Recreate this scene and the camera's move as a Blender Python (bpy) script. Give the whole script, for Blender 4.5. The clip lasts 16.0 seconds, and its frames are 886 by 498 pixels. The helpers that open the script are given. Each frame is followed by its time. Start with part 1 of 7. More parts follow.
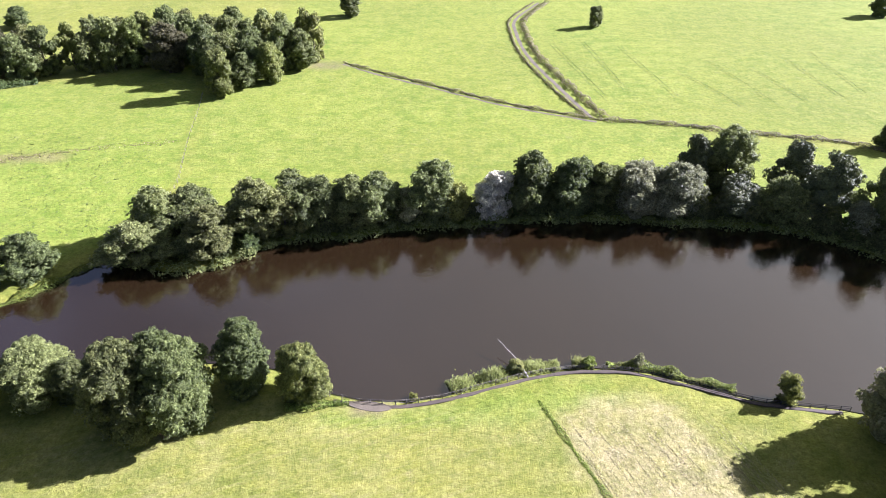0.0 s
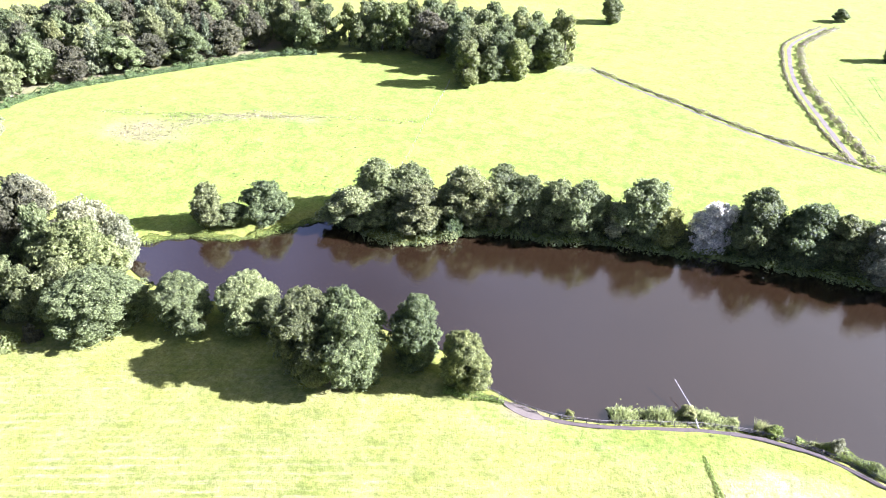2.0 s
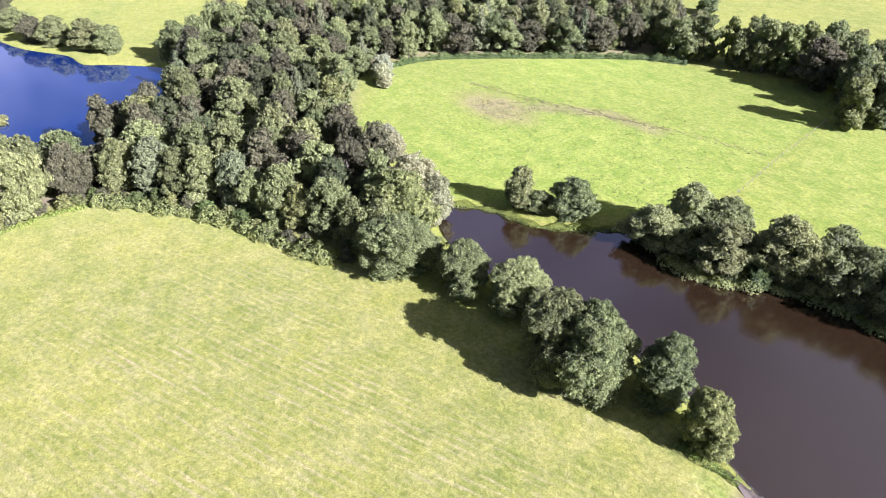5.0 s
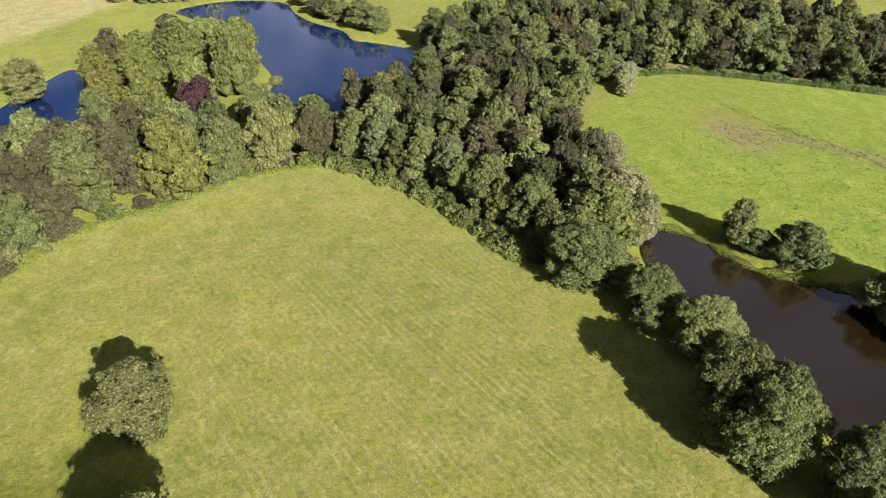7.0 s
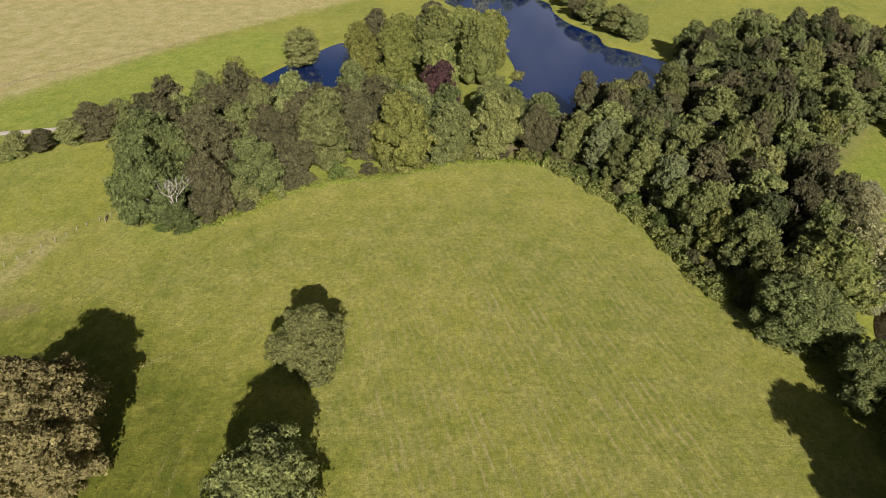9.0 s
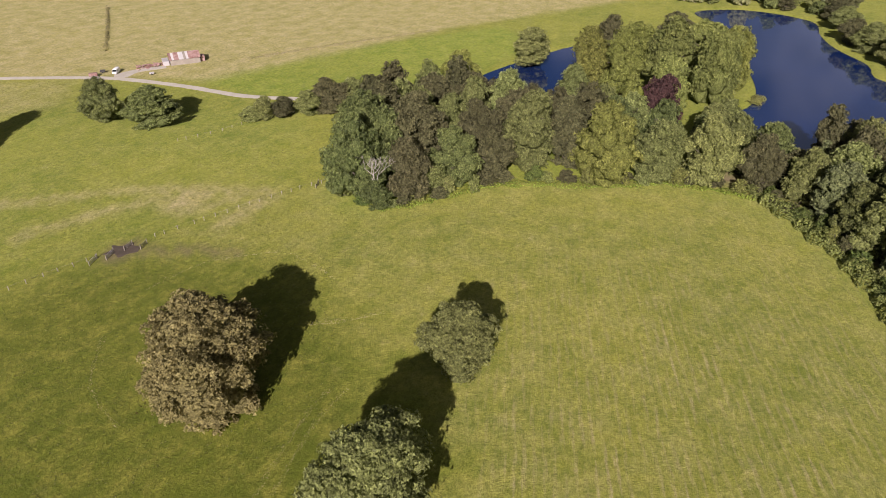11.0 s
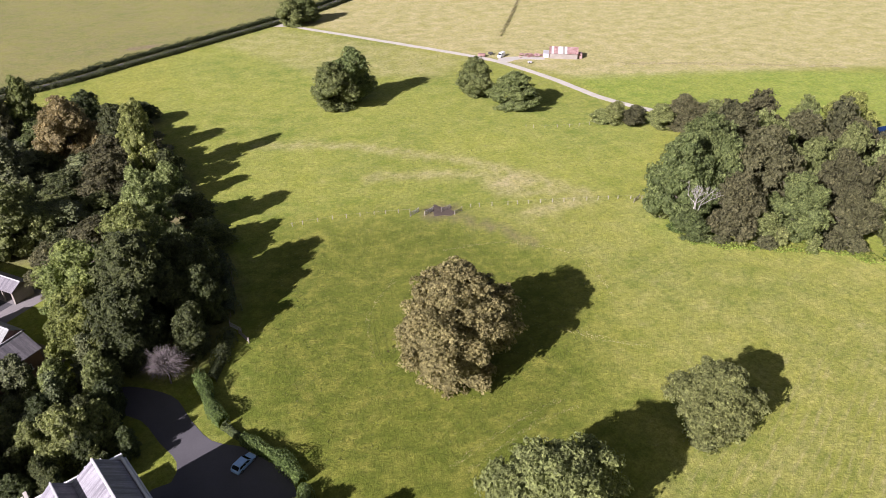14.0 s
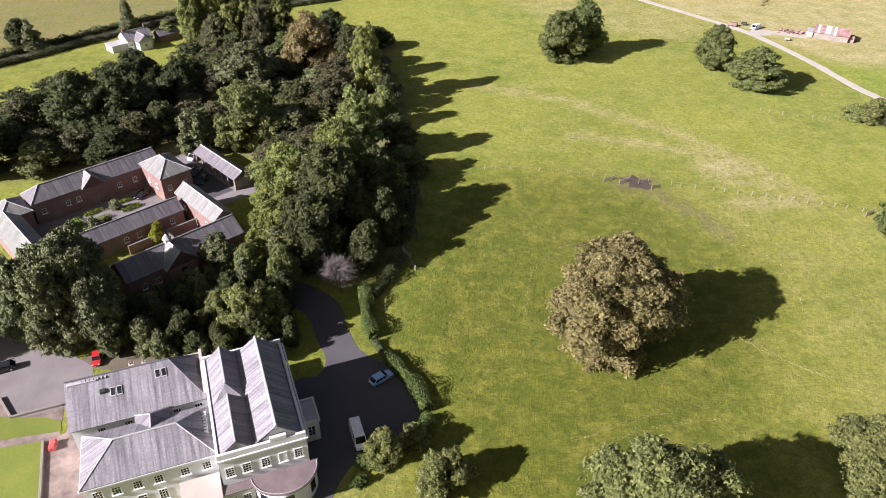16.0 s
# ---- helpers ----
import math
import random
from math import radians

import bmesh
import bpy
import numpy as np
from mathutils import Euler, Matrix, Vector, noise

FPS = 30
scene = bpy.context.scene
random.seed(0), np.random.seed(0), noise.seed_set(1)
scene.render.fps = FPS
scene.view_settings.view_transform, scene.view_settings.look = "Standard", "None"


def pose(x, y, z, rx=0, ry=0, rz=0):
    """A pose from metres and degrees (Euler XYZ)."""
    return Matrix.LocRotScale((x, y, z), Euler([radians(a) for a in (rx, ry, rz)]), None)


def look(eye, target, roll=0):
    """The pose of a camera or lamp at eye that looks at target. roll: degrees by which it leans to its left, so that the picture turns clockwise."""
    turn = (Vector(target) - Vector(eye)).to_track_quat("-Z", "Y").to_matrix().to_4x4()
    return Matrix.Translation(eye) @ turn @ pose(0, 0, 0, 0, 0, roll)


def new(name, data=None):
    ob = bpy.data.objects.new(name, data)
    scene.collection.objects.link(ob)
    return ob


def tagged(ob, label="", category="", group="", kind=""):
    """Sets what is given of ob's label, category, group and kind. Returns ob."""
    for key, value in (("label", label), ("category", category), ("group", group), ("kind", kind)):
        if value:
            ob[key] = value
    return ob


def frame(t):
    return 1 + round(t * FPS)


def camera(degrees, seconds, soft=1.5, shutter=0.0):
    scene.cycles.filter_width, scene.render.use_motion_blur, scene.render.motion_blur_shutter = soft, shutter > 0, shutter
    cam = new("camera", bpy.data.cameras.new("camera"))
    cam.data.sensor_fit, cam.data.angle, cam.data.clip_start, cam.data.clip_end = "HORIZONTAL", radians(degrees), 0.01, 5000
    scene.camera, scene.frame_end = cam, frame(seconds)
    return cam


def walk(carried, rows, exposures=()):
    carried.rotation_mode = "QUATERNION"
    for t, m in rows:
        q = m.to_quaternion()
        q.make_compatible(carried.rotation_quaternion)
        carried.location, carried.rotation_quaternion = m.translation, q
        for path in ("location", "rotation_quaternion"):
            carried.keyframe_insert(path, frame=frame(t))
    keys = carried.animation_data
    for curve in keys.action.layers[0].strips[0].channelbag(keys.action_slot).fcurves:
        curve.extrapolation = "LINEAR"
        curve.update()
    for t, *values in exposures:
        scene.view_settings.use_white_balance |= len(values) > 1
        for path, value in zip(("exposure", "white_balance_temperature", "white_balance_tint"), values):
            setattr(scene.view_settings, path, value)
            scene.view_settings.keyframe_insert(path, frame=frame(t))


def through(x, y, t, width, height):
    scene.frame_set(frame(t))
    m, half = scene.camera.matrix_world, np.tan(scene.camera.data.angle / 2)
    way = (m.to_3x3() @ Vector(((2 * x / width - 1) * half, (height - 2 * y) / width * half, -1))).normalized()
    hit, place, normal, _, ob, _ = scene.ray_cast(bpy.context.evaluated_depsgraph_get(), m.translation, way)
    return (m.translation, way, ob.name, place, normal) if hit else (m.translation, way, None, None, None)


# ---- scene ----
cam = camera(65.9, 16.0, soft=1.0)
# seconds, eye, heading, tilt, lean to the right
ROWS = [
    (0.0, 0.0, 0.0, 96.0, 0.0, -32.73, -0.26),
    (0.5, 1.67, 0.2, 95.98, 5.31, -32.68, -0.3),
    (1.0, 3.35, 0.59, 95.85, 10.82, -32.63, -0.26),
    (1.5, 5.01, 1.18, 95.68, 16.46, -32.58, -0.27),
    (2.0, 6.67, 1.98, 95.66, 22.07, -32.59, -0.22),
    (2.5, 8.19, 2.91, 95.79, 27.47, -32.62, -0.01),
    (3.0, 9.56, 3.92, 95.96, 32.79, -32.65, -0.04),
    (3.5, 10.89, 4.95, 96.14, 38.04, -32.69, -0.0),
    (4.0, 12.2, 6.11, 96.32, 43.49, -32.71, 0.04),
    (6.5, 16.36, 15.62, 95.34, 70.8, -32.59, 0.07),
    (7.0, 16.6, 17.51, 95.12, 76.42, -32.54, 0.16),
    (7.5, 16.64, 19.35, 94.78, 81.98, -32.43, 0.1),
    (8.0, 16.55, 21.05, 94.34, 87.5, -32.37, -0.02),
    (8.5, 16.25, 22.7, 93.93, 92.86, -32.3, -0.14),
    (9.0, 15.69, 24.34, 93.59, 98.09, -32.29, -0.27),
    (11.5, 8.42, 33.25, 92.65, 124.36, -32.11, 0.27),
    (12.0, 6.71, 34.79, 92.47, 130.04, -32.05, 0.46),
    (12.5, 5.04, 36.1, 92.11, 135.67, -31.89, 0.53),
    (13.0, 3.49, 37.12, 91.73, 141.2, -31.71, 0.42),
    (13.5, 1.83, 37.91, 91.35, 146.48, -31.55, 0.2),
    (14.0, -0.07, 38.57, 91.02, 151.82, -31.47, 0.05),
    (14.5, -1.99, 39.04, 90.82, 157.05, -32.58, -0.26),
    (15.0, -3.74, 39.42, 90.76, 162.03, -34.01, -0.5),
    (15.5, -5.25, 39.79, 90.76, 167.04, -34.06, -0.87),
    (16.0, -6.67, 39.95, 90.77, 172.17, -35.53, -1.16),
]
EXPOSURES = [(0.0, 2.16, 5250, 31), (0.5, 2.6, 5100, 36), (1.0, 2.87, 4950, 37), (1.5, 2.92, 4900, 37), (2.5, 2.92, 4950, 38), (3.5, 2.78, 5000, 40), (4.0, 2.5, 5050, 40), (6.5, 1.76, 5500, 26),
             (7.0, 1.34, 5950, 18), (8.0, 1.05, 6200, 15), (9.0, 0.82, 6350, 19), (11.5, 0.87, 6250, 28), (12.5, 1.18, 5900, 30), (14.0, 1.36, 5750, 28), (15.0, 1.34, 5800, 27), (16.0, 1.46, 5850, 26)]
walk(cam, [(t, pose(x, y, z, 90 + tilt, 0, heading) @ pose(0, 0, 0, 0, 0, -lean)) for t, x, y, z, heading, tilt, lean in ROWS], EXPOSURES)

# ---- sky and sun ----
SUN_AZIMUTH, SUN_HEIGHT = 19.0, 27.5          # degrees from +x towards +y, and above the horizon
world = bpy.data.worlds.new("sky")
scene.world = world
world.use_nodes = True
wn = world.node_tree
sky = wn.nodes.new("ShaderNodeTexSky")
sky.sky_type, sky.sun_disc = "NISHITA", False
sky.sun_elevation, sky.sun_rotation = radians(SUN_HEIGHT), radians(90 - SUN_AZIMUTH)
sky.air_density, sky.dust_density, sky.ozone_density = 1.0, 1.0, 4.0
# scattered fair-weather cloud over the clear sky
spread = wn.nodes.new("ShaderNodeTexCoord")
puffs = wn.nodes.new("ShaderNodeTexNoise")
puffs.inputs["Scale"].default_value, puffs.inputs["Detail"].default_value, puffs.inputs["Roughness"].default_value = 2.2, 5.0, 0.6
wn.links.new(spread.outputs["Generated"], puffs.inputs["Vector"])
cover = wn.nodes.new("ShaderNodeMapRange")
cover.inputs["From Min"].default_value, cover.inputs["From Max"].default_value, cover.inputs["To Max"].default_value = 0.47, 0.66, 0.85
wn.links.new(puffs.outputs["Fac"], cover.inputs[0])
white = wn.nodes.new("ShaderNodeHueSaturation")
white.inputs["Saturation"].default_value, white.inputs["Value"].default_value = 0.20, 3.4
wn.links.new(sky.outputs[0], white.inputs["Color"])
blend = wn.nodes.new("ShaderNodeMix")
blend.data_type = "RGBA"
wn.links.new(cover.outputs[0], blend.inputs[0])
wn.links.new(sky.outputs[0], blend.inputs[6])
wn.links.new(white.outputs[0], blend.inputs[7])
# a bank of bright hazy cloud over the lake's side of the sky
# never in view; added, and tinted warm, to brighten what the lake reflects
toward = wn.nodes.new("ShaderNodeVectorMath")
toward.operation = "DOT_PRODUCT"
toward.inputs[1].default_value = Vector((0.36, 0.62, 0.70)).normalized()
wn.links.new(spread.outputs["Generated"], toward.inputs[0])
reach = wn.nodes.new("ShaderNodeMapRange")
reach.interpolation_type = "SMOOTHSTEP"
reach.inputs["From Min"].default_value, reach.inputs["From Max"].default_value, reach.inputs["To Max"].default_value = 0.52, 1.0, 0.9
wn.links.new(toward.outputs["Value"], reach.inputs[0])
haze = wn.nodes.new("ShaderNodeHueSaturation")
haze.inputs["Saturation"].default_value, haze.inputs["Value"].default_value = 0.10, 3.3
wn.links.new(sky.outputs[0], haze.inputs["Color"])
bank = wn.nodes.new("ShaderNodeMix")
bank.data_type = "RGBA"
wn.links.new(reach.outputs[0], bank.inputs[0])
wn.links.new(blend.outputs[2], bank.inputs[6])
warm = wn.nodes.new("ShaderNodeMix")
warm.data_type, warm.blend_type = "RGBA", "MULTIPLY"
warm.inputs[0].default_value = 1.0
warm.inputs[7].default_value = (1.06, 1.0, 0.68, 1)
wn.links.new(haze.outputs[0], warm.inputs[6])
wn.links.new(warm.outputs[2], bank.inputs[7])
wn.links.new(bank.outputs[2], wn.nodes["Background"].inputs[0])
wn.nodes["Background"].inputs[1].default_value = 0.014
lamp = bpy.data.lights.new("sun", "SUN")
lamp.energy, lamp.angle, lamp.color = 5.0, radians(0.6), (1.0, 0.93, 0.82)
sa, sh = radians(SUN_AZIMUTH), radians(SUN_HEIGHT)
new("sun", lamp).matrix_world = look((400 * math.cos(sa) * math.cos(sh), 400 * math.sin(sa) * math.cos(sh), 400 * math.sin(sh)), (0, 0, 0))


# ---- materials ----
class Nodes:
    """A small hand for wiring one material."""

    def __init__(self, name):
        self.mat = bpy.data.materials.new(name)
        self.mat.use_nodes = True
        self.tree = self.mat.node_tree
        self.bsdf = self.tree.nodes["Principled BSDF"]

    def add(self, kind, **values):
        n = self.tree.nodes.new("ShaderNode" + kind)
        for key, v in values.items():
            n.inputs[key.replace("_", " ")].default_value = v
        return n

    def link(self, a, b):
        self.tree.links.new(a, b)

    def coords(self, scale=(1, 1, 1), turn=0.0, local=False):
        source = self.tree.nodes.new("ShaderNodeTexCoord" if local else "ShaderNodeNewGeometry")
        turned = self.add("Mapping", Rotation=(0, 0, radians(turn)))
        m = self.add("Mapping", Scale=scale)
        self.link(source.outputs["Object" if local else "Position"], turned.inputs[0])
        self.link(turned.outputs[0], m.inputs[0])
        return m.outputs[0]

    def noise(self, scale, detail=3.0, rough=0.55, where=None):
        n = self.add("TexNoise", Scale=scale, Detail=detail, Roughness=rough)
        self.link(where if where else self.coords(), n.inputs["Vector"])
        return n.outputs["Fac"]

    def ramp(self, fac, low, high):
        r = self.add("MapRange", From_Min=low, From_Max=high)
        self.link(fac, r.inputs[0])
        return r.outputs[0]

    def math(self, op, a, b):
        n = self.add("Math")
        n.operation = op
        for i, v in enumerate((a, b)):
            if isinstance(v, (int, float)):
                n.inputs[i].default_value = v
            else:
                self.link(v, n.inputs[i])
        return n.outputs[0]

    def mix(self, fac, a, b):
        n = self.tree.nodes.new("ShaderNodeMix")
        n.data_type = "RGBA"
        for socket, v in ((n.inputs[0], fac), (n.inputs[6], a), (n.inputs[7], b)):
            if isinstance(v, (int, float)):
                socket.default_value = v
            elif isinstance(v, tuple):
                socket.default_value = (*v, 1) if len(v) == 3 else v
            else:
                self.link(v, socket)
        return n.outputs[2]

    def bump(self, height, strength, distance):
        b = self.add("Bump", Strength=strength, Distance=distance)
        self.link(height, b.inputs["Height"])
        self.link(b.outputs[0], self.bsdf.inputs["Normal"])


def surface(name, base, worn, rough=0.85, grain=1.2, patch=0.15, amount=0.6, bump=0.3, depth=0.03, metal=0.0, local=False, stretch=(1, 1, 1)):
    """A surface with patches and grain of a second colour, and fine relief."""
    n = Nodes(name)
    where = n.coords(stretch, local=local)
    big = n.ramp(n.noise(patch, 4, where=where), 0.35, 0.65)
    fine = n.ramp(n.noise(grain, 5, 0.65, where=where), 0.3, 0.7)
    fac = n.math("MULTIPLY", n.math("ADD", n.math("MULTIPLY", big, 0.6), n.math("MULTIPLY", fine, 0.4)), amount)
    info = n.add("ObjectInfo")
    tone = n.add("HueSaturation")
    n.link(n.mix(fac, base, worn), tone.inputs["Color"])
    n.link(n.math("ADD", n.math("MULTIPLY", info.outputs["Random"], 0.16), 0.92), tone.inputs["Value"])
    n.link(tone.outputs[0], n.bsdf.inputs["Base Color"])
    n.bsdf.inputs["Roughness"].default_value = rough
    n.bsdf.inputs["Metallic"].default_value = metal
    n.bump(fine, bump, depth)
    return n.mat


def leaf_material(name, dark, light, hue=0.012, value=0.36, through=0.46):
    """Foliage: each tuft its own shade, each tree its own tint."""
    n = Nodes(name)
    tuft = n.add("Attribute")
    tuft.attribute_name = "tuft"
    info = n.add("ObjectInfo")
    speck = n.ramp(n.noise(2.1, 3, 0.75), 0.38, 0.62)
    clump = n.ramp(n.noise(0.75, 2, 0.5), 0.35, 0.65)
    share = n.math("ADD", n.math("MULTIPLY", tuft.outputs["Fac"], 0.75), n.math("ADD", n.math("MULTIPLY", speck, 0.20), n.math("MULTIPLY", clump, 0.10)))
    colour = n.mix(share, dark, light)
    tone = n.add("HueSaturation")
    n.link(colour, tone.inputs["Color"])
    n.link(n.math("ADD", n.math("MULTIPLY", info.outputs["Random"], hue * 2), 0.5 - hue), tone.inputs["Hue"])
    wild = n.math("FRACT", n.math("MULTIPLY", info.outputs["Random"], 7.31), 0.0)
    n.link(n.math("MULTIPLY", n.math("ADD", n.math("MULTIPLY", wild, value), 1 - value / 2), n.math("ADD", n.math("MULTIPLY", speck, 0.8), 0.66)), tone.inputs["Value"])
    n.bump(n.math("ADD", speck, n.math("MULTIPLY", clump, 1.5)), 0.8, 0.30)
    n.link(tone.outputs[0], n.bsdf.inputs["Base Color"])
    n.bsdf.inputs["Roughness"].default_value = 0.5
    n.bsdf.inputs["Specular IOR Level"].default_value = 0.4
    back = n.add("BsdfTranslucent")
    n.link(tone.outputs[0], back.inputs["Color"])
    both = n.add("MixShader")
    both.inputs[0].default_value = through
    n.link(n.bsdf.outputs[0], both.inputs[1])
    n.link(back.outputs[0], both.inputs[2])
    n.link(both.outputs[0], n.tree.nodes["Material Output"].inputs["Surface"])
    return n.mat


def ground_material():
    n = Nodes("pasture")
    soil = n.add("Attribute")
    soil.attribute_name = "soil"
    parts = n.add("SeparateColor")
    n.link(soil.outputs["Color"], parts.inputs[0])
    dry, lush, grain = parts.outputs
    rows, rough = n.math("MAXIMUM", grain, 0.0), n.math("MAXIMUM", n.math("MULTIPLY", grain, -1.0), 0.0)
    mud = soil.outputs["Alpha"]
    wide = n.ramp(n.noise(0.022, 4, 0.6), 0.36, 0.64)
    middle = n.ramp(n.noise(0.13, 6, 0.68), 0.36, 0.64)
    fine = n.ramp(n.noise(0.9, 6, 0.75), 0.36, 0.64)
    speck = n.ramp(n.noise(2.6, 4, 0.7), 0.36, 0.64)
    tuft = n.ramp(n.noise(0.75, 4, 0.65), 0.49, 0.63)
    mottle = n.ramp(n.noise(0.30, 4, 0.65), 0.40, 0.62)
    bare = n.ramp(n.noise(0.24, 5, 0.7), 0.58, 0.72)
    wave = n.add("TexWave", Scale=0.18, Distortion=5.0, Detail=4.0, Detail_Scale=0.35, Detail_Roughness=0.65)
    wave.bands_direction = "Y"
    n.link(n.coords((1, 1, 1), -23), wave.inputs["Vector"])
    dashes = n.ramp(n.noise(1.0, 5, 0.7, n.coords((0.11, 0.95, 1), -23)), 0.45, 0.62)
    lines = n.math("MULTIPLY", n.ramp(wave.outputs["Fac"], 0.35, 0.85), dashes)
    broad = n.ramp(n.noise(1.0, 3, 0.55, n.coords((0.012, 0.09, 1), -23)), 0.40, 0.62)
    grass = n.mix(wide, (0.086, 0.116, 0.008), (0.225, 0.217, 0.028))
    grass = n.mix(n.math("MULTIPLY", middle, 0.6), grass, (0.240, 0.228, 0.040))
    grass = n.mix(n.math("MULTIPLY", lush, 0.85), grass, n.mix(middle, (0.104, 0.190, 0.008), (0.172, 0.250, 0.016)))
    drift = n.ramp(n.noise(0.009, 3, 0.5), 0.42, 0.60)
    grass = n.mix(n.math("MULTIPLY", drift, 0.45), grass, (0.112, 0.145, 0.012))
    straw = n.mix(middle, (0.270, 0.236, 0.100), (0.375, 0.318, 0.168))
    share = n.math("ADD", n.math("MULTIPLY", n.math("MULTIPLY", dry, dry), 0.7), n.math("MULTIPLY", dry, n.math("ADD", n.math("MULTIPLY", middle, 0.30), n.math("ADD", n.math("MULTIPLY", fine, 0.15), n.math("MULTIPLY", bare, 0.4)))))
    colour = n.mix(share, grass, straw)
    colour = n.mix(n.math("MULTIPLY", bare, 0.22), colour, straw)
    streak = n.math("MULTIPLY", rows, n.math("MULTIPLY", lines, n.math("ADD", n.math("MULTIPLY", broad, 0.40), n.math("ADD", n.math("MULTIPLY", bare, 0.30), 0.44))))
    colour = n.mix(n.math("MULTIPLY", n.math("MULTIPLY", rows, n.math("SUBTRACT", 1.0, wave.outputs["Fac"])), n.math("MULTIPLY", n.math("MULTIPLY", broad, dashes), 0.45)), colour, (0.082, 0.112, 0.010))
    colour = n.mix(streak, colour, (0.285, 0.245, 0.122))
    colour = n.mix(n.math("MULTIPLY", tuft, n.math("ADD", n.math("MULTIPLY", lush, 0.10), 0.34)), colour, (0.070, 0.100, 0.010))
    colour = n.mix(n.math("MULTIPLY", mottle, 0.26), colour, (0.215, 0.194, 0.034))
    colour = n.mix(n.math("MULTIPLY", rough, 0.7), colour, n.mix(n.math("MULTIPLY", mottle, middle), (0.062, 0.078, 0.007), (0.150, 0.142, 0.024)))
    value = n.add("HueSaturation")
    n.link(colour, value.inputs["Color"])
    n.link(n.math("ADD", n.math("MULTIPLY", n.math("ADD", n.math("MULTIPLY", speck, 0.36), n.math("MULTIPLY", fine, 0.44)), n.math("ADD", n.math("MULTIPLY", mottle, 0.4), 0.75)), 0.63), value.inputs["Value"])
    colour = value.outputs[0]
    colour = n.mix(n.math("MULTIPLY", mud, n.math("ADD", n.math("MULTIPLY", middle, 0.5), 0.6)), colour, n.mix(fine, (0.120, 0.075, 0.060), (0.190, 0.135, 0.105)))
    n.link(colour, n.bsdf.inputs["Base Color"])
    n.bsdf.inputs["Roughness"].default_value = 0.95
    n.bsdf.inputs["Specular IOR Level"].default_value = 0.15
    n.bsdf.inputs["Sheen Weight"].default_value = 0.07
    n.bsdf.inputs["Sheen Roughness"].default_value = 0.5
    n.bsdf.inputs["Sheen Tint"].default_value = (0.62, 0.72, 0.28, 1)
    n.bump(n.math("ADD", n.math("MULTIPLY", speck, 0.5), fine), 0.55, 0.14)
    return n.mat


def water_material(name, body, ripple, ior):
    n = Nodes(name)
    murk = n.ramp(n.noise(0.03, 3), 0.3, 0.7)
    n.link(n.mix(murk, body, tuple(c * 0.8 for c in body)), n.bsdf.inputs["Base Color"])
    n.bsdf.inputs["Roughness"].default_value = 0.09 if ior < 2 else 0.04
    n.bsdf.inputs["IOR"].default_value = ior
    waves = n.math("ADD", n.noise(1.1, 2, 0.5, n.coords((1, 2.2, 1), 20)), n.math("MULTIPLY", n.noise(0.12, 2), 1.5))
    n.bump(waves, ripple, 0.12)
    return n.mat


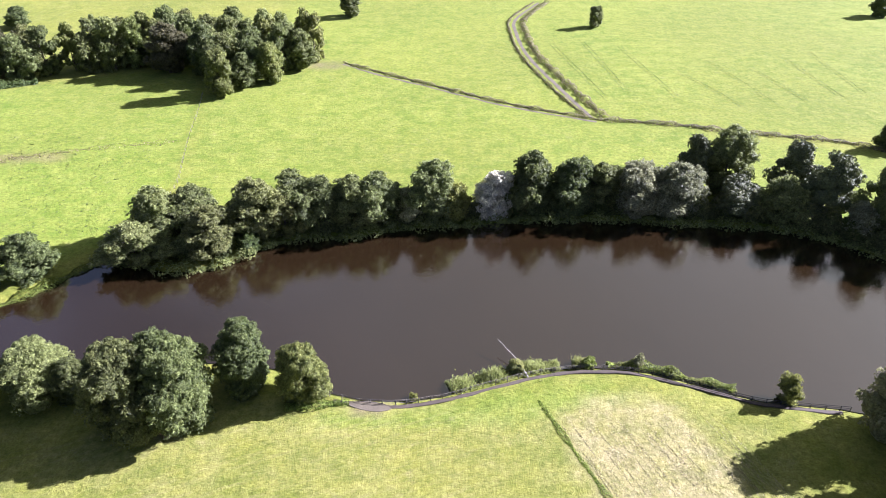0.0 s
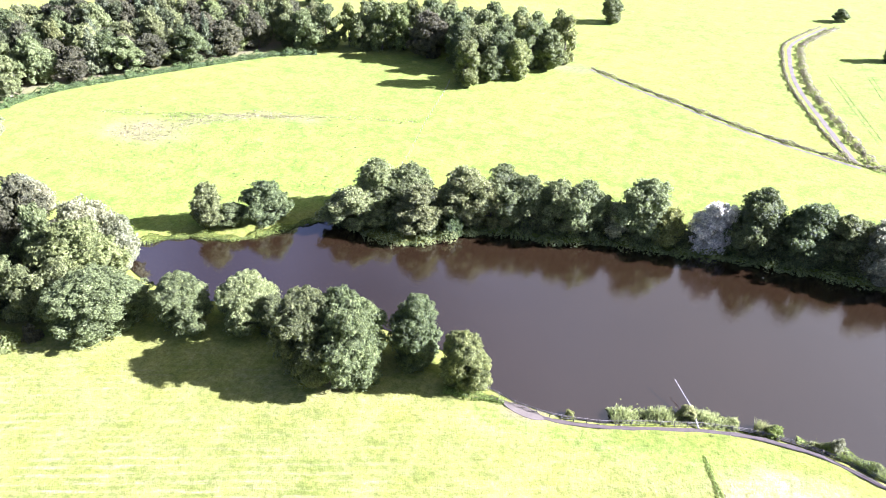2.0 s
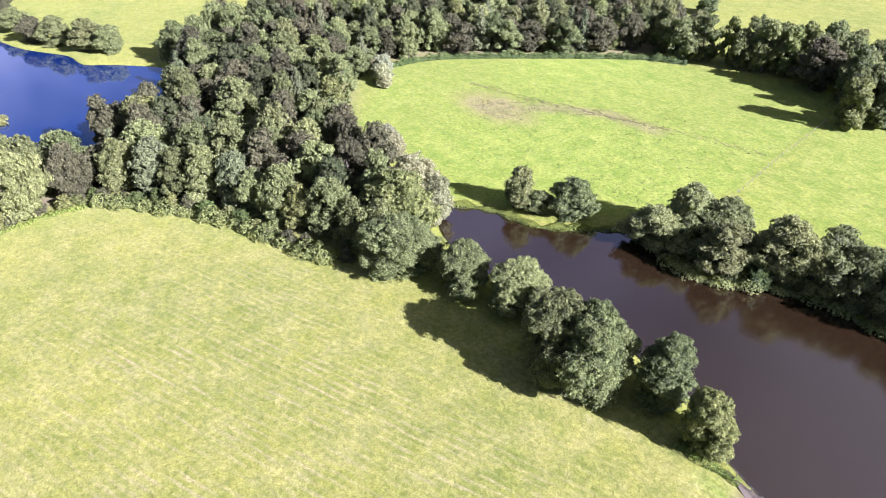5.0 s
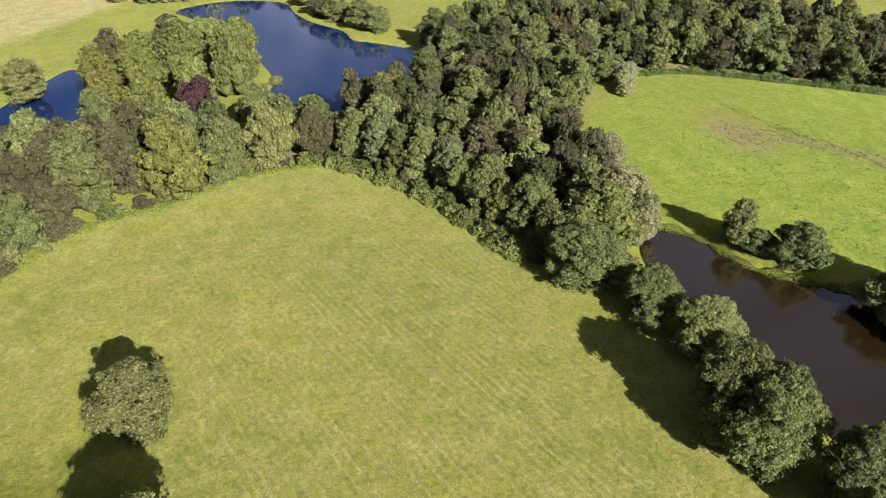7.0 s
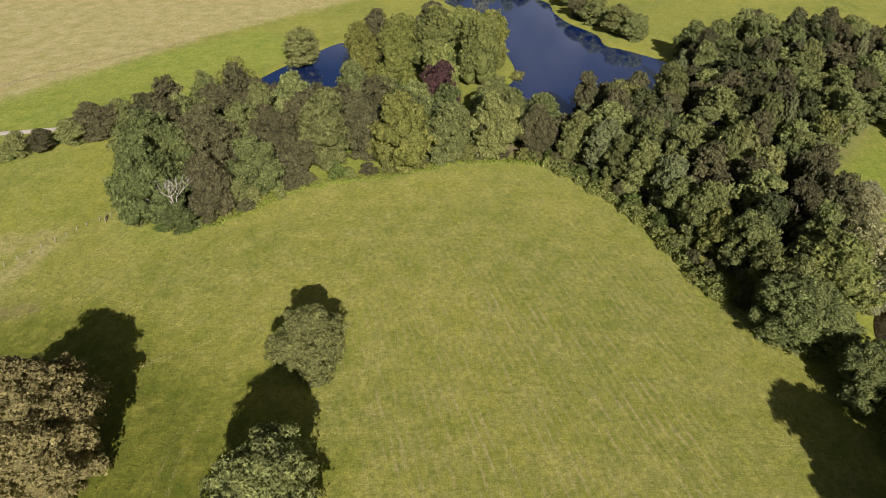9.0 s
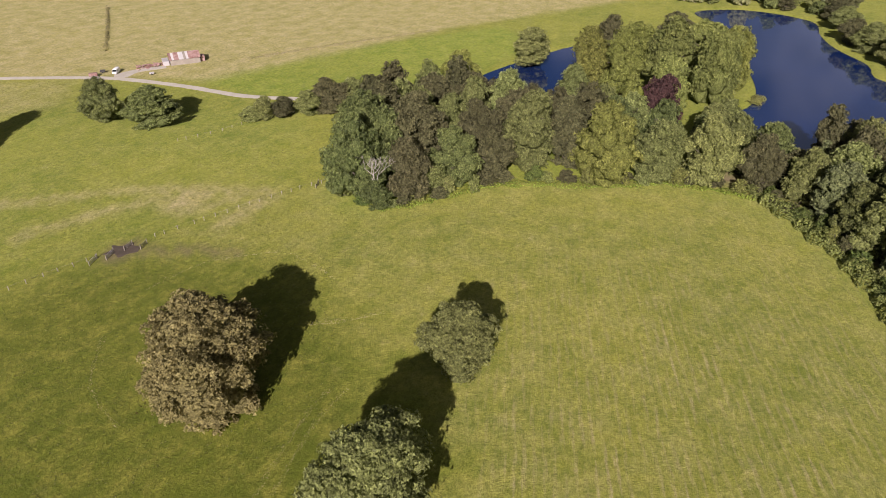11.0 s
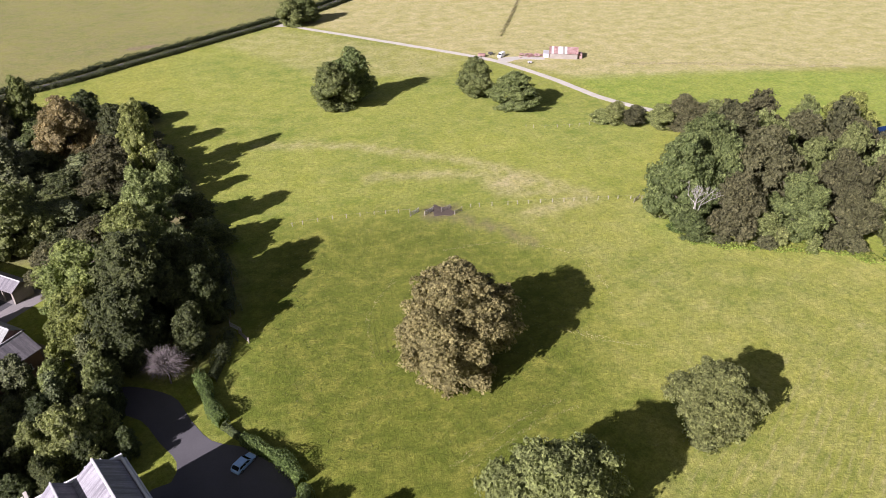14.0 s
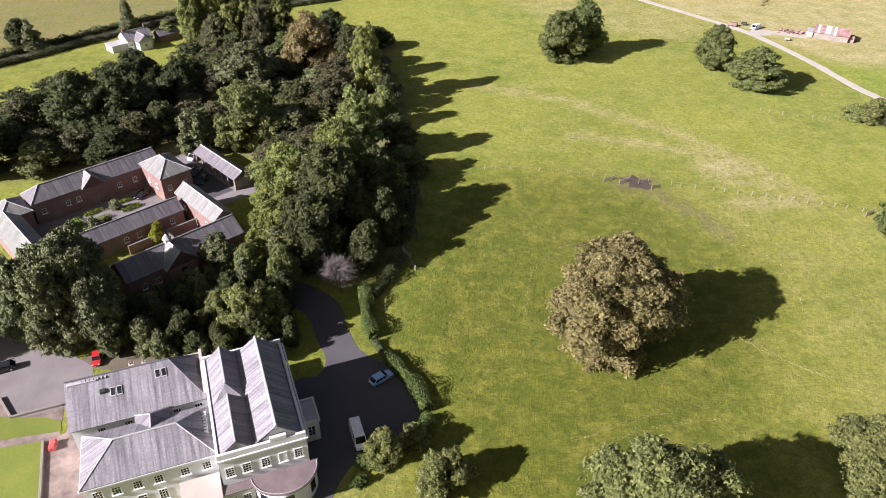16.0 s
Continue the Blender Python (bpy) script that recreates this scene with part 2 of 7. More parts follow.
PASTURE = ground_material()
LAKE = water_material("peat_water", (0.0165, 0.0098, 0.0042), 0.22, 2.15)
# blue put into the pond's body colour stands in for reflected sky
POND = water_material("pond_water", (0.007, 0.021, 0.085), 0.05, 2.6)
BARK = surface("bark", (0.09, 0.07, 0.05), (0.16, 0.14, 0.11), 0.95, 6, 1, 0.8, 0.8, 0.05)
PALE_BARK = surface("bleached_bark", (0.42, 0.40, 0.36), (0.28, 0.25, 0.22), 0.9, 5, 1, 0.7, 0.5, 0.03)
LEAF = {
    "oak": leaf_material("oak_leaf", (0.0792, 0.103, 0.0312), (0.238, 0.271, 0.0888)),
    "lime": leaf_material("lime_leaf", (0.116, 0.144, 0.036), (0.335, 0.362, 0.106)),
    "ash": leaf_material("ash_leaf", (0.118, 0.14, 0.0408), (0.326, 0.36, 0.125)),
    "olive": leaf_material("olive_brown_leaf", (0.0696, 0.072, 0.0312), (0.178, 0.173, 0.0768)),
    "russet": leaf_material("turning_leaf", (0.172, 0.150, 0.056), (0.350, 0.296, 0.128)),
    "silver": leaf_material("silver_willow_leaf", (0.173, 0.186, 0.095), (0.405, 0.42, 0.24)),
    "pale": leaf_material("pale_willow_leaf", (0.207, 0.226, 0.0903), (0.472, 0.462, 0.236)),
    "tuft": leaf_material("grass_tuft", (0.085, 0.1, 0.02), (0.17, 0.18, 0.036)),
    "white": leaf_material("white_leaf", (0.50, 0.49, 0.38), (0.84, 0.82, 0.66), through=0.45),
    "gold": leaf_material("golden_leaf", (0.125, 0.146, 0.028), (0.325, 0.345, 0.090)),
    "copper": leaf_material("copper_leaf", (0.0614, 0.0307, 0.0307), (0.161, 0.0845, 0.0768), hue=0.004),
    "conifer": leaf_material("conifer_needle", (0.0672, 0.0828, 0.0312), (0.18, 0.202, 0.0792), through=0.1),
    "bare": leaf_material("bare_twig", (0.183, 0.1421, 0.1421), (0.3494, 0.2906, 0.2829), through=0.0),
    "reed": leaf_material("reed_blade", (0.22, 0.25, 0.065), (0.46, 0.475, 0.17)),
    "bank": leaf_material("bank_plant", (0.125, 0.185, 0.022), (0.30, 0.375, 0.062)),
    "hedge": leaf_material("hedge_leaf", (0.058, 0.088, 0.020), (0.165, 0.212, 0.052)),
    "deep": leaf_material("dark_oak_leaf", (0.046, 0.060, 0.020), (0.138, 0.160, 0.056)),
    "yellow": leaf_material("golden_shrub_leaf", (0.2, 0.22, 0.018), (0.42, 0.42, 0.05)),
    "straw": leaf_material("cut_straw", (0.23, 0.195, 0.095), (0.4, 0.345, 0.2), through=0.1),
    "scrub": leaf_material("dry_scrub", (0.15, 0.132, 0.068), (0.36, 0.32, 0.17)),
}


# ---- plain tools ----
def mesh_from(name, verts, faces, mats=(), smooth=False):
    me = bpy.data.meshes.new(name)
    me.from_pydata([tuple(v) for v in verts], [], [tuple(f) for f in faces])
    for m in mats:
        me.materials.append(m)
    if smooth:
        me.polygons.foreach_set("use_smooth", np.ones(len(me.polygons), bool))
    me.update()
    return me


def part(name, bm, material, parent, label=""):
    """Links a bmesh as one mesh under a thing or a part."""
    me = bpy.data.meshes.new(name)
    bm.normal_update()
    bm.to_mesh(me)
    bm.free()
    me.materials.append(material)
    ob = new(name, me)
    ob.parent = parent
    return tagged(ob, label)


def thing(name, label, category, m=None, group="", kind=""):
    ob = new(name)
    ob.empty_display_size = 0.3
    if m is not None:
        ob.matrix_basis = m
    return tagged(ob, label, category, group, kind)


def box(bm, x0, x1, y0, y1, z0, z1, bevel=0.0, turn=None):
    made = bmesh.ops.create_cube(bm, size=1.0)["verts"]
    for v in made:
        v.co = Vector((x0 + (v.co.x + 0.5) * (x1 - x0), y0 + (v.co.y + 0.5) * (y1 - y0), z0 + (v.co.z + 0.5) * (z1 - z0)))
    if bevel:
        edges = {e for v in made for e in v.link_edges}
        made = [v for v in bmesh.ops.bevel(bm, geom=list(edges), offset=bevel, segments=1, affect="EDGES")["verts"]]
    if turn is not None:
        for v in made:
            v.co = turn @ v.co
    return made


def tube(bm, a, b, ra, rb, sides=6):
    """A tapered rod from a to b."""
    a, b = Vector(a), Vector(b)
    q = (b - a).to_track_quat("Z", "Y")
    rings = []
    for p, r in ((a, ra), (b, rb)):
        rings.append([bm.verts.new(p + q @ Vector((r * math.cos(i * math.tau / sides), r * math.sin(i * math.tau / sides), 0))) for i in range(sides)])
    for i in range(sides):
        j = (i + 1) % sides
        bm.faces.new((rings[0][i], rings[0][j], rings[1][j], rings[1][i]))
    bm.faces.new(rings[1])
    bm.faces.new(rings[0][::-1])


def smooth_line(points, step=4.0, closed=False):
    """A line through the points with rounded corners, cut into even steps (Catmull-Rom)."""
    pts = [np.array(p, float) for p in points]
    n = len(pts)
    out = []
    for i in range(n if closed else n - 1):
        p0, p1, p2, p3 = (pts[k % n] if closed else pts[min(max(k, 0), n - 1)] for k in (i - 1, i, i + 1, i + 2))
        cuts = max(1, int(np.linalg.norm(p2 - p1) / step))
        for k in range(cuts):
            u = k / cuts
            out.append(0.5 * (2 * p1 + (p2 - p0) * u + (2 * p0 - 5 * p1 + 4 * p2 - p3) * u * u + (3 * p1 - p0 - 3 * p2 + p3) * u ** 3))
    if not closed:
        out.append(pts[-1])
    return np.array(out)


def distance_to(poly, x, y, closed=True):
    """Signed distance (inside: minus) from points to a closed outline, or plain distance to a line."""
    x, y = np.asarray(x, float), np.asarray(y, float)
    best = np.full(x.shape, 1e9)
    inside = np.zeros(x.shape, bool)
    n = len(poly)
    for i in range(n if closed else n - 1):
        (ax, ay), (bx, by) = poly[i], poly[(i + 1) % n]
        dx, dy = bx - ax, by - ay
        u = np.clip(((x - ax) * dx + (y - ay) * dy) / (dx * dx + dy * dy + 1e-9), 0, 1)
        best = np.minimum(best, np.hypot(x - ax - u * dx, y - ay - u * dy))
        if closed and abs(dy) > 1e-9:
            inside ^= ((ay > y) != (by > y)) & (x < dx * (y - ay) / dy + ax)
    return np.where(inside, -best, best) if closed else best


# ---- the lie of the land ----
LAKE_SHORE = smooth_line([(-126, 112), (-115, 121), (-102, 125), (-93, 135), (-84, 144), (-69, 139), (-57, 141), (-49, 149), (-37, 155), (-25, 155),
                          (-13, 160), (2, 161), (18, 164), (34, 165), (50, 165), (65, 163), (80, 162), (95, 159), (107, 152), (118, 143), (150, 130), (165, 112), (140, 92),
                          (110, 89), (84, 92), (76, 94), (62, 96), (52, 100), (42, 104), (32, 105), (22, 104.5), (13, 103), (5, 99.5), (1, 97), (-9, 95.5), (-16, 95.8), (-22, 97.5),
                          (-33, 104), (-48, 106), (-66, 106), (-80, 105), (-94, 99), (-108, 100), (-120, 104)], 4, True)
POND_SHORE = smooth_line([(-222, 10), (-226, 35), (-240, 52), (-262, 70), (-285, 80), (-300, 84), (-319, 67), (-328, 55), (-346, 52), (-368, 38), (-390, 30), (-420, 23),
                          (-430, -10), (-413, -36), (-390, -25), (-340, -5), (-300, 10), (-270, 14), (-245, 6)], 5, True)
ARM_SHORE = smooth_line([(-212, -62), (-218, -42), (-240, -48), (-270, -58), (-312, -71), (-290, -82), (-250, -93), (-228, -88)], 5, True)
WATER_LEVEL = -0.5


def relief(x, y):
    """The height of the ground."""
    x, y = np.asarray(x, float), np.asarray(y, float)
    d = np.full(x.shape, 99.0)
    for shore in (LAKE_SHORE, POND_SHORE, ARM_SHORE):
        lo, hi = shore.min(0) - 12, shore.max(0) + 12
        near = (x > lo[0]) & (x < hi[0]) & (y > lo[1]) & (y < hi[1])
        if near.any():
            d[near] = np.minimum(d[near], distance_to(shore, x[near], y[near]))
    return np.clip((d - 2.0) * 0.35, -2.2, 0.0)


def axis(lo, hi, step):
    inner = np.arange(lo, hi + step, step)
    grow = np.cumsum(step * 1.35 ** np.arange(1, 20))
    grow = grow[grow < 3500]
    return np.concatenate([lo - grow[::-1], inner, inner[-1] + grow])


def build_ground():
    xs, ys = axis(-450, 210, 3.0), axis(-420, 440, 3.0)
    gx, gy = np.meshgrid(xs, ys)
    x, y = gx.ravel(), gy.ravel()
    z = relief(x, y)
    nx, ny = len(xs), len(ys)
    i = (np.arange(ny - 1)[:, None] * nx + np.arange(nx - 1)[None, :]).ravel()
    faces = np.stack([i, i + 1, i + nx + 1, i + nx], 1)
    me = bpy.data.meshes.new("ground")
    me.vertices.add(len(x))
    me.vertices.foreach_set("co", np.stack([x, y, z], 1).ravel())
    me.loops.add(faces.size)
    me.loops.foreach_set("vertex_index", faces.ravel())
    me.polygons.add(len(faces))
    me.polygons.foreach_set("loop_start", np.arange(0, faces.size, 4))
    me.polygons.foreach_set("loop_total", np.full(len(faces), 4))
    me.update(calc_edges=True)
    me.polygons.foreach_set("use_smooth", np.ones(len(faces), bool))

    def within(poly, soft=4.0):
        return np.clip(0.5 - distance_to(poly, x, y) / soft, 0, 1)

    def along(line, width):
        return np.clip(1.5 - distance_to(line, x, y, False) / width, 0, 1)

    def spot(cx, cy, rx, ry=None):
        return np.clip(1.6 - 1.6 * np.hypot((x - cx) / rx, (y - cy) / (ry or rx)), 0, 1)

    dry, lush, rows, mud = np.full(len(x), 0.22), np.full(len(x), 0.25), np.zeros(len(x)), np.zeros(len(x))
    home = within([(-12, -92), (-30, -122), (-60, -119), (-88, -110), (-136, -90), (-126, -66), (-160, -42), (-184, 0), (-187, 30), (-150, 60), (-100, 84), (-40, 96), (10, 94), (60, 92), (70, 40), (20, 10), (0, -50)], 6)
    rows = np.maximum(rows, home * np.clip((y + 30) / 40, 0, 1) * np.clip((x + 175) / 60, 0.25, 1) * np.clip((88 - y) / 35, 0.3, 1))
    dry += 0.18 * home
    rough = within([(-8, -60), (-16, -92), (-34, -120), (-62, -117), (-80, -108), (-92, -70), (-78, -38), (-60, -12), (-30, 0), (-16, -20)], 22)
    dry *= 1 - 0.75 * rough
    rows = np.where(rough > 0.02, -rough, rows)
    outer = within([(-20, -130), (-40, -124), (-90, -108), (-134, -92), (-160, -110), (-185, -135), (-140, -195), (-110, -330), (-40, -310), (-18, -230)], 10)
    dry = np.maximum(dry, 0.30 * outer)
    lush = np.maximum(lush, 0.40 * outer)
    meadow = within([(-130, 112), (-195, 118), (-243, 165), (-240, 190), (-190, 262), (-110, 300), (-95, 262), (-81, 186), (-88, 150), (-100, 138)], 6)
    north = within([(-81, 186), (-96, 262), (-45, 304), (57, 238), (150, 210), (180, 150), (110, 160), (-60, 150)], 6)
    lush = np.maximum(lush, 0.95 * meadow)
    lush = np.maximum(lush, 0.75 * north)
    lush = np.maximum(lush, 0.7 * np.clip((y - 205) / 25, 0, 1) * np.clip((x + 110) / 30, 0, 1))
    far_west = within([(-110, -340), (-170, -225), (-185, -190), (-310, -140), (-450, -60), (-600, -300), (-300, -600), (-160, -395)], 12)
    dry = np.maximum(dry, 0.98 * far_west)
    lush *= 1 - far_west
    lush = np.maximum(lush, 0.75 * within([(-185, -205), (-182, -165), (-200, -110), (-300, -85), (-330, -120), (-220, -190)], 8))
    arable = within([(-105, -352), (0, -295), (130, -215), (300, -100), (300, -600), (-200, -600), (-160, -395)], 6)
    dry = np.where(arable > 0.5, 0.12, dry)
    mud = np.maximum(mud, 0.5 * arable)
    rushes = np.maximum(spot(-178, 172, 26, 14), 0.7 * along(smooth_line([(-172, 180), (-150, 200), (-126, 204)], 5), 4))
    dry = np.maximum(dry, 0.45 * rushes)
    mud = np.maximum(mud, 0.45 * rushes)
    lush *= 1 - 0.8 * rushes
    dry = np.maximum(dry, 0.8 * spot(-110, -98, 26, 6) + 0.35 * along(smooth_line([(-60, -150), (-95, -128), (-120, -105)], 6), 4))
    dry = np.maximum(dry, 0.7 * within([(-100, -340), (-165, -240), (-140, -215), (-90, -240), (-60, -320)], 15))
    shore_grass = within([(30, 101), (12, 98), (-8, 92), (-20, 93), (-28, 88), (10, 88), (40, 96)], 4)
    lush = np.maximum(lush, shore_grass)
    dry = np.maximum(dry, 0.9 * within([(20, 92), (24, 70), (45, 60), (55, 80), (45, 96), (30, 98)], 6))
    rows = np.where(rows < 0, rows, rows * (1 - within([(4, 98), (12, 66), (60, 46), (64, 84), (45, 98), (28, 102)], 8)))
    mud = np.maximum(mud, spot(-79, -110.8, 7.5, 4.5))
    mud = np.maximum(mud, spot(-50.6, 87.0, 4.0, 3.0) * 0.8)
    dry = np.maximum(dry, 0.95 * spot(-108, -117, 17, 8))
    for sweep in ([(-47, -181), (-72, -168), (-90, -150), (-104, -135), (-116, -115), (-122, -100)], [(-100, -112), (-112, -108), (-122, -101)], [(-70, -140), (-90, -132), (-104, -124)]):
        dry = np.maximum(dry, 0.8 * along(smooth_line(sweep, 5), 3.5))
    mud = np.maximum(mud, 0.9 * spot(-14, 92.4, 5, 2))
    mud = np.maximum(mud, 0.55 * along(smooth_line([(-79, -112), (-84, -102), (-90, -93), (-92, -84)], 4), 1.6))
    mud = np.maximum(mud, spot(-52, 300, 12, 8) * 0.6)
    mud = np.maximum(mud, spot(-30, -330, 16, 6))
    mud = np.maximum(mud, spot(-176, -17, 7, 2.5) * 0.8)
    woods = np.clip(0.5 - distance_to(MAIN_WOOD, x, y) / 10, 0, 1)
    woods = np.maximum(woods, np.clip(0.5 - distance_to(HALL_WOOD, x, y) / 8, 0, 1))
    mud = np.maximum(mud, 0.8 * woods)
    for edge in (MAIN_WOOD, COPSE, HALL_WOOD):
        lush = np.maximum(lush, 0.65 * np.clip(1 - distance_to(edge, x, y) / 26, 0, 1) * (1 - outer))
    attr = me.color_attributes.new("soil", "FLOAT_COLOR", "POINT")
    attr.data.foreach_set("color", np.stack([dry, lush, rows, mud], 1).ravel())
    me.materials.append(PASTURE)
    return tagged(new("ground", me), "rolling green pasture with mown and dry patches", "ground", kind="structure")


def build_water(name, shore, material, label, level=WATER_LEVEL):
    me = mesh_from(name, [(p[0], p[1], level) for p in shore], [range(len(shore))], [material])
    if me.polygons[0].normal.z < 0:
        me.flip_normals()
    return tagged(new(name, me), label, "water", kind="structure")


# edges of the woods
MAIN_WOOD = [(-113, 84), (-145, 65), (-165, 54), (-190, 34), (-191, 12), (-206, 6), (-218, 20), (-222, 38), (-236, 56), (-262, 76), (-300, 92), (-335, 118), (-346, 160),
             (-336, 205), (-318, 246), (-290, 288), (-252, 310), (-206, 318), (-176, 298), (-192, 266), (-224, 226), (-246, 192), (-249, 165), (-236, 142), (-200, 120), (-170, 106), (-132, 104)]
GROVE = [(-182, 275), (-165, 282), (-112, 302), (-94, 270), (-82, 272), (-68, 290), (-52, 305), (-60, 322), (-110, 330), (-160, 300)]
COPSE = [(-131, -74), (-145, -64), (-172, -44), (-185, -20), (-190, 0), (-206, 0), (-208, -30), (-200, -55), (-205, -85), (-192, -100), (-160, -98)]
HALL_WOOD = [(-4, -74), (-17, -92), (-20, -110), (-20, -165), (-16, -200), (-20, -226), (10, -222), (55, -208), (52, -196), (88, -176), (96, -150), (84, -128),
             (48, -136), (36, -142), (22, -134), (17, -112), (14, -96), (10, -82)]
build_ground()
build_water("lake_water", LAKE_SHORE, LAKE, "still brown peaty lake between grassy banks")
build_water("pond_water", POND_SHORE, POND, "dark pond coloured with the blue of the mirrored sky")
FAR_SHORE = smooth_line([(127, -326), (116, -338), (112, -352), (122, -372), (150, -366), (160, -340), (146, -326)], 5, True)
build_water("pond_water", FAR_SHORE, LAKE, "pale far pond beyond the ploughed field", 0.03)
build_water("pond_water", ARM_SHORE, POND, "narrow dark arm of the pond beside pasture")


# ---- trees ----
def unit_sphere(level):
    bm = bmesh.new()
    bmesh.ops.create_icosphere(bm, subdivisions=level, radius=1.0)
    v = np.array([w.co for w in bm.verts])
    f = np.array([[w.index for w in fc.verts] for fc in bm.faces])
    bm.free()
    return v, f


SPHERES = {1: unit_sphere(1), 2: unit_sphere(2)}


def tufts(rng, where, away, size, fold=0.35):
    """Leaf tufts: bent diamonds of two triangles, at the places given, facing roughly away."""
    n = len(where)
    nrm = away + rng.normal(0, 0.34, (n, 3))
    nrm /= np.linalg.norm(nrm, axis=1)[:, None] + 1e-9
    side = np.cross(nrm, rng.normal(0, 1, (n, 3)))
    side /= np.linalg.norm(side, axis=1)[:, None] + 1e-9
    up = np.cross(nrm, side)
    s = size * rng.uniform(0.6, 1.35, n)[:, None]
    a, b = where - side * s, where + side * s
    c = where + up * s * 0.75 - nrm * s * fold
    d = where - up * s * 0.75 - nrm * s * fold
    verts = np.stack([a, d, b, c], 1).reshape(-1, 3)
    i = np.arange(n)[:, None] * 4
    faces = np.concatenate([np.hstack([i, i + 1, i + 2]), np.hstack([i, i + 2, i + 3])])
    return verts, faces


def sprigs(rng, where, away, size):
    """Small sprays of leaves: single bent-back triangles, facing roughly away."""
    n = len(where)
    nrm = away + rng.normal(0, 0.42, (n, 3))
    nrm /= np.linalg.norm(nrm, axis=1)[:, None] + 1e-9
    side = np.cross(nrm, rng.normal(0, 1, (n, 3)))
    side /= np.linalg.norm(side, axis=1)[:, None] + 1e-9
    up = np.cross(nrm, side)
    s = size * rng.uniform(0.65, 1.4, n)[:, None]
    corners = []
    for k in range(3):
        a = rng.uniform(-0.45, 0.45, n) + k * math.tau / 3
        corners.append(where + s * (np.cos(a)[:, None] * side + np.sin(a)[:, None] * up) * rng.uniform(0.75, 1.25, n)[:, None])
    return np.stack(corners, 1).reshape(-1, 3), np.arange(n * 3).reshape(-1, 3)


def crown_shape(kind, u, rng):
    """Half-width of a crown at the share u of its height."""
    if kind == "round":
        return math.sqrt(max(0.02, 1 - ((u - 0.40) / 0.62) ** 2)) if u > 0.40 else 0.62 + 0.38 * (u / 0.40) ** 0.7
    if kind == "tall":
        return math.sqrt(max(0.03, 1 - ((u - 0.34) / 0.70) ** 2)) if u > 0.34 else 0.66 + 0.34 * (u / 0.34) ** 0.7
    if kind == "cone":
        return 1.0 - 0.93 * u
    if kind == "weeping":
        return math.sin(math.pi * (0.2 + 0.74 * u) ** 1.15) ** 0.6
    return 0.8


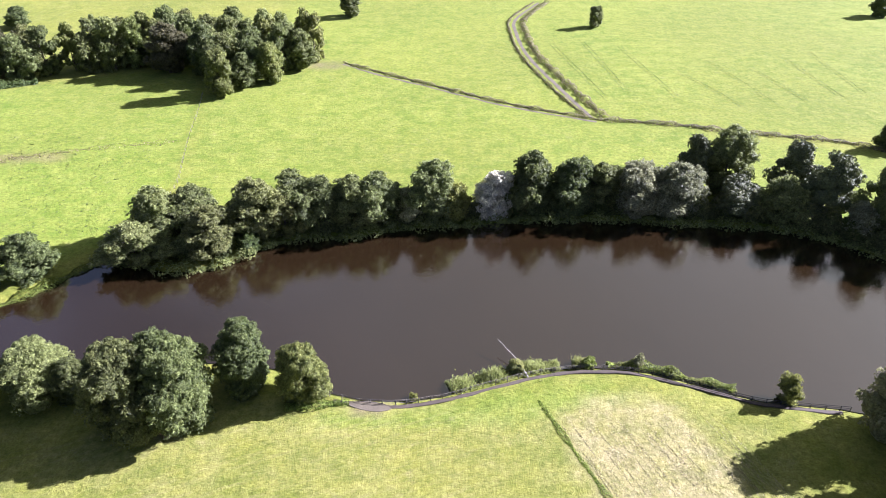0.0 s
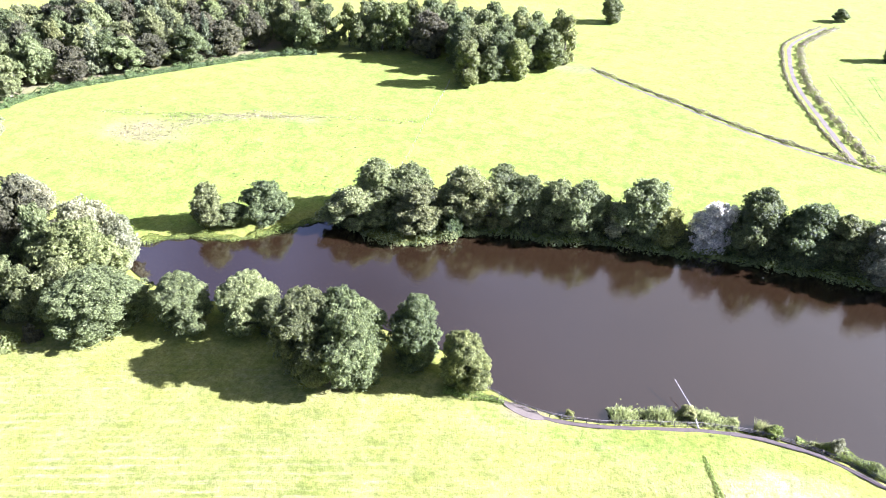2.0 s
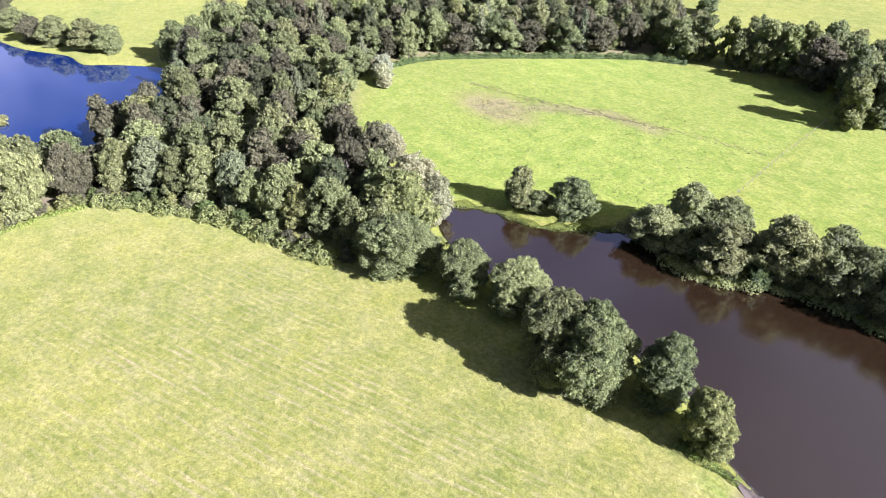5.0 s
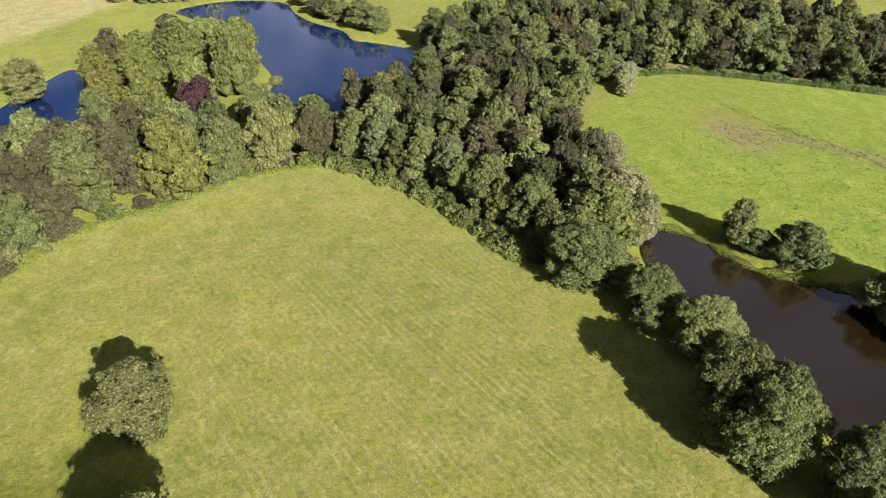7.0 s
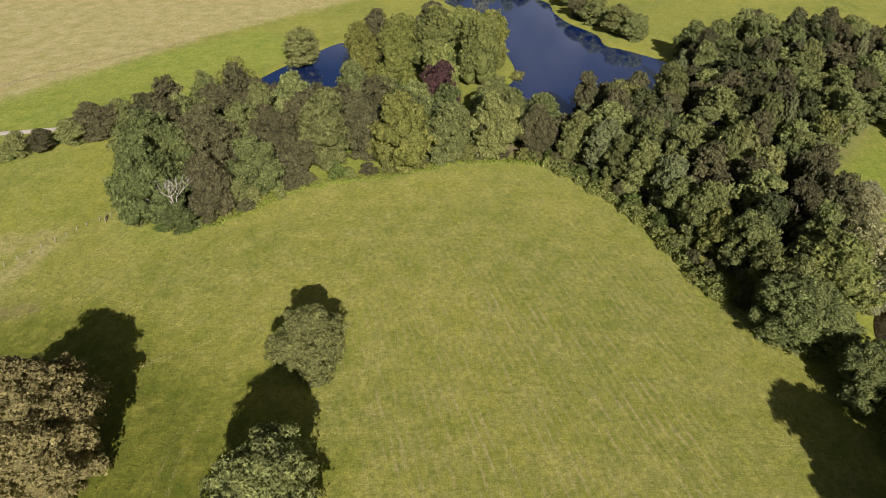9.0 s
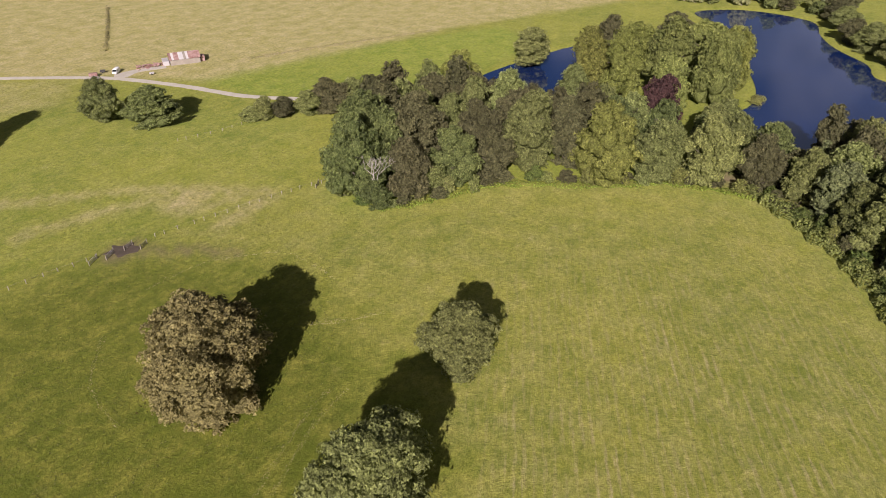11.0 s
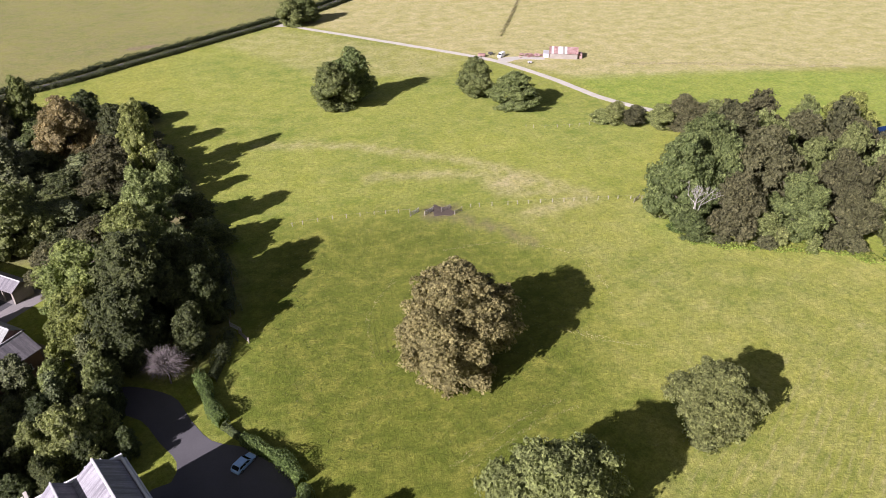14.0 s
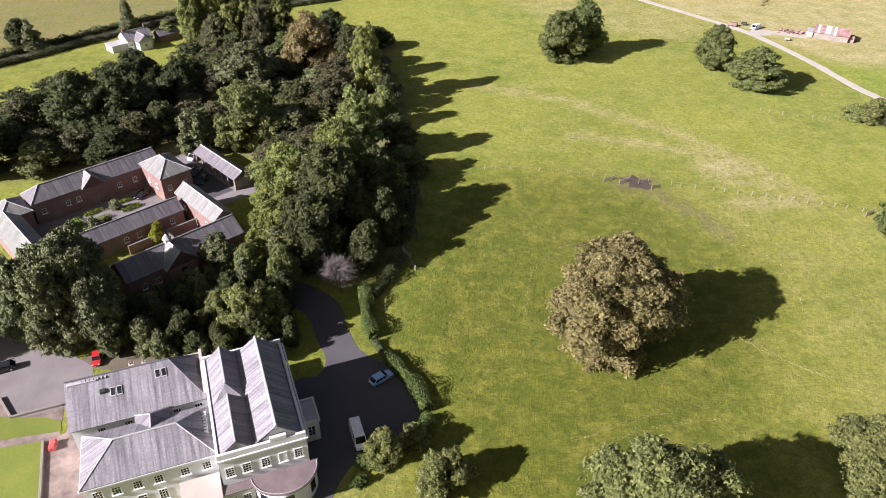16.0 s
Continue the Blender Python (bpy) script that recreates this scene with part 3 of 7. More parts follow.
def leafy(seed, kind, lumps, cards, size, bottom=0.10, height=2.0, solid=1, lump=(0.20, 0.42), squash=0.85):
    """A crown about 1 wide each way and 'height' high: uneven lumps of leaf tufts with gaps between them."""
    rng = np.random.default_rng(seed)
    centres, radii = [], []
    dent = rng.uniform(0, math.tau, 2)
    tries = 0
    while len(centres) < lumps and tries < lumps * 60:
        tries += 1
        u = rng.uniform(0.02, 0.97) ** 0.9
        w = crown_shape(kind, u, rng)
        turn = rng.uniform(0, math.tau)
        w *= 0.90 + 0.16 * math.sin(2 * turn + dent[0] + 2.2 * u) + 0.10 * math.sin(3 * turn + dent[1] - 4 * u)
        r = rng.uniform(*lump) * (0.75 + 0.35 * w)
        out = max(0.0, w - r * 0.8) * math.sqrt(rng.uniform(0.35, 1.0)) * rng.uniform(0.85, 1.15)
        p = np.array([out * math.cos(turn), out * math.sin(turn), height * (bottom + (1 - bottom) * u) - r * 0.5])
        if centres and min(np.linalg.norm(p - q) for q in centres) < r * 0.62:
            continue
        centres.append(p)
        radii.append(r)
    centres, radii = np.array(centres), np.array(radii)
    # each bough carries smaller sprays of leaves
    sprays = np.repeat(np.arange(len(centres)), 15)
    sway = rng.normal(0, 1, (len(sprays), 3))
    sway /= np.linalg.norm(sway, axis=1)[:, None]
    sway[:, 2] = np.where(sway[:, 2] < -0.3, -sway[:, 2], sway[:, 2])
    spray_at = centres[sprays] + sway * (radii[sprays] * rng.uniform(0.80, 1.06, len(sprays)))[:, None] * np.array([1, 1, squash])
    spray_r = radii[sprays] * rng.uniform(0.20, 0.38, len(sprays))
    out = np.ones(len(sprays), bool)
    for k in range(len(centres)):
        out &= ~((np.linalg.norm((spray_at - centres[k]) / np.array([1, 1, squash]), axis=1) < radii[k] * 0.72) & (sprays != k))
    spray_at, spray_r = spray_at[out], spray_r[out]
    # leaves over every bough, and thicker on its sprays
    at = np.concatenate([centres, spray_at])
    wide = np.concatenate([radii * 0.96, spray_r])
    weight = np.concatenate([radii ** 2 * 0.45, spray_r ** 2 * 1.6])
    which = rng.choice(len(at), cards, p=weight / weight.sum())
    way = rng.normal(0, 1, (cards, 3))
    way /= np.linalg.norm(way, axis=1)[:, None]
    way[:, 2] = np.where(way[:, 2] < -0.25, -way[:, 2], way[:, 2])
    place = at[which] + way * (wide[which] * (1 + rng.normal(0, 0.13, cards)))[:, None] * np.array([1, 1, squash])
    keep = place[:, 2] > 0.02
    for k in range(len(centres)):
        keep &= np.linalg.norm((place - centres[k]) / np.array([1, 1, squash]), axis=1) > radii[k] * 0.76
    place, way, which = place[keep], way[keep], which[keep]
    spray_at = at
    if kind == "weeping":
        way[:, 2] *= 0.3
    v1, f1 = sprigs(rng, place, way, size)
    # leaves on the inner boughs tinted darker, painting the shade between sprays
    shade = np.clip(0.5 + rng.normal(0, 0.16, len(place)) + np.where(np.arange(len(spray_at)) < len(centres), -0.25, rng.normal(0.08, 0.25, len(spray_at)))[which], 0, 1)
    tint = [np.repeat(shade, 3)]
    verts, faces, base = [v1], [f1], len(v1)
    # solid inner lumps take a darker tint that paints shade into the crown's gaps
    sv, sf = SPHERES[solid]
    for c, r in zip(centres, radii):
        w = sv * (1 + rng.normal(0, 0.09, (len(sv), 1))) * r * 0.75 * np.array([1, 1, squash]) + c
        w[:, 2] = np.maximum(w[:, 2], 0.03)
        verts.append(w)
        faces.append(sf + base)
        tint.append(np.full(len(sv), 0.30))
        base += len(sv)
    v = np.concatenate(verts)
    v[:, 2] *= height / np.percentile(v[:, 2], 99.8)
    v[:, :2] /= np.percentile(np.hypot(v[:, 0], v[:, 1]), 97.5)
    return v, np.concatenate(faces), np.concatenate(tint), len(sf) * len(centres)


def triangle_mesh(name, v, f, tint, material, smooth=0):
    """A mesh of triangles, the last ones smooth, with a shade for each vertex."""
    me = bpy.data.meshes.new(name)
    me.vertices.add(len(v))
    me.vertices.foreach_set("co", v.ravel())
    me.loops.add(f.size)
    me.loops.foreach_set("vertex_index", f.ravel().astype(np.int32))
    me.polygons.add(len(f))
    me.polygons.foreach_set("loop_start", np.arange(0, f.size, 3))
    me.polygons.foreach_set("loop_total", np.full(len(f), 3))
    me.update(calc_edges=True)
    if smooth:
        flags = np.zeros(len(f), bool)
        flags[-smooth:] = True
        me.polygons.foreach_set("use_smooth", flags)
    me.attributes.new("tuft", "FLOAT", "POINT").data.foreach_set("value", tint.astype(np.float32))
    me.materials.append(material)
    return me


def trunk_mesh(seed, height=2.0, thick=0.075, limbs=6, reach=0.62, top=0.72, material=None):
    rng = random.Random(seed)
    bm = bmesh.new()
    p, r = Vector((0, 0, -0.04)), thick * 1.35
    tube(bm, p, (0, 0, 0.08), r, thick, 8)
    p = Vector((0, 0, 0.06))
    r = thick
    for k in range(4):
        q = p + Vector((rng.uniform(-0.05, 0.05), rng.uniform(-0.05, 0.05), height * top / 4))
        tube(bm, p, q, r, r * 0.72, 8)
        for j in range(2 if k else 1):
            a = rng.uniform(0, math.tau)
            tip = p + Vector((math.cos(a) * reach * rng.uniform(0.6, 1), math.sin(a) * reach * rng.uniform(0.6, 1), height * rng.uniform(0.10, 0.24)))
            tube(bm, p.lerp(q, 0.4), tip, r * 0.5, r * 0.14, 5)
        p, r = q, r * 0.72
    me = bpy.data.meshes.new("trunk")
    bm.to_mesh(me)
    bm.free()
    me.materials.append(material or BARK)
    return me


# lumps, tufts and size of a tuft for trees seen near, half-way and far off
GRADE = {"near": (56, 34000, 0.029, 2), "mid": (40, 8600, 0.045, 2), "far": (26, 4200, 0.058, 1)}
SHAPES, TRUNKS, TREES = {}, {}, {}


def tree_model(species, kind, grade, variant):
    key = (species, kind, grade, variant)
    if key not in TREES:
        form = (kind, grade, variant)
        if form not in SHAPES:
            lumps, cards, size, solid = GRADE[grade]
            if kind == "cone":
                SHAPES[form] = leafy(40 + variant, kind, lumps + 10, cards, size * 0.8, 0.05, 2.0, solid, (0.18, 0.32), 0.6)
            elif kind == "weeping":
                SHAPES[form] = leafy(60 + variant, kind, lumps, cards, size, 0.02, 2.0, solid, (0.24, 0.40), 1.25)
            elif kind == "tall":
                SHAPES[form] = leafy(80 + variant, kind, lumps + 6, cards, size, 0.03, 2.4, solid, (0.20, 0.36), 1.0)
            elif kind == "bush":
                SHAPES[form] = leafy(100 + variant, "round", max(9, lumps // 3), cards // 3, size * 1.5, 0.0, 1.4, solid, (0.36, 0.52))
            else:
                SHAPES[form] = leafy(20 + variant, kind, lumps, cards, size, 0.06, 2.0, solid)
        if form not in TRUNKS:
            TRUNKS[form] = trunk_mesh(variant, 2.4 if kind == "tall" else 1.2 if kind == "bush" else 2.0, 0.05 if kind in ("cone", "bush") else 0.075)
        v, f, shade, soft = SHAPES[form]
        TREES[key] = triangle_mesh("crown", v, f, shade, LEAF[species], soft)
    return TREES[key], TRUNKS[(kind, grade, variant)]


WORDS = {
    "yellow": "bright yellow shrub", "deep": "dark green broad-leaved tree",
    "oak": "broad dark green oak", "lime": "full fresh-green lime tree", "ash": "grey-green ash tree",
    "olive": "dull olive-brown beech tree", "russet": "large tree turning russet brown", "silver": "silver-grey willow",
    "pale": "pale yellowish feathery willow", "white": "tree with whitish silver foliage", "gold": "bright yellow-green sycamore",
    "copper": "dark purple copper beech", "conifer": "dark green conifer", "bare": "leafless tree with fine purplish twigs",
    "hedge": "rounded green leafy shrub", "bank": "low bright green bush", "scrub": "dry brown scrubby bush", "reed": "clump of pale reeds",
}
BUSHES = {"oak": "dark green rounded leafy bush", "lime": "fresh green rounded leafy bush", "ash": "grey-green rounded leafy bush", "olive": "olive-brown rounded leafy bush", "gold": "bright yellow-green leafy shrub", "yellow": "bright yellow shrub beside brick walls",
          "pale": "pale feathery willow bush", "silver": "silver-grey rounded garden shrub"}
KINDS = {"deep": "oak_tree", "oak": "oak_tree", "lime": "lime_tree", "ash": "ash_tree", "olive": "beech_tree", "russet": "chestnut_tree", "silver": "willow_tree", "pale": "willow_tree", "white": "whitebeam_tree",
         "gold": "sycamore_tree", "copper": "copper_beech", "conifer": "conifer", "bare": "bare_tree"}
TOPS = {"round": 2.0, "tall": 2.4, "cone": 2.0, "weeping": 2.0, "bush": 1.4}
wood_dice = random.Random(5)


def plant(x, y, h, r, species="oak", kind="round", grade="mid", beside="", group="", name=""):
    """One tree with its foot at x, y."""
    crown, trunk = tree_model(species, kind, grade, wood_dice.randrange(4 if grade != "near" else 3))
    z = float(relief(np.array([x]), np.array([y]))[0])
    wide = 1.1 if kind == "round" else 1.0
    top = thing(name or KINDS[species], (WORDS[species] if kind != "bush" else BUSHES.get(species, WORDS[species])) + (" " + beside if beside else ""), "bush" if kind == "bush" else "tree",
                pose(x, y, max(z, WATER_LEVEL - 0.1) - 0.05, 0, 0, wood_dice.uniform(0, 360)) @ Matrix.Diagonal((r * wide, r * wide, h / TOPS[kind], 1)), group)
    for label, me in (("trunk", trunk), ("crown", crown)):
        ob = new(label, me)
        ob.parent = top
    return top


PLANTED = []


def plant_all(rows, grade, beside="", group=""):
    for x, y, h, r, species, kind in rows:
        plant(x, y, h, r, species, kind, grade, beside, group)
        PLANTED.append((x, y, r))


def fill_wood(poly, spacing, heights, mix, seed, grade="far", beside="", group="", limit=400):
    """Trees at uneven spacing inside an outline, clear of those already there."""
    rng = random.Random(seed)
    dice = np.random.default_rng(seed)
    lo, hi = np.min(poly, 0), np.max(poly, 0)
    tries = dice.uniform(lo, hi, (9000, 2))
    tries = tries[distance_to(poly, tries[:, 0], tries[:, 1]) < -1.5]
    taken = np.array([(a, b, r) for a, b, r in PLANTED if lo[0] - 20 < a < hi[0] + 20 and lo[1] - 20 < b < hi[1] + 20] or [(1e6, 1e6, 1)])
    tries = tries[(np.hypot(tries[:, :1] - taken[:, 0], tries[:, 1:] - taken[:, 1]) > spacing * 0.4 + taken[:, 2] * 0.72).all(1)]
    placed = np.empty((0, 2))
    for x, y in tries:
        gap = spacing * rng.uniform(0.85, 1.15)
        if len(placed) >= limit or (np.hypot(placed[:, 0] - x, placed[:, 1] - y) < gap).any():
            continue
        placed = np.vstack([placed, (x, y)])
        species, kind = rng.choice(mix)
        plant(float(x), float(y), rng.uniform(*heights), spacing * rng.uniform(0.60, 0.84) * (0.72 if kind == "cone" else 1), species, kind, grade, beside, group)


# trees standing alone in the pasture
plant_all([
    (-51.7, -52.0, 22.5, 12.4, "russet", "round"), (-82.4, -15.4, 15.0, 7.2, "ash", "round"), (-42.4, -10, 21.5, 9.8, "ash", "round"),
], "near", "alone in mown pasture", "pasture trees")
plant_all([
    (-137.6, -190.9, 15.5, 8.1, "oak", "round"), (-143.5, -170.7, 14.0, 9.2, "oak", "round"), (-82, -203, 18, 9.0, "oak", "round"), (-92, -208, 21.5, 8.5, "oak", "round"),
    (-118, -343, 15, 9, "oak", "round"), (-108, -338, 14, 8, "ash", "round"), (-273.4, -80.1, 17, 9.2, "ash", "round"),
], "mid", "in open pasture", "pasture trees")
# the strip on the near bank of the lake
plant_all([
    (-57.5, 88.6, 18.6, 8.0, "oak", "round"), (-48.8, 90.0, 18.4, 7.8, "oak", "round"), (-52.5, 94, 17, 6.8, "oak", "round"), (-39, 99.5, 15, 6.0, "oak", "round"), (-27, 96.5, 12.2, 5.0, "lime", "round"),
    (-106.5, 82.7, 14, 10.1, "ash", "round"), (-91, 91, 11.6, 7.2, "oak", "round"), (-78.6, 96.8, 11.4, 7.0, "ash", "round"), (-70.5, 96, 9, 4.6, "oak", "round"),
], "near", "on the lake bank", "lakeside trees")
plant_all([
    (-121, 93, 18, 9.4, "lime", "round"), (-128, 101.4, 17.5, 8.8, "pale", "weeping"), (-121, 104, 14, 6.1, "pale", "weeping"), (84, 88, 18.6, 8.4, "pale", "weeping"), (67, 96.1, 6.6, 2.6, "gold", "round"),
    (-163, 114, 9.5, 6.5, "pale", "weeping"), (-170, 119, 8, 5.5, "silver", "weeping"), (-228, 152, 8, 5.0, "pale", "weeping"), (-236, 157, 9, 5.0, "silver", "weeping"), (-222, 149, 5, 3.6, "pale", "weeping"), (-113.2, 127.7, 13, 5.1, "ash", "round"), (-100.1, 136.6, 11.6, 6.3, "oak", "round"), (-107.2, 130, 6.9, 4.0, "ash", "round"), (97, 78, 20, 8.8, "oak", "round"), (80, 70, 20, 8.8, "oak", "round"), (70, 58, 16, 7.7, "oak", "round"),
], "mid", "beside the lake", "lakeside trees")
# the belt on the far bank
plant_all([
    (-77, 143.5, 11.3, 8.5, "ash", "round"), (-74.5, 153.2, 15.4, 7.7, "ash", "round"), (-66, 157, 14.0, 7.6, "ash", "round"), (-59, 146.5, 13.7, 7.4, "ash", "round"), (-49.3, 155, 17.0, 7.8, "ash", "round"),
    (-41.8, 156, 12.7, 5.5, "lime", "round"), (-40, 163, 15.5, 7.5, "oak", "round"), (-32.4, 160, 14.8, 7.5, "ash", "round"), (-24, 161, 15.2, 7.1, "ash", "round"), (-17, 162.5, 15.2, 7.1, "ash", "round"),
    (-9.9, 164, 9.8, 4.4, "pale", "round"), (-3.1, 166, 17.6, 7.8, "ash", "round"), (3.3, 164.9, 11, 5.1, "gold", "weeping"), (14.2, 167, 14, 6.0, "white", "round"),
], "mid", "in the lakeside belt", "lakeside trees")
plant_all([
    (24.3, 169.5, 18.5, 7.4, "oak", "round"), (35.8, 170.5, 16.3, 8.0, "oak", "round"), (45, 172, 14, 6.3, "ash", "round"), (54.4, 169.5, 15, 9.2, "silver", "weeping"), (65.5, 168.7, 15.4, 9.2, "silver", "weeping"),
    (73, 181, 19, 5.4, "conifer", "tall"), (83.8, 182, 20.5, 7.4, "ash", "tall"), (82, 168, 12, 7.4, "conifer", "round"), (92.7, 165, 13.5, 7.1, "ash", "round"), (101.7, 178, 18, 6.7, "conifer", "tall"),
    (106, 166, 20, 6.9, "conifer", "tall"), (111, 157, 10, 5.6, "silver", "round"), (117, 158, 21, 7.2, "oak", "tall"), (126, 150, 17, 8.0, "oak", "round"),
], "mid", "in the lakeside belt", "lakeside trees")
# the copse and the line of tall trees before the pond
plant_all([
    (-133.5, -77, 25, 8.8, "oak", "round"), (-141, -63, 17.5, 7.6, "olive", "round"), (-153.5, -55, 18, 7.6, "oak", "round"), (-156, -68, 25, 9.6, "olive", "round"), (-150, -84, 25, 10, "oak", "round"), (-166, -88, 22, 9, "olive", "round"), (-170, -56, 21, 7.2, "olive", "round"), (-184, -124, 13, 7.5, "olive", "round"), (-178, -129, 9, 5.4, "ash", "round"), (-190, -117, 12, 6.5, "ash", "round"), (-172, -136, 7.5, 5.0, "olive", "round"), (-196, -110, 12, 6.5, "olive", "round"), (-163, -143, 5.5, 4.2, "ash", "round"),
    (-213, -83, 21, 8.0, "gold", "round"), (-177, -41, 24, 10.0, "ash", "round"), (-176, -16, 25, 9.8, "gold", "round"), (-185.5, -3, 19, 7.8, "ash", "round"), (-182, -29, 17, 7.0, "olive", "round"), (-167, -141, 8, 4.8, "ash", "round"), (-129.5, -66.5, 8, 4.2, "oak", "round"), (-146, -58, 8, 4, "ash", "round"),
    (-187, -50, 20, 8, "olive", "round"), (-193, -18, 21, 8, "oak", "round"), (-163, -47, 15, 6, "olive", "round"), (-190, 11, 22, 7.8, "ash", "round"), (-213, -10, 23, 9.0, "copper", "round"), (-188, -32, 20, 7, "olive", "round"), (-204, 8, 17, 7, "ash", "round"), (-222, 6, 14, 6, "ash", "round"), (-196, -70, 20, 8, "olive", "round"), (-182, -78, 22, 8.6, "olive", "round"), (-232, 10, 13, 6, "ash", "round"),
], "mid", "in the copse beside pasture", "copse trees")
plant_all([
    (-254, -47, 25, 9.5, "gold", "round"), (-232, -46, 17, 7, "ash", "round"), (-284, -48, 23, 9, "olive", "round"), (-252, -33, 27, 9.5, "gold", "round"), (-262, 0, 28, 11, "lime", "weeping"), (-244, -14, 22, 8, "lime", "round"), (-274, -20, 28, 11, "lime", "round"), (-282, 2, 25, 10, "gold", "weeping"), (-290, -38, 20, 10, "gold", "round"), (-300, -12, 22, 11, "lime", "round"), (-325, -30, 18, 9, "olive", "round"),
    (-348, 62, 15, 8, "ash", "round"), (-366, 52, 14, 8, "ash", "round"), (-338, 70, 13, 7, "ash", "round"), (-308, 92, 18, 8, "oak", "round"), (-302, 96, 13, 5, "silver", "round"), (-380, 44, 12, 7, "olive", "round"), (-405, 40, 12, 8, "ash", "round"), (-425, 35, 12, 8, "olive", "round"),
], "mid", "by the pond", "pond trees")
# scrub beyond the far end of the pond
fill_wood([(-436, -72), (-430, -42), (-438, -12), (-436, 14), (-430, 34), (-470, 52), (-486, -84)], 7.5, (7, 12), [("ash", "round")] * 3 + [("silver", "round"), ("olive", "round"), ("pale", "weeping")], 31, "far", "beyond the pond", "pond trees", 46)
# tall trees along the edge of the wood behind the hall
plant_all([
    (-10, -171, 25, 6.8, "lime", "tall"), (8.5, -196, 22, 9.4, "russet", "round"), (-5.5, -129, 22, 6.4, "ash", "tall"), (0.5, -161, 15, 8.0, "olive", "round"), (-1.5, -114, 20, 8.6, "lime", "round"), (-14, -152, 13, 5.0, "ash", "round"), (1.2, -95, 23, 9.6, "deep", "round"), (11.5, -106, 18.5, 9.2, "lime", "round"),
    (12.7, -90, 16, 6.4, "gold", "round"), (16.7, -60.2, 13.2, 4.4, "ash", "round"), (46, -64, 21, 6.0, "conifer", "tall"), (50, -67, 21, 6.0, "conifer", "tall"), (57, -66, 18, 5.5, "conifer", "tall"), (42, -60.5, 17, 4.5, "conifer", "tall"),
    (-6, -190, 19, 6.0, "deep", "tall"), (24.5, -141, 20, 8.2, "ash", "round"), (38.5, -140, 13, 5.7, "conifer", "round"), (2, -212, 18, 6.5, "deep", "round"),
], "mid", "in the wood behind the hall", "hall wood trees")
plant_all([
    (61, -157, 20, 10, "deep", "round"), (73, -152, 20, 9.6, "deep", "round"), (62, -177, 17, 7, "deep", "round"), (48, -173, 15, 7, "deep", "round"), (27, -178, 18, 11, "conifer", "round"),
    (53, -224, 24, 6.0, "lime", "tall"), (46.5, -227, 25, 5.4, "lime", "tall"), (39.5, -226, 25, 5.6, "lime", "tall"), (31.6, -228, 25, 6.0, "lime", "tall"), (20.8, -229.5, 21, 5.4, "lime", "tall"), (38.7, -245, 23, 6.5, "deep", "tall"), (28, -214, 19, 7, "olive", "round"), (42, -212, 17, 6.5, "olive", "round"),
    (112, -228, 12, 5, "conifer", "cone"), (118, -232, 11, 5, "deep", "round"), (83, -250, 14, 4.6, "conifer", "cone"), (66, -240, 7, 3.5, "ash", "round"), (92, -132, 18, 8, "deep", "round"), (22, -64, 9, 3, "ash", "round"), (18, -73, 11, 4, "conifer", "cone"), (29, -62, 8, 3, "conifer", "cone"), (12, -79, 13, 4.5, "conifer", "cone"),
    (34, -66, 8.5, 3, "conifer", "cone"), (26, -70, 9, 3.2, "conifer", "cone"), (5, -84, 18, 7, "deep", "round"), (-9, -100, 19, 7, "deep", "round"),
], "mid", "in the wood behind the hall", "hall wood trees")
# lone trees far out in the northern fields
plant_all([
    (-52, 386, 13.5, 6.2, "oak", "tall"), (79.5, 366, 11, 4.4, "ash", "tall"), (-280, 330, 13, 8, "oak", "round"), (-262, 345, 12, 8, "oak", "round"), (-240, 352, 12, 7, "ash", "round"), (-220, 360, 11, 7, "oak", "round"),
    (63, 436, 7, 4.2, "oak", "round"), (242, 391, 12, 5.5, "oak", "round"), (150, 214, 9, 4, "oak", "round"), (162, 216, 12, 6, "oak", "round"), (175, 222, 16, 8, "oak", "round"), (190, 228, 18, 9, "oak", "round"),
], "mid", "in a far field", "field trees")

plant_all([
    (-117, 84, 14, 5.6, "ash", "round"), (-124, 80, 13, 5.4, "oak", "round"), (-132, 77, 16, 6.0, "ash", "tall"), (-139, 72, 13, 5.2, "lime", "round"), (-146, 69, 17, 6.2, "oak", "round"), (-153, 65, 14, 5.4, "ash", "round"),
    (-160, 62, 17, 5.8, "conifer", "tall"), (-168, 56, 18, 6.2, "ash", "tall"), (-175, 51, 16, 6.0, "oak", "round"), (-182, 46, 18, 6.2, "conifer", "tall"), (-190, 38, 17, 6.4, "ash", "round"), (-193, 26, 17, 6.2, "olive", "round"),
], "mid", "at the edge of the wood", "woodland trees")
WOOD_MIX = [("ash", "round")] * 5 + [("lime", "round")] + [("oak", "round")] * 4 + [("olive", "round")] * 4 + [("deep", "round")] * 3 + [("ash", "tall")] * 2 + [("olive", "tall")] + [("conifer", "cone")] * 2
fill_wood(MAIN_WOOD, 9.2, (12.5, 21), WOOD_MIX, 11, "far", "in the wood", "woodland trees", 330)
plant_all([(-88, 262, 19, 6.4, "lime", "tall"), (-72, 278, 17, 5.6, "lime", "tall"), (-81, 272, 14, 6, "ash", "round"), (-118, 290, 21, 9, "olive", "round"), (-62, 296, 17, 7, "ash", "round")], "mid", "at the edge of the grove", "grove trees")
fill_wood(GROVE, 9.5, (17, 23), [("ash", "round"), ("oak", "round"), ("oak", "tall"), ("lime", "tall")], 12, "far", "in a grove", "grove trees", 60)
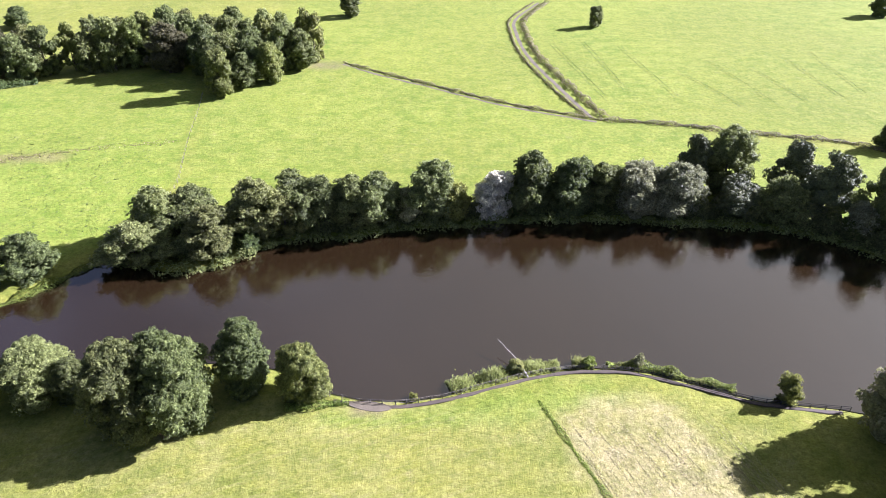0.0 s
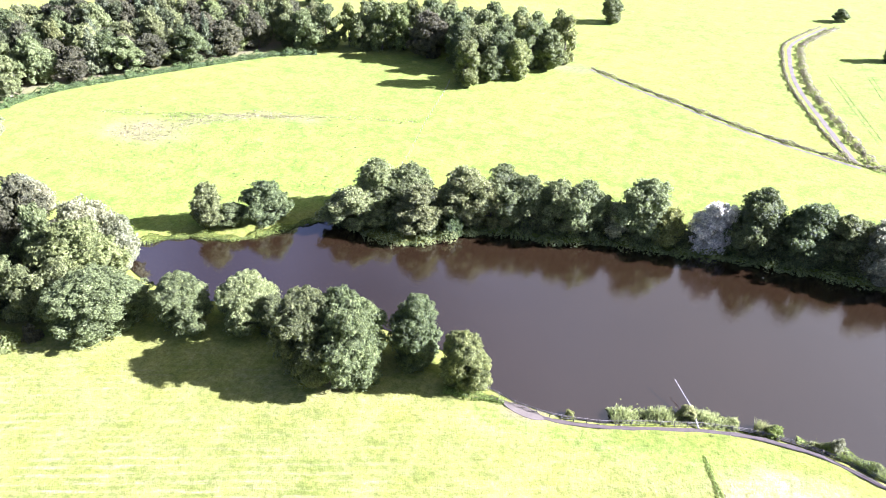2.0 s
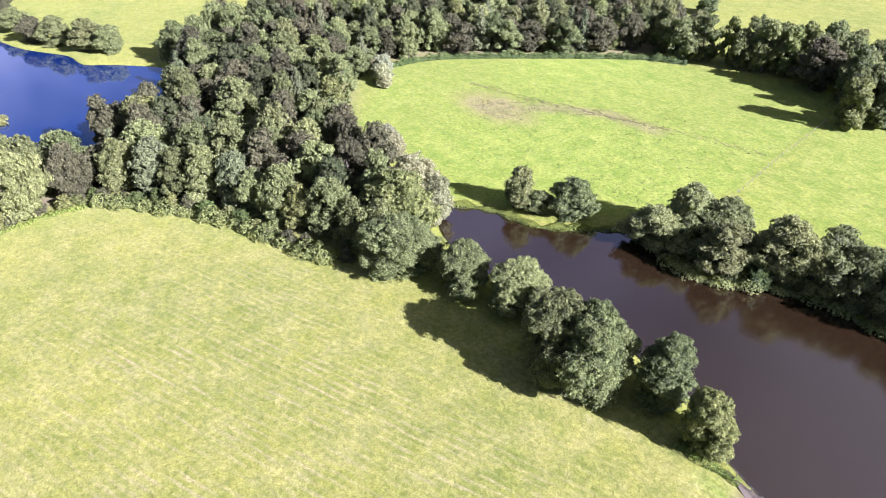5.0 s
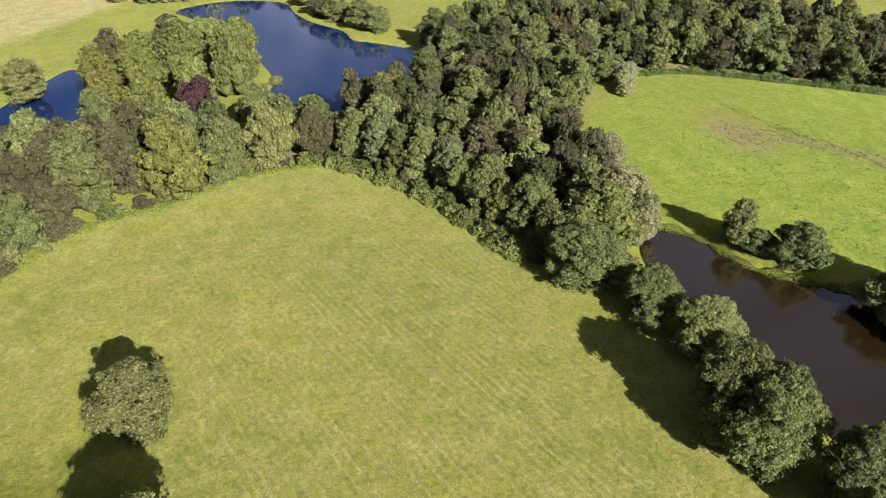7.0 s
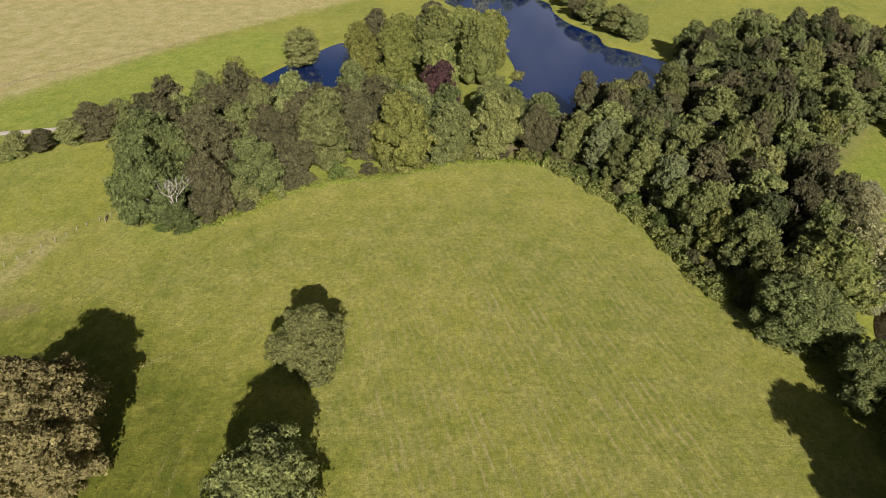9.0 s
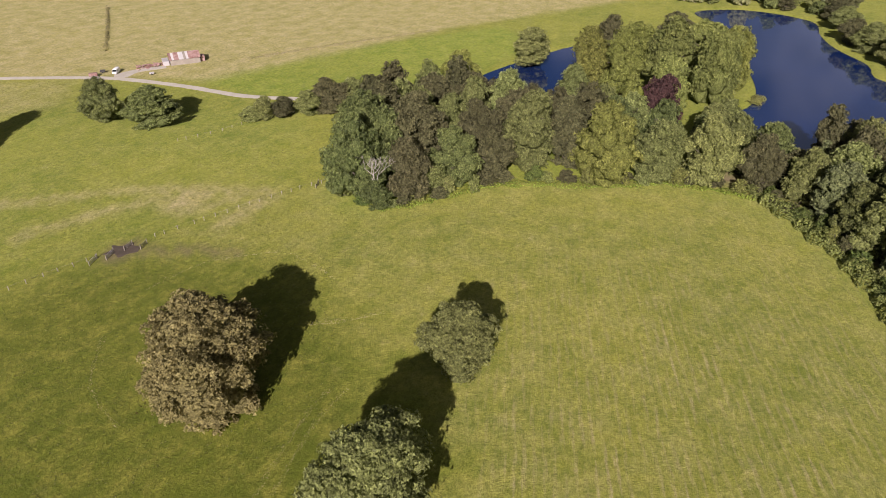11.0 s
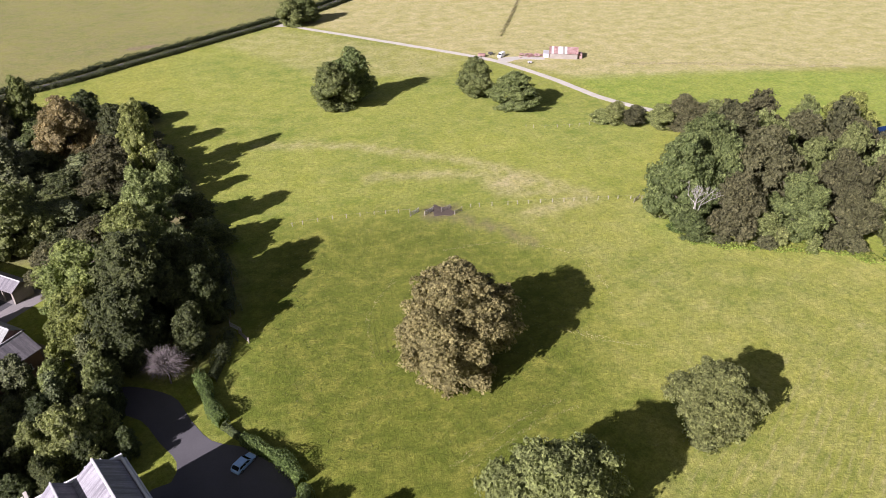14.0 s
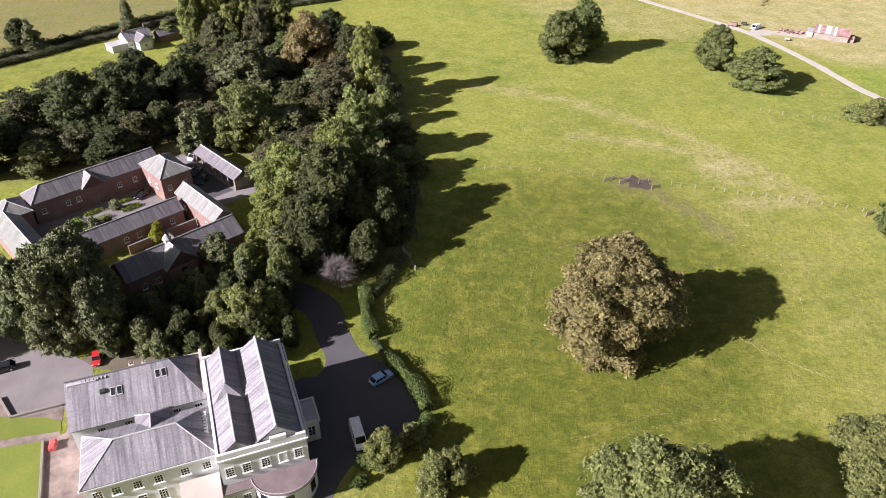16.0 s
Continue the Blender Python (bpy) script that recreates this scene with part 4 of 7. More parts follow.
fill_wood(COPSE, 9.5, (18, 24), [("olive", "round"), ("ash", "round"), ("oak", "round")], 13, "far", "in the copse", "copse trees", 30)
# the dark shrubbery between the hall and the stables
plant_all([
    (24.3, -80.5, 11, 3.8, "conifer", "tall"), (17.9, -77.2, 10.5, 3.4, "ash", "round"), (10.3, -73.4, 12, 3.7, "ash", "round"), (26.5, -71.6, 9.5, 2.1, "lime", "cone"), (25.3, -55.8, 6.5, 2.7, "deep", "round"),
    (34.3, -70.0, 7.5, 2.4, "lime", "cone"), (34.6, -58.8, 8.5, 3.1, "conifer", "round"), (11.1, -89.3, 17, 5.8, "gold", "round"), (48.7, -72.5, 20, 6.0, "conifer", "tall"), (55, -71, 17, 5.2, "conifer", "tall"), (43.5, -66, 17, 5, "conifer", "tall"),
    (50.5, -61.5, 20, 5.2, "conifer", "tall"), (61.5, -68, 13, 4.4, "conifer", "round"), (30.5, -63, 7, 3.2, "deep", "round"), (21, -60, 6, 2.8, "deep", "round"), (37, -66, 8.5, 3.2, "deep", "round"), (24, -66.5, 7.5, 3.1, "deep", "round"), (13.5, -65.5, 10, 3.4, "deep", "round"), (20, -67.5, 11, 3.2, "deep", "round"), (28, -58.5, 9, 2.8, "deep", "round"), (20.5, -55.8, 8.5, 2.8, "deep", "round"), (15.2, -57.8, 8.5, 2.8, "deep", "round"), (10.2, -68.0, 10, 3.2, "deep", "round"), (11.5, -62.3, 10.5, 3.2, "ash", "round"), (8.6, -58.2, 6.5, 2.2, "deep", "round"), (12.6, -53.8, 6.5, 2.0, "deep", "round"), (31, -55.2, 8, 2.4, "conifer", "tall"),
    (83, -58, 19, 7.0, "deep", "round"), (89, -65, 20, 8.0, "deep", "round"), (82, -71, 18, 7.0, "deep", "round"),
], "mid", "in the shrubbery behind the hall", "shrubbery trees")
plant_all([(-6.5, -81, 12, 4.6, "deep", "round"), (-10.5, -90, 14, 5.4, "deep", "round"), (4.0, -80.5, 13, 4.6, "deep", "round")], "mid", "at the edge of the hall wood", "hall wood trees")
PLANTED.append((-0.6, -74.5, 6.0))
fill_wood([(10, -57.5), (24, -56.5), (38, -60), (43, -66), (36, -74), (24, -84), (15, -82), (13.5, -70)], 3.9, (4.5, 7.5), [("deep", "round")] * 3 + [("conifer", "round")], 21, "far", "in the shrubbery behind the hall", "shrubbery trees", 40)
fill_wood(HALL_WOOD, 9.0, (7, 12.5), [("deep", "round")] * 4 + [("olive", "round")] * 2 + [("oak", "round")] * 2 + [("lime", "tall")] + [("conifer", "tall")] + [("olive", "tall")], 14, "far", "in the hall wood", "hall wood trees", 120)


# ---- hedges, reeds and bank plants ----
def growth(line, width, height, per_metre, size, seed, uneven=0.35, flat=0.0):
    """Leaf tufts heaped along a line."""
    rng = np.random.default_rng(seed)
    line = np.asarray(line, float)
    steps = np.linalg.norm(np.diff(line, axis=0), axis=1)
    run = np.concatenate([[0], np.cumsum(steps)])
    n = int(run[-1] * per_metre)
    s = rng.uniform(0, run[-1], n)
    x, y = np.interp(s, run, line[:, 0]), np.interp(s, run, line[:, 1])
    k = np.clip(np.searchsorted(run, s) - 1, 0, len(steps) - 1)
    d = np.diff(line, axis=0)[k] / steps[k][:, None]
    wave = 1 + uneven * (np.sin(s * 0.9 + seed) * 0.5 + np.sin(s * 0.37 + 2 * seed) * 0.5)
    a = rng.uniform(0, math.pi, n)
    out, up = np.cos(a) * width * 0.5 * wave, np.abs(np.sin(a)) ** 0.6 * height * wave * rng.uniform(0.75, 1.08, n)
    base = relief(x - d[:, 1] * out, y + d[:, 0] * out)
    place = np.stack([x - d[:, 1] * out, y + d[:, 0] * out, np.maximum(base, WATER_LEVEL - 0.05) + up + flat], 1)
    away = np.stack([-d[:, 1] * np.cos(a), d[:, 0] * np.cos(a), np.sin(a) + 0.2], 1)
    v, f = tufts(rng, place, away, size)
    shade = np.clip(0.5 + rng.normal(0, 0.25, n) + 0.2 * np.sin(s * 0.5), 0, 1)
    return v, f, np.repeat(shade, 4)


def core(line, width, height):
    """The dense inside of a hedge: a low rounded bank along the line."""
    line = np.asarray(line, float)
    d = np.gradient(line, axis=0)
    d /= np.linalg.norm(d, axis=1)[:, None] + 1e-9
    side = np.stack([-d[:, 1], d[:, 0]], 1)
    ring = [(-0.5, 0.0), (-0.46, 0.6), (-0.22, 0.95), (0.22, 0.95), (0.46, 0.6), (0.5, 0.0)]
    verts, faces = [], []
    for i in range(len(line)):
        for o, h in ring:
            p = line[i] + side[i] * o * width
            verts.append((p[0], p[1], float(max(relief(np.array([p[0]]), np.array([p[1]]))[0], WATER_LEVEL)) + h * height - 0.02))
    n = len(ring)
    for i in range(len(line) - 1):
        for k in range(n - 1):
            a, b, c, e = i * n + k, i * n + k + 1, (i + 1) * n + k + 1, (i + 1) * n + k
            faces += [(a, c, b), (a, e, c)]
    # low tint paints the shade deep inside the hedge
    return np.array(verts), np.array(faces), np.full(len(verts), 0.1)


def hedge(points, width, height, species, label, per_metre=40, size=0.22, seed=1, uneven=0.3, solid=True, name="hedge", category="hedge", kind="", group=""):
    line = smooth_line(points, 2.0)
    v, f, c = growth(line, width, height, per_metre, size, seed, uneven)
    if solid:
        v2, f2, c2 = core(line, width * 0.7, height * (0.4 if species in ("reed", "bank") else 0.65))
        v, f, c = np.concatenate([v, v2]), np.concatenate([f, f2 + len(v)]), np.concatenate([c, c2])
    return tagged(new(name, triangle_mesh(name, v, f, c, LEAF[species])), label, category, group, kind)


ROAD_LINE = [(200, -150), (120, -217), (97, -239), (70, -263), (36, -277), (3, -291), (-21, -305), (-47, -319), (-102, -350), (-137, -373), (-170, -398), (-300, -490)]


def beside(points, off):
    line = smooth_line(points, 6.0)
    d = np.gradient(line, axis=0)
    d /= np.linalg.norm(d, axis=1)[:, None]
    return line + np.stack([-d[:, 1], d[:, 0]], 1) * off


hedge([p for p in beside(ROAD_LINE, 4.6) if p[0] > -94 or p[0] < -112][8:], 3.2, 2.4, "deep", "dark trimmed hedge along the lane", 26, 0.34, 2, group="lane hedges")
hedge(beside(ROAD_LINE, -4.6)[8:], 3.2, 2.3, "deep", "dark trimmed hedge along the lane", 26, 0.34, 3, group="lane hedges")
hedge([(-5.6, -72), (-6.0, -68.5), (-5.8, -63), (-7.0, -57.6)], 2.8, 3.0, "hedge", "rounded garden hedge beside the drive", 120, 0.18, 4, group="drive hedges")
hedge([(-9.2, -52.2), (-11.5, -48), (-13.9, -43.9), (-15.3, -38.4)], 2.6, 2.6, "hedge", "rounded garden hedge round the forecourt", 110, 0.16, 5, group="drive hedges")
hedge([(-15.2, -37.2), (-14.8, -35), (-13.2, -33.0)], 2.6, 2.2, "hedge", "rounded garden hedge beside the forecourt", 110, 0.16, 6, group="drive hedges")
hedge([(-3.2, -29.4), (-5.5, -28.6), (-8.0, -27.9)], 1.9, 1.6, "hedge", "clipped hedge beside the white van", 110, 0.16, 7, group="drive hedges")
hedge([(-14.0, -83), (-11, -76.5), (-7.4, -70.2)], 3.0, 2.4, "deep", "dark unclipped hedge at the wood edge", 60, 0.24, 25, 0.6, group="drive hedges")
hedge([(-15.5, -90), (-17.6, -101), (-19, -113), (-18.6, -128)], 3.6, 3.0, "deep", "dark bushes along the edge of the wood", 40, 0.32, 26, 0.7, name="undergrowth", category="undergrowth", kind="stuff")
hedge([(-7.2, -57.0), (-8.0, -54.8), (-9.2, -52.8)], 2.0, 1.5, "deep", "low dark growth between two garden hedges", 80, 0.18, 27, 0.5, group="drive hedges")
# field boundaries north of the lake
hedge([(-45, 304), (-25, 289), (-8, 277), (25, 254), (57, 238)], 2.0, 0.7, "scrub", "low brown field hedge with gaps", 34, 0.24, 8, 0.7, False, group="field hedges")
hedge([(57, 238), (85, 233), (103, 227), (136, 219), (150, 211), (190, 195), (260, 170)], 2.6, 1.0, "scrub", "low brown field hedge along the pasture", 36, 0.26, 9, 0.6, False, group="field hedges")
hedge([(60, 240), (53, 270), (44, 315), (42, 353), (44, 381), (61, 420)], 2.8, 1.3, "scrub", "brown hedge beside a farm track", 36, 0.28, 10, 0.6, False, group="field hedges")
hedge([(53, 241), (45, 270), (36, 315), (34, 353), (36, 381), (53, 420)], 1.2, 0.7, "scrub", "thin broken hedge beside a farm track", 20, 0.30, 35, 0.7, False, group="field hedges")
hedge([(-206, 181), (-172, 190), (-140, 203), (-112, 212), (-90, 217)], 2.6, 0.4, "scrub", "line of rough dry rushes in a ditch", 7, 0.22, 11, 0.9, False, "rushes", "rushes", "stuff")
# low growth at the foot of the woods
hedge([(-118, 71), (-128, 66), (-144, 60), (-164, 49), (-187, 28)], 5.0, 2.6, "lime", "green undergrowth at the edge of the wood", 60, 0.34, 12, 0.6, False, name="undergrowth", category="undergrowth", kind="stuff")
hedge([(-187, 26), (-184, 2), (-172, -16), (-159, -42), (-140, -56), (-128, -66)], 3.4, 0.7, "bank", "green nettles at the edge of the wood", 26, 0.26, 13, 0.8, False, name="undergrowth", category="undergrowth", kind="stuff")
hedge([(-185, -128), (-200, -112), (-215, -98)], 6.0, 5.0, "olive", "olive-brown thorn hedge by the track", 30, 0.5, 14, 0.5, group="field hedges")
hedge([(-243, 165), (-240, 189), (-219, 222), (-188, 262), (-168, 275)], 4.0, 2.4, "hedge", "dark undergrowth at the edge of the wood", 22, 0.42, 15, 0.5, name="undergrowth", category="undergrowth", kind="stuff")
# plants on the banks of the lake
far_bank = [p for p in LAKE_SHORE if p[1] > 108 and p[0] < 135]
hedge(far_bank[:14], 2.6, 0.9, "bank", "bright green reeds at the water's edge", 60, 0.20, 16, 0.6, False, "bank_plants", "bank plants", "stuff")
hedge(far_bank[13:], 4.0, 2.0, "lime", "overhanging green plants at the water's edge", 46, 0.30, 17, 0.7, False, "bank_plants", "bank plants", "stuff")
hedge([(p[0], p[1] + 5) for p in far_bank[22:]], 7.0, 6.0, "oak", "dark undergrowth below the lakeside trees", 50, 0.42, 18, 0.5, True, "undergrowth", "undergrowth", "stuff")


def reed_bed(points, width, height, per_metre, label, seed):
    """Upright blades in leaning clumps along a line, thinner and lower towards its sides."""
    rng = np.random.default_rng(seed)
    line = smooth_line(points, 1.0)
    steps = np.linalg.norm(np.diff(line, axis=0), axis=1)
    run = np.concatenate([[0], np.cumsum(steps)])
    clumps = int(run[-1] * per_metre)
    s = rng.uniform(0, run[-1], clumps)
    k = np.clip(np.searchsorted(run, s) - 1, 0, len(steps) - 1)
    d = np.diff(line, axis=0)[k] / steps[k][:, None]
    off = rng.normal(0, 0.27, clumps) * width
    root = np.stack([np.interp(s, run, line[:, 0]) - d[:, 1] * off, np.interp(s, run, line[:, 1]) + d[:, 0] * off], 1)
    tall = height * np.clip(1.1 - 1.3 * np.abs(off) / width, 0.3, 1) * (0.75 + 0.35 * np.sin(s * 0.8 + seed)) * rng.uniform(0.7, 1.15, clumps)
    blades = 7
    root, tall = np.repeat(root, blades, 0) + rng.normal(0, 0.12, (clumps * blades, 2)), np.repeat(tall, blades) * rng.uniform(0.7, 1.1, clumps * blades)
    n = len(root)
    z = np.maximum(relief(root[:, 0], root[:, 1]), WATER_LEVEL) - 0.05
    turn, lean = rng.uniform(0, math.tau, n), rng.uniform(0.1, 0.5, n) * tall
    wide = rng.uniform(0.05, 0.11, n)
    base = np.column_stack([root, z])
    side = np.column_stack([-np.sin(turn), np.cos(turn), np.zeros(n)]) * wide[:, None]
    tip = base + np.column_stack([np.cos(turn) * lean, np.sin(turn) * lean, tall])
    v = np.stack([base - side, base + side, tip], 1).reshape(-1, 3)
    shade = np.repeat(np.clip(0.5 + rng.normal(0, 0.25, n), 0, 1), 3)
    return tagged(new("reed_bed", triangle_mesh("reed_bed", v, np.arange(n * 3).reshape(-1, 3), shade, LEAF["reed"])), label, "reeds", kind="stuff")


reed_bed([(1.5, 98.8), (6, 101), (13, 103.6), (20, 105.2), (24, 105.4)], 4.2, 1.8, 44, "bed of tall pale reeds on the near bank", 19)
reed_bed([(27, 106), (29, 106.2), (31, 106.2)], 3.0, 2.0, 44, "bed of tall pale reeds on the near bank", 20)
reed_bed([(34, 106), (40, 105.6), (46, 103.2), (52, 101), (58, 98.8)], 1.8, 1.2, 20, "thin fringe of pale reeds along the fence", 23)
hedge([(34, 106), (40, 106), (46, 103.6), (52, 101.4), (58, 99)], 2.0, 0.9, "bank", "bright green plants along the lakeside fence", 120, 0.13, 21, 1.0, False, "bank_plants", "bank plants", "stuff")
hedge([(-30, 93), (-24, 93.8), (-18, 94.6)], 2.0, 0.7, "bank", "bright green nettles by the fence", 80, 0.16, 22, 0.6, False, "bank_plants", "bank plants", "stuff")
for x, y, h, r, sp in [(-5.5, 96.2, 1.4, 1.1, "gold"), (40.5, 106.2, 3.0, 1.6, "pale"), (46.5, 103.5, 1.8, 1.6, "gold"), (30, 106, 2.4, 1.8, "bank"), (15, 104.6, 2.6, 1.8, "reed"), (-3.6, -25.4, 2.0, 1.5, "hedge")]:
    plant(x, y, h, r, sp, "bush", "mid", "by the water" if y > 0 else "by the forecourt", "", "bush")
for x, y, h, r in [(-7.7, -28.7, 8.0, 2.9), (-14.4, -22.5, 7.4, 3.4), (-17.5, -24.5, 7.0, 3.2), (-12.4, -31.8, 5, 2.4)]:
    plant(x, y, h, r, "ash", "round", "mid", "beside the forecourt", "garden trees")
# bushes under the belt on the far bank
bush_dice = random.Random(3)
for x, y in smooth_line([(-80, 141), (-66, 143), (-56, 145), (-46, 153), (-34, 158), (-22, 158.5), (-10, 163), (4, 164.5), (20, 167), (36, 168), (52, 167), (68, 166), (84, 165), (98, 161.5), (110, 154), (122, 147)], 5.5)[:34]:
    plant(float(x) + bush_dice.uniform(-1, 1), float(y) + bush_dice.uniform(0.5, 3.5), bush_dice.uniform(4, 7.5), bush_dice.uniform(3.0, 4.4), bush_dice.choice(["oak", "ash", "hedge", "lime"]), "bush", "mid", "", "lakeside bushes", "bush")
# thicket along the field edge of the woods
for line, seed in (([(-112, 78), (-122, 70), (-144, 61), (-164, 50), (-187, 29)], 7), ([(-188, 24), (-185, 2), (-174, -15), (-161, -41), (-142, -56), (-130, -66), (-128, -78)], 8)):
    edge_dice = random.Random(seed)
    for x, y in smooth_line(line, 5.0):
        plant(float(x) - edge_dice.uniform(0.5, 3), float(y) + edge_dice.uniform(-1, 2), edge_dice.uniform(2.5, 5.5), edge_dice.uniform(2.2, 3.8), edge_dice.choice(["lime", "ash", "hedge", "olive"]), "bush", "far", "", "edge bushes", "bush")


# ---- building materials ----
RENDER = surface("white_render", (0.66, 0.67, 0.67), (0.52, 0.52, 0.50), 0.8, 1.6, 0.35, 0.5, 0.12, 0.01)
CREAM = surface("stained_render", (0.44, 0.40, 0.35), (0.33, 0.29, 0.25), 0.85, 1.6, 0.35, 0.5, 0.12, 0.01)


def roof_material(name, base, worn, stain):
    """Slates in courses, with streaks that run down the slope and blotches of lichen."""
    n = Nodes(name)
    uv = n.add("TexCoord").outputs["UV"]
    def stretched(sx, sy):
        m = n.add("Mapping", Scale=(sx, sy, 1))
        n.link(uv, m.inputs[0])
        return m.outputs[0]
    streak = n.ramp(n.noise(1.0, 5, 0.72, stretched(0.9, 0.06)), 0.40, 0.60)
    thin = n.ramp(n.noise(1.0, 4, 0.6, stretched(2.2, 0.09)), 0.48, 0.62)
    blotch = n.ramp(n.noise(1.0, 6, 0.75, stretched(0.35, 0.35)), 0.44, 0.64)
    fine = n.noise(1.0, 4, 0.75, stretched(5, 5))
    slates = n.add("TexBrick", Scale=1.0, Mortar_Size=0.018, Brick_Width=0.34, Row_Height=0.26, Color1=(0.86, 0.86, 0.86, 1), Color2=(1.08, 1.08, 1.08, 1), Mortar=(0.72, 0.72, 0.72, 1))
    n.link(uv, slates.inputs["Vector"])
    colour = n.mix(n.math("MULTIPLY", streak, 0.8), base, worn)
    colour = n.mix(n.math("MULTIPLY", thin, 0.6), colour, stain)
    colour = n.mix(n.math("MULTIPLY", blotch, 0.55), colour, tuple(0.6 * a + 0.4 * b for a, b in zip(stain, worn)))
    tone = n.add("HueSaturation")
    n.link(colour, tone.inputs["Color"])
    n.link(n.math("MULTIPLY", slates.outputs["Color"], n.math("ADD", n.math("MULTIPLY", fine, 0.3), 0.87)), tone.inputs["Value"])
    n.link(tone.outputs[0], n.bsdf.inputs["Base Color"])
    n.bsdf.inputs["Roughness"].default_value = 0.55
    n.bump(n.math("ADD", slates.outputs["Fac"], fine), 0.3, -0.02)
    return n.mat


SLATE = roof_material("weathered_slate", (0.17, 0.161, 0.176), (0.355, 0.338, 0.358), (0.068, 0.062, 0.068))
# dark and pale slates; on some ridges they paint the shaded and sunlit slopes
DARK_AND_SHADED_SLATE = roof_material("dark_and_shaded_slate", (0.12, 0.11, 0.125), (0.25, 0.23, 0.24), (0.065, 0.06, 0.065))
PALE_AND_SUNLIT_SLATE = roof_material("pale_and_sunlit_slate", (0.17, 0.175, 0.166), (0.31, 0.31, 0.288), (0.11, 0.11, 0.098))
MOSSY_SLATE = roof_material("mossy_slate", (0.15, 0.155, 0.135), (0.26, 0.265, 0.235), (0.095, 0.10, 0.08))
LEAD = surface("lead", (0.34, 0.33, 0.335), (0.46, 0.44, 0.44), 0.55, 1.5, 0.4, 0.8, 0.1, 0.01)
BROWN_LEAD = surface("stained_lead", (0.12, 0.092, 0.092), (0.20, 0.16, 0.155), 0.6, 1.2, 0.4, 0.8, 0.1, 0.01)
BRICK = surface("red_brick", (0.185, 0.108, 0.090), (0.26, 0.175, 0.150), 0.9, 2.5, 0.4, 0.9, 0.4, 0.02)
ASPHALT = surface("asphalt", (0.052, 0.049, 0.054), (0.082, 0.077, 0.082), 0.9, 3.0, 0.12, 0.8, 0.2, 0.01)
GRAVEL = surface("pale_gravel", (0.145, 0.132, 0.130), (0.215, 0.195, 0.188), 0.95, 3.0, 0.2, 0.9, 0.4, 0.02)
PAVING = surface("stone_paving", (0.30, 0.235, 0.195), (0.10, 0.075, 0.063), 0.9, 0.8, 0.3, 1.0, 0.3, 0.02)
TRACK = surface("stony_track", (0.42, 0.39, 0.35), (0.30, 0.28, 0.22), 0.95, 1.5, 0.2, 0.8, 0.4, 0.04)
EARTH = surface("bare_earth", (0.092, 0.076, 0.052), (0.150, 0.126, 0.086), 0.95, 1.5, 0.3, 0.9, 0.4, 0.05)
MUD = surface("wet_mud", (0.048, 0.036, 0.026), (0.092, 0.070, 0.050), 0.8, 1.5, 0.4, 0.9, 0.4, 0.05)
TIMBER = surface("weathered_timber", (0.26, 0.232, 0.195), (0.16, 0.14, 0.115), 0.9, 4.0, 0.5, 0.8, 0.4, 0.01)
RUST = surface("rusty_iron", (0.13, 0.050, 0.040), (0.34, 0.235, 0.215), 0.8, 1.4, 0.45, 1.0, 0.3, 0.02)
LAWN = surface("garden_lawn", (0.105, 0.140, 0.013), (0.165, 0.185, 0.022), 0.95, 2.0, 0.15, 0.9, 0.4, 0.05)
IRON = surface("black_iron", (0.03, 0.03, 0.03), (0.06, 0.055, 0.05), 0.5, 5, 1, 0.6, 0.1, 0.01)
WHITE_PAINT = surface("white_paint", (0.78, 0.77, 0.74), (0.68, 0.67, 0.63), 0.5, 3, 0.6, 0.4, 0.05, 0.005)
TYRE = surface("tyre_rubber", (0.02, 0.02, 0.02), (0.035, 0.035, 0.035), 0.85, 6, 2, 0.6, 0.1, 0.005, local=True)
CHROME = surface("rim_alloy", (0.55, 0.55, 0.56), (0.40, 0.40, 0.41), 0.3, 6, 2, 0.5, 0.05, 0.003, metal=1.0, local=True)


def glass_material():
    n = Nodes("window_glass")
    n.link(n.mix(n.ramp(n.noise(0.7, 2), 0.3, 0.7), (0.012, 0.014, 0.016), (0.03, 0.032, 0.035)), n.bsdf.inputs["Base Color"])
    n.bsdf.inputs["Roughness"].default_value = 0.06
    return n.mat


GLASS = glass_material()


def car_paint(name, colour):
    n = Nodes(name)
    n.link(n.mix(n.ramp(n.noise(1.5, 3, where=n.coords(local=True)), 0.3, 0.7), colour, tuple(c * 0.85 for c in colour)), n.bsdf.inputs["Base Color"])
    n.bsdf.inputs["Roughness"].default_value = 0.25
    n.bsdf.inputs["Coat Weight"].default_value = 0.6
    return n.mat


PAINT = {"white": car_paint("white_car_paint", (0.85, 0.86, 0.87)), "blue": car_paint("pale_blue_car_paint", (0.32, 0.50, 0.78)), "black": car_paint("black_car_paint", (0.015, 0.016, 0.02)), "red": car_paint("red_car_paint", (0.45, 0.03, 0.03))}
LAMP_GLASS = car_paint("lamp_glass", (0.6, 0.6, 0.58))


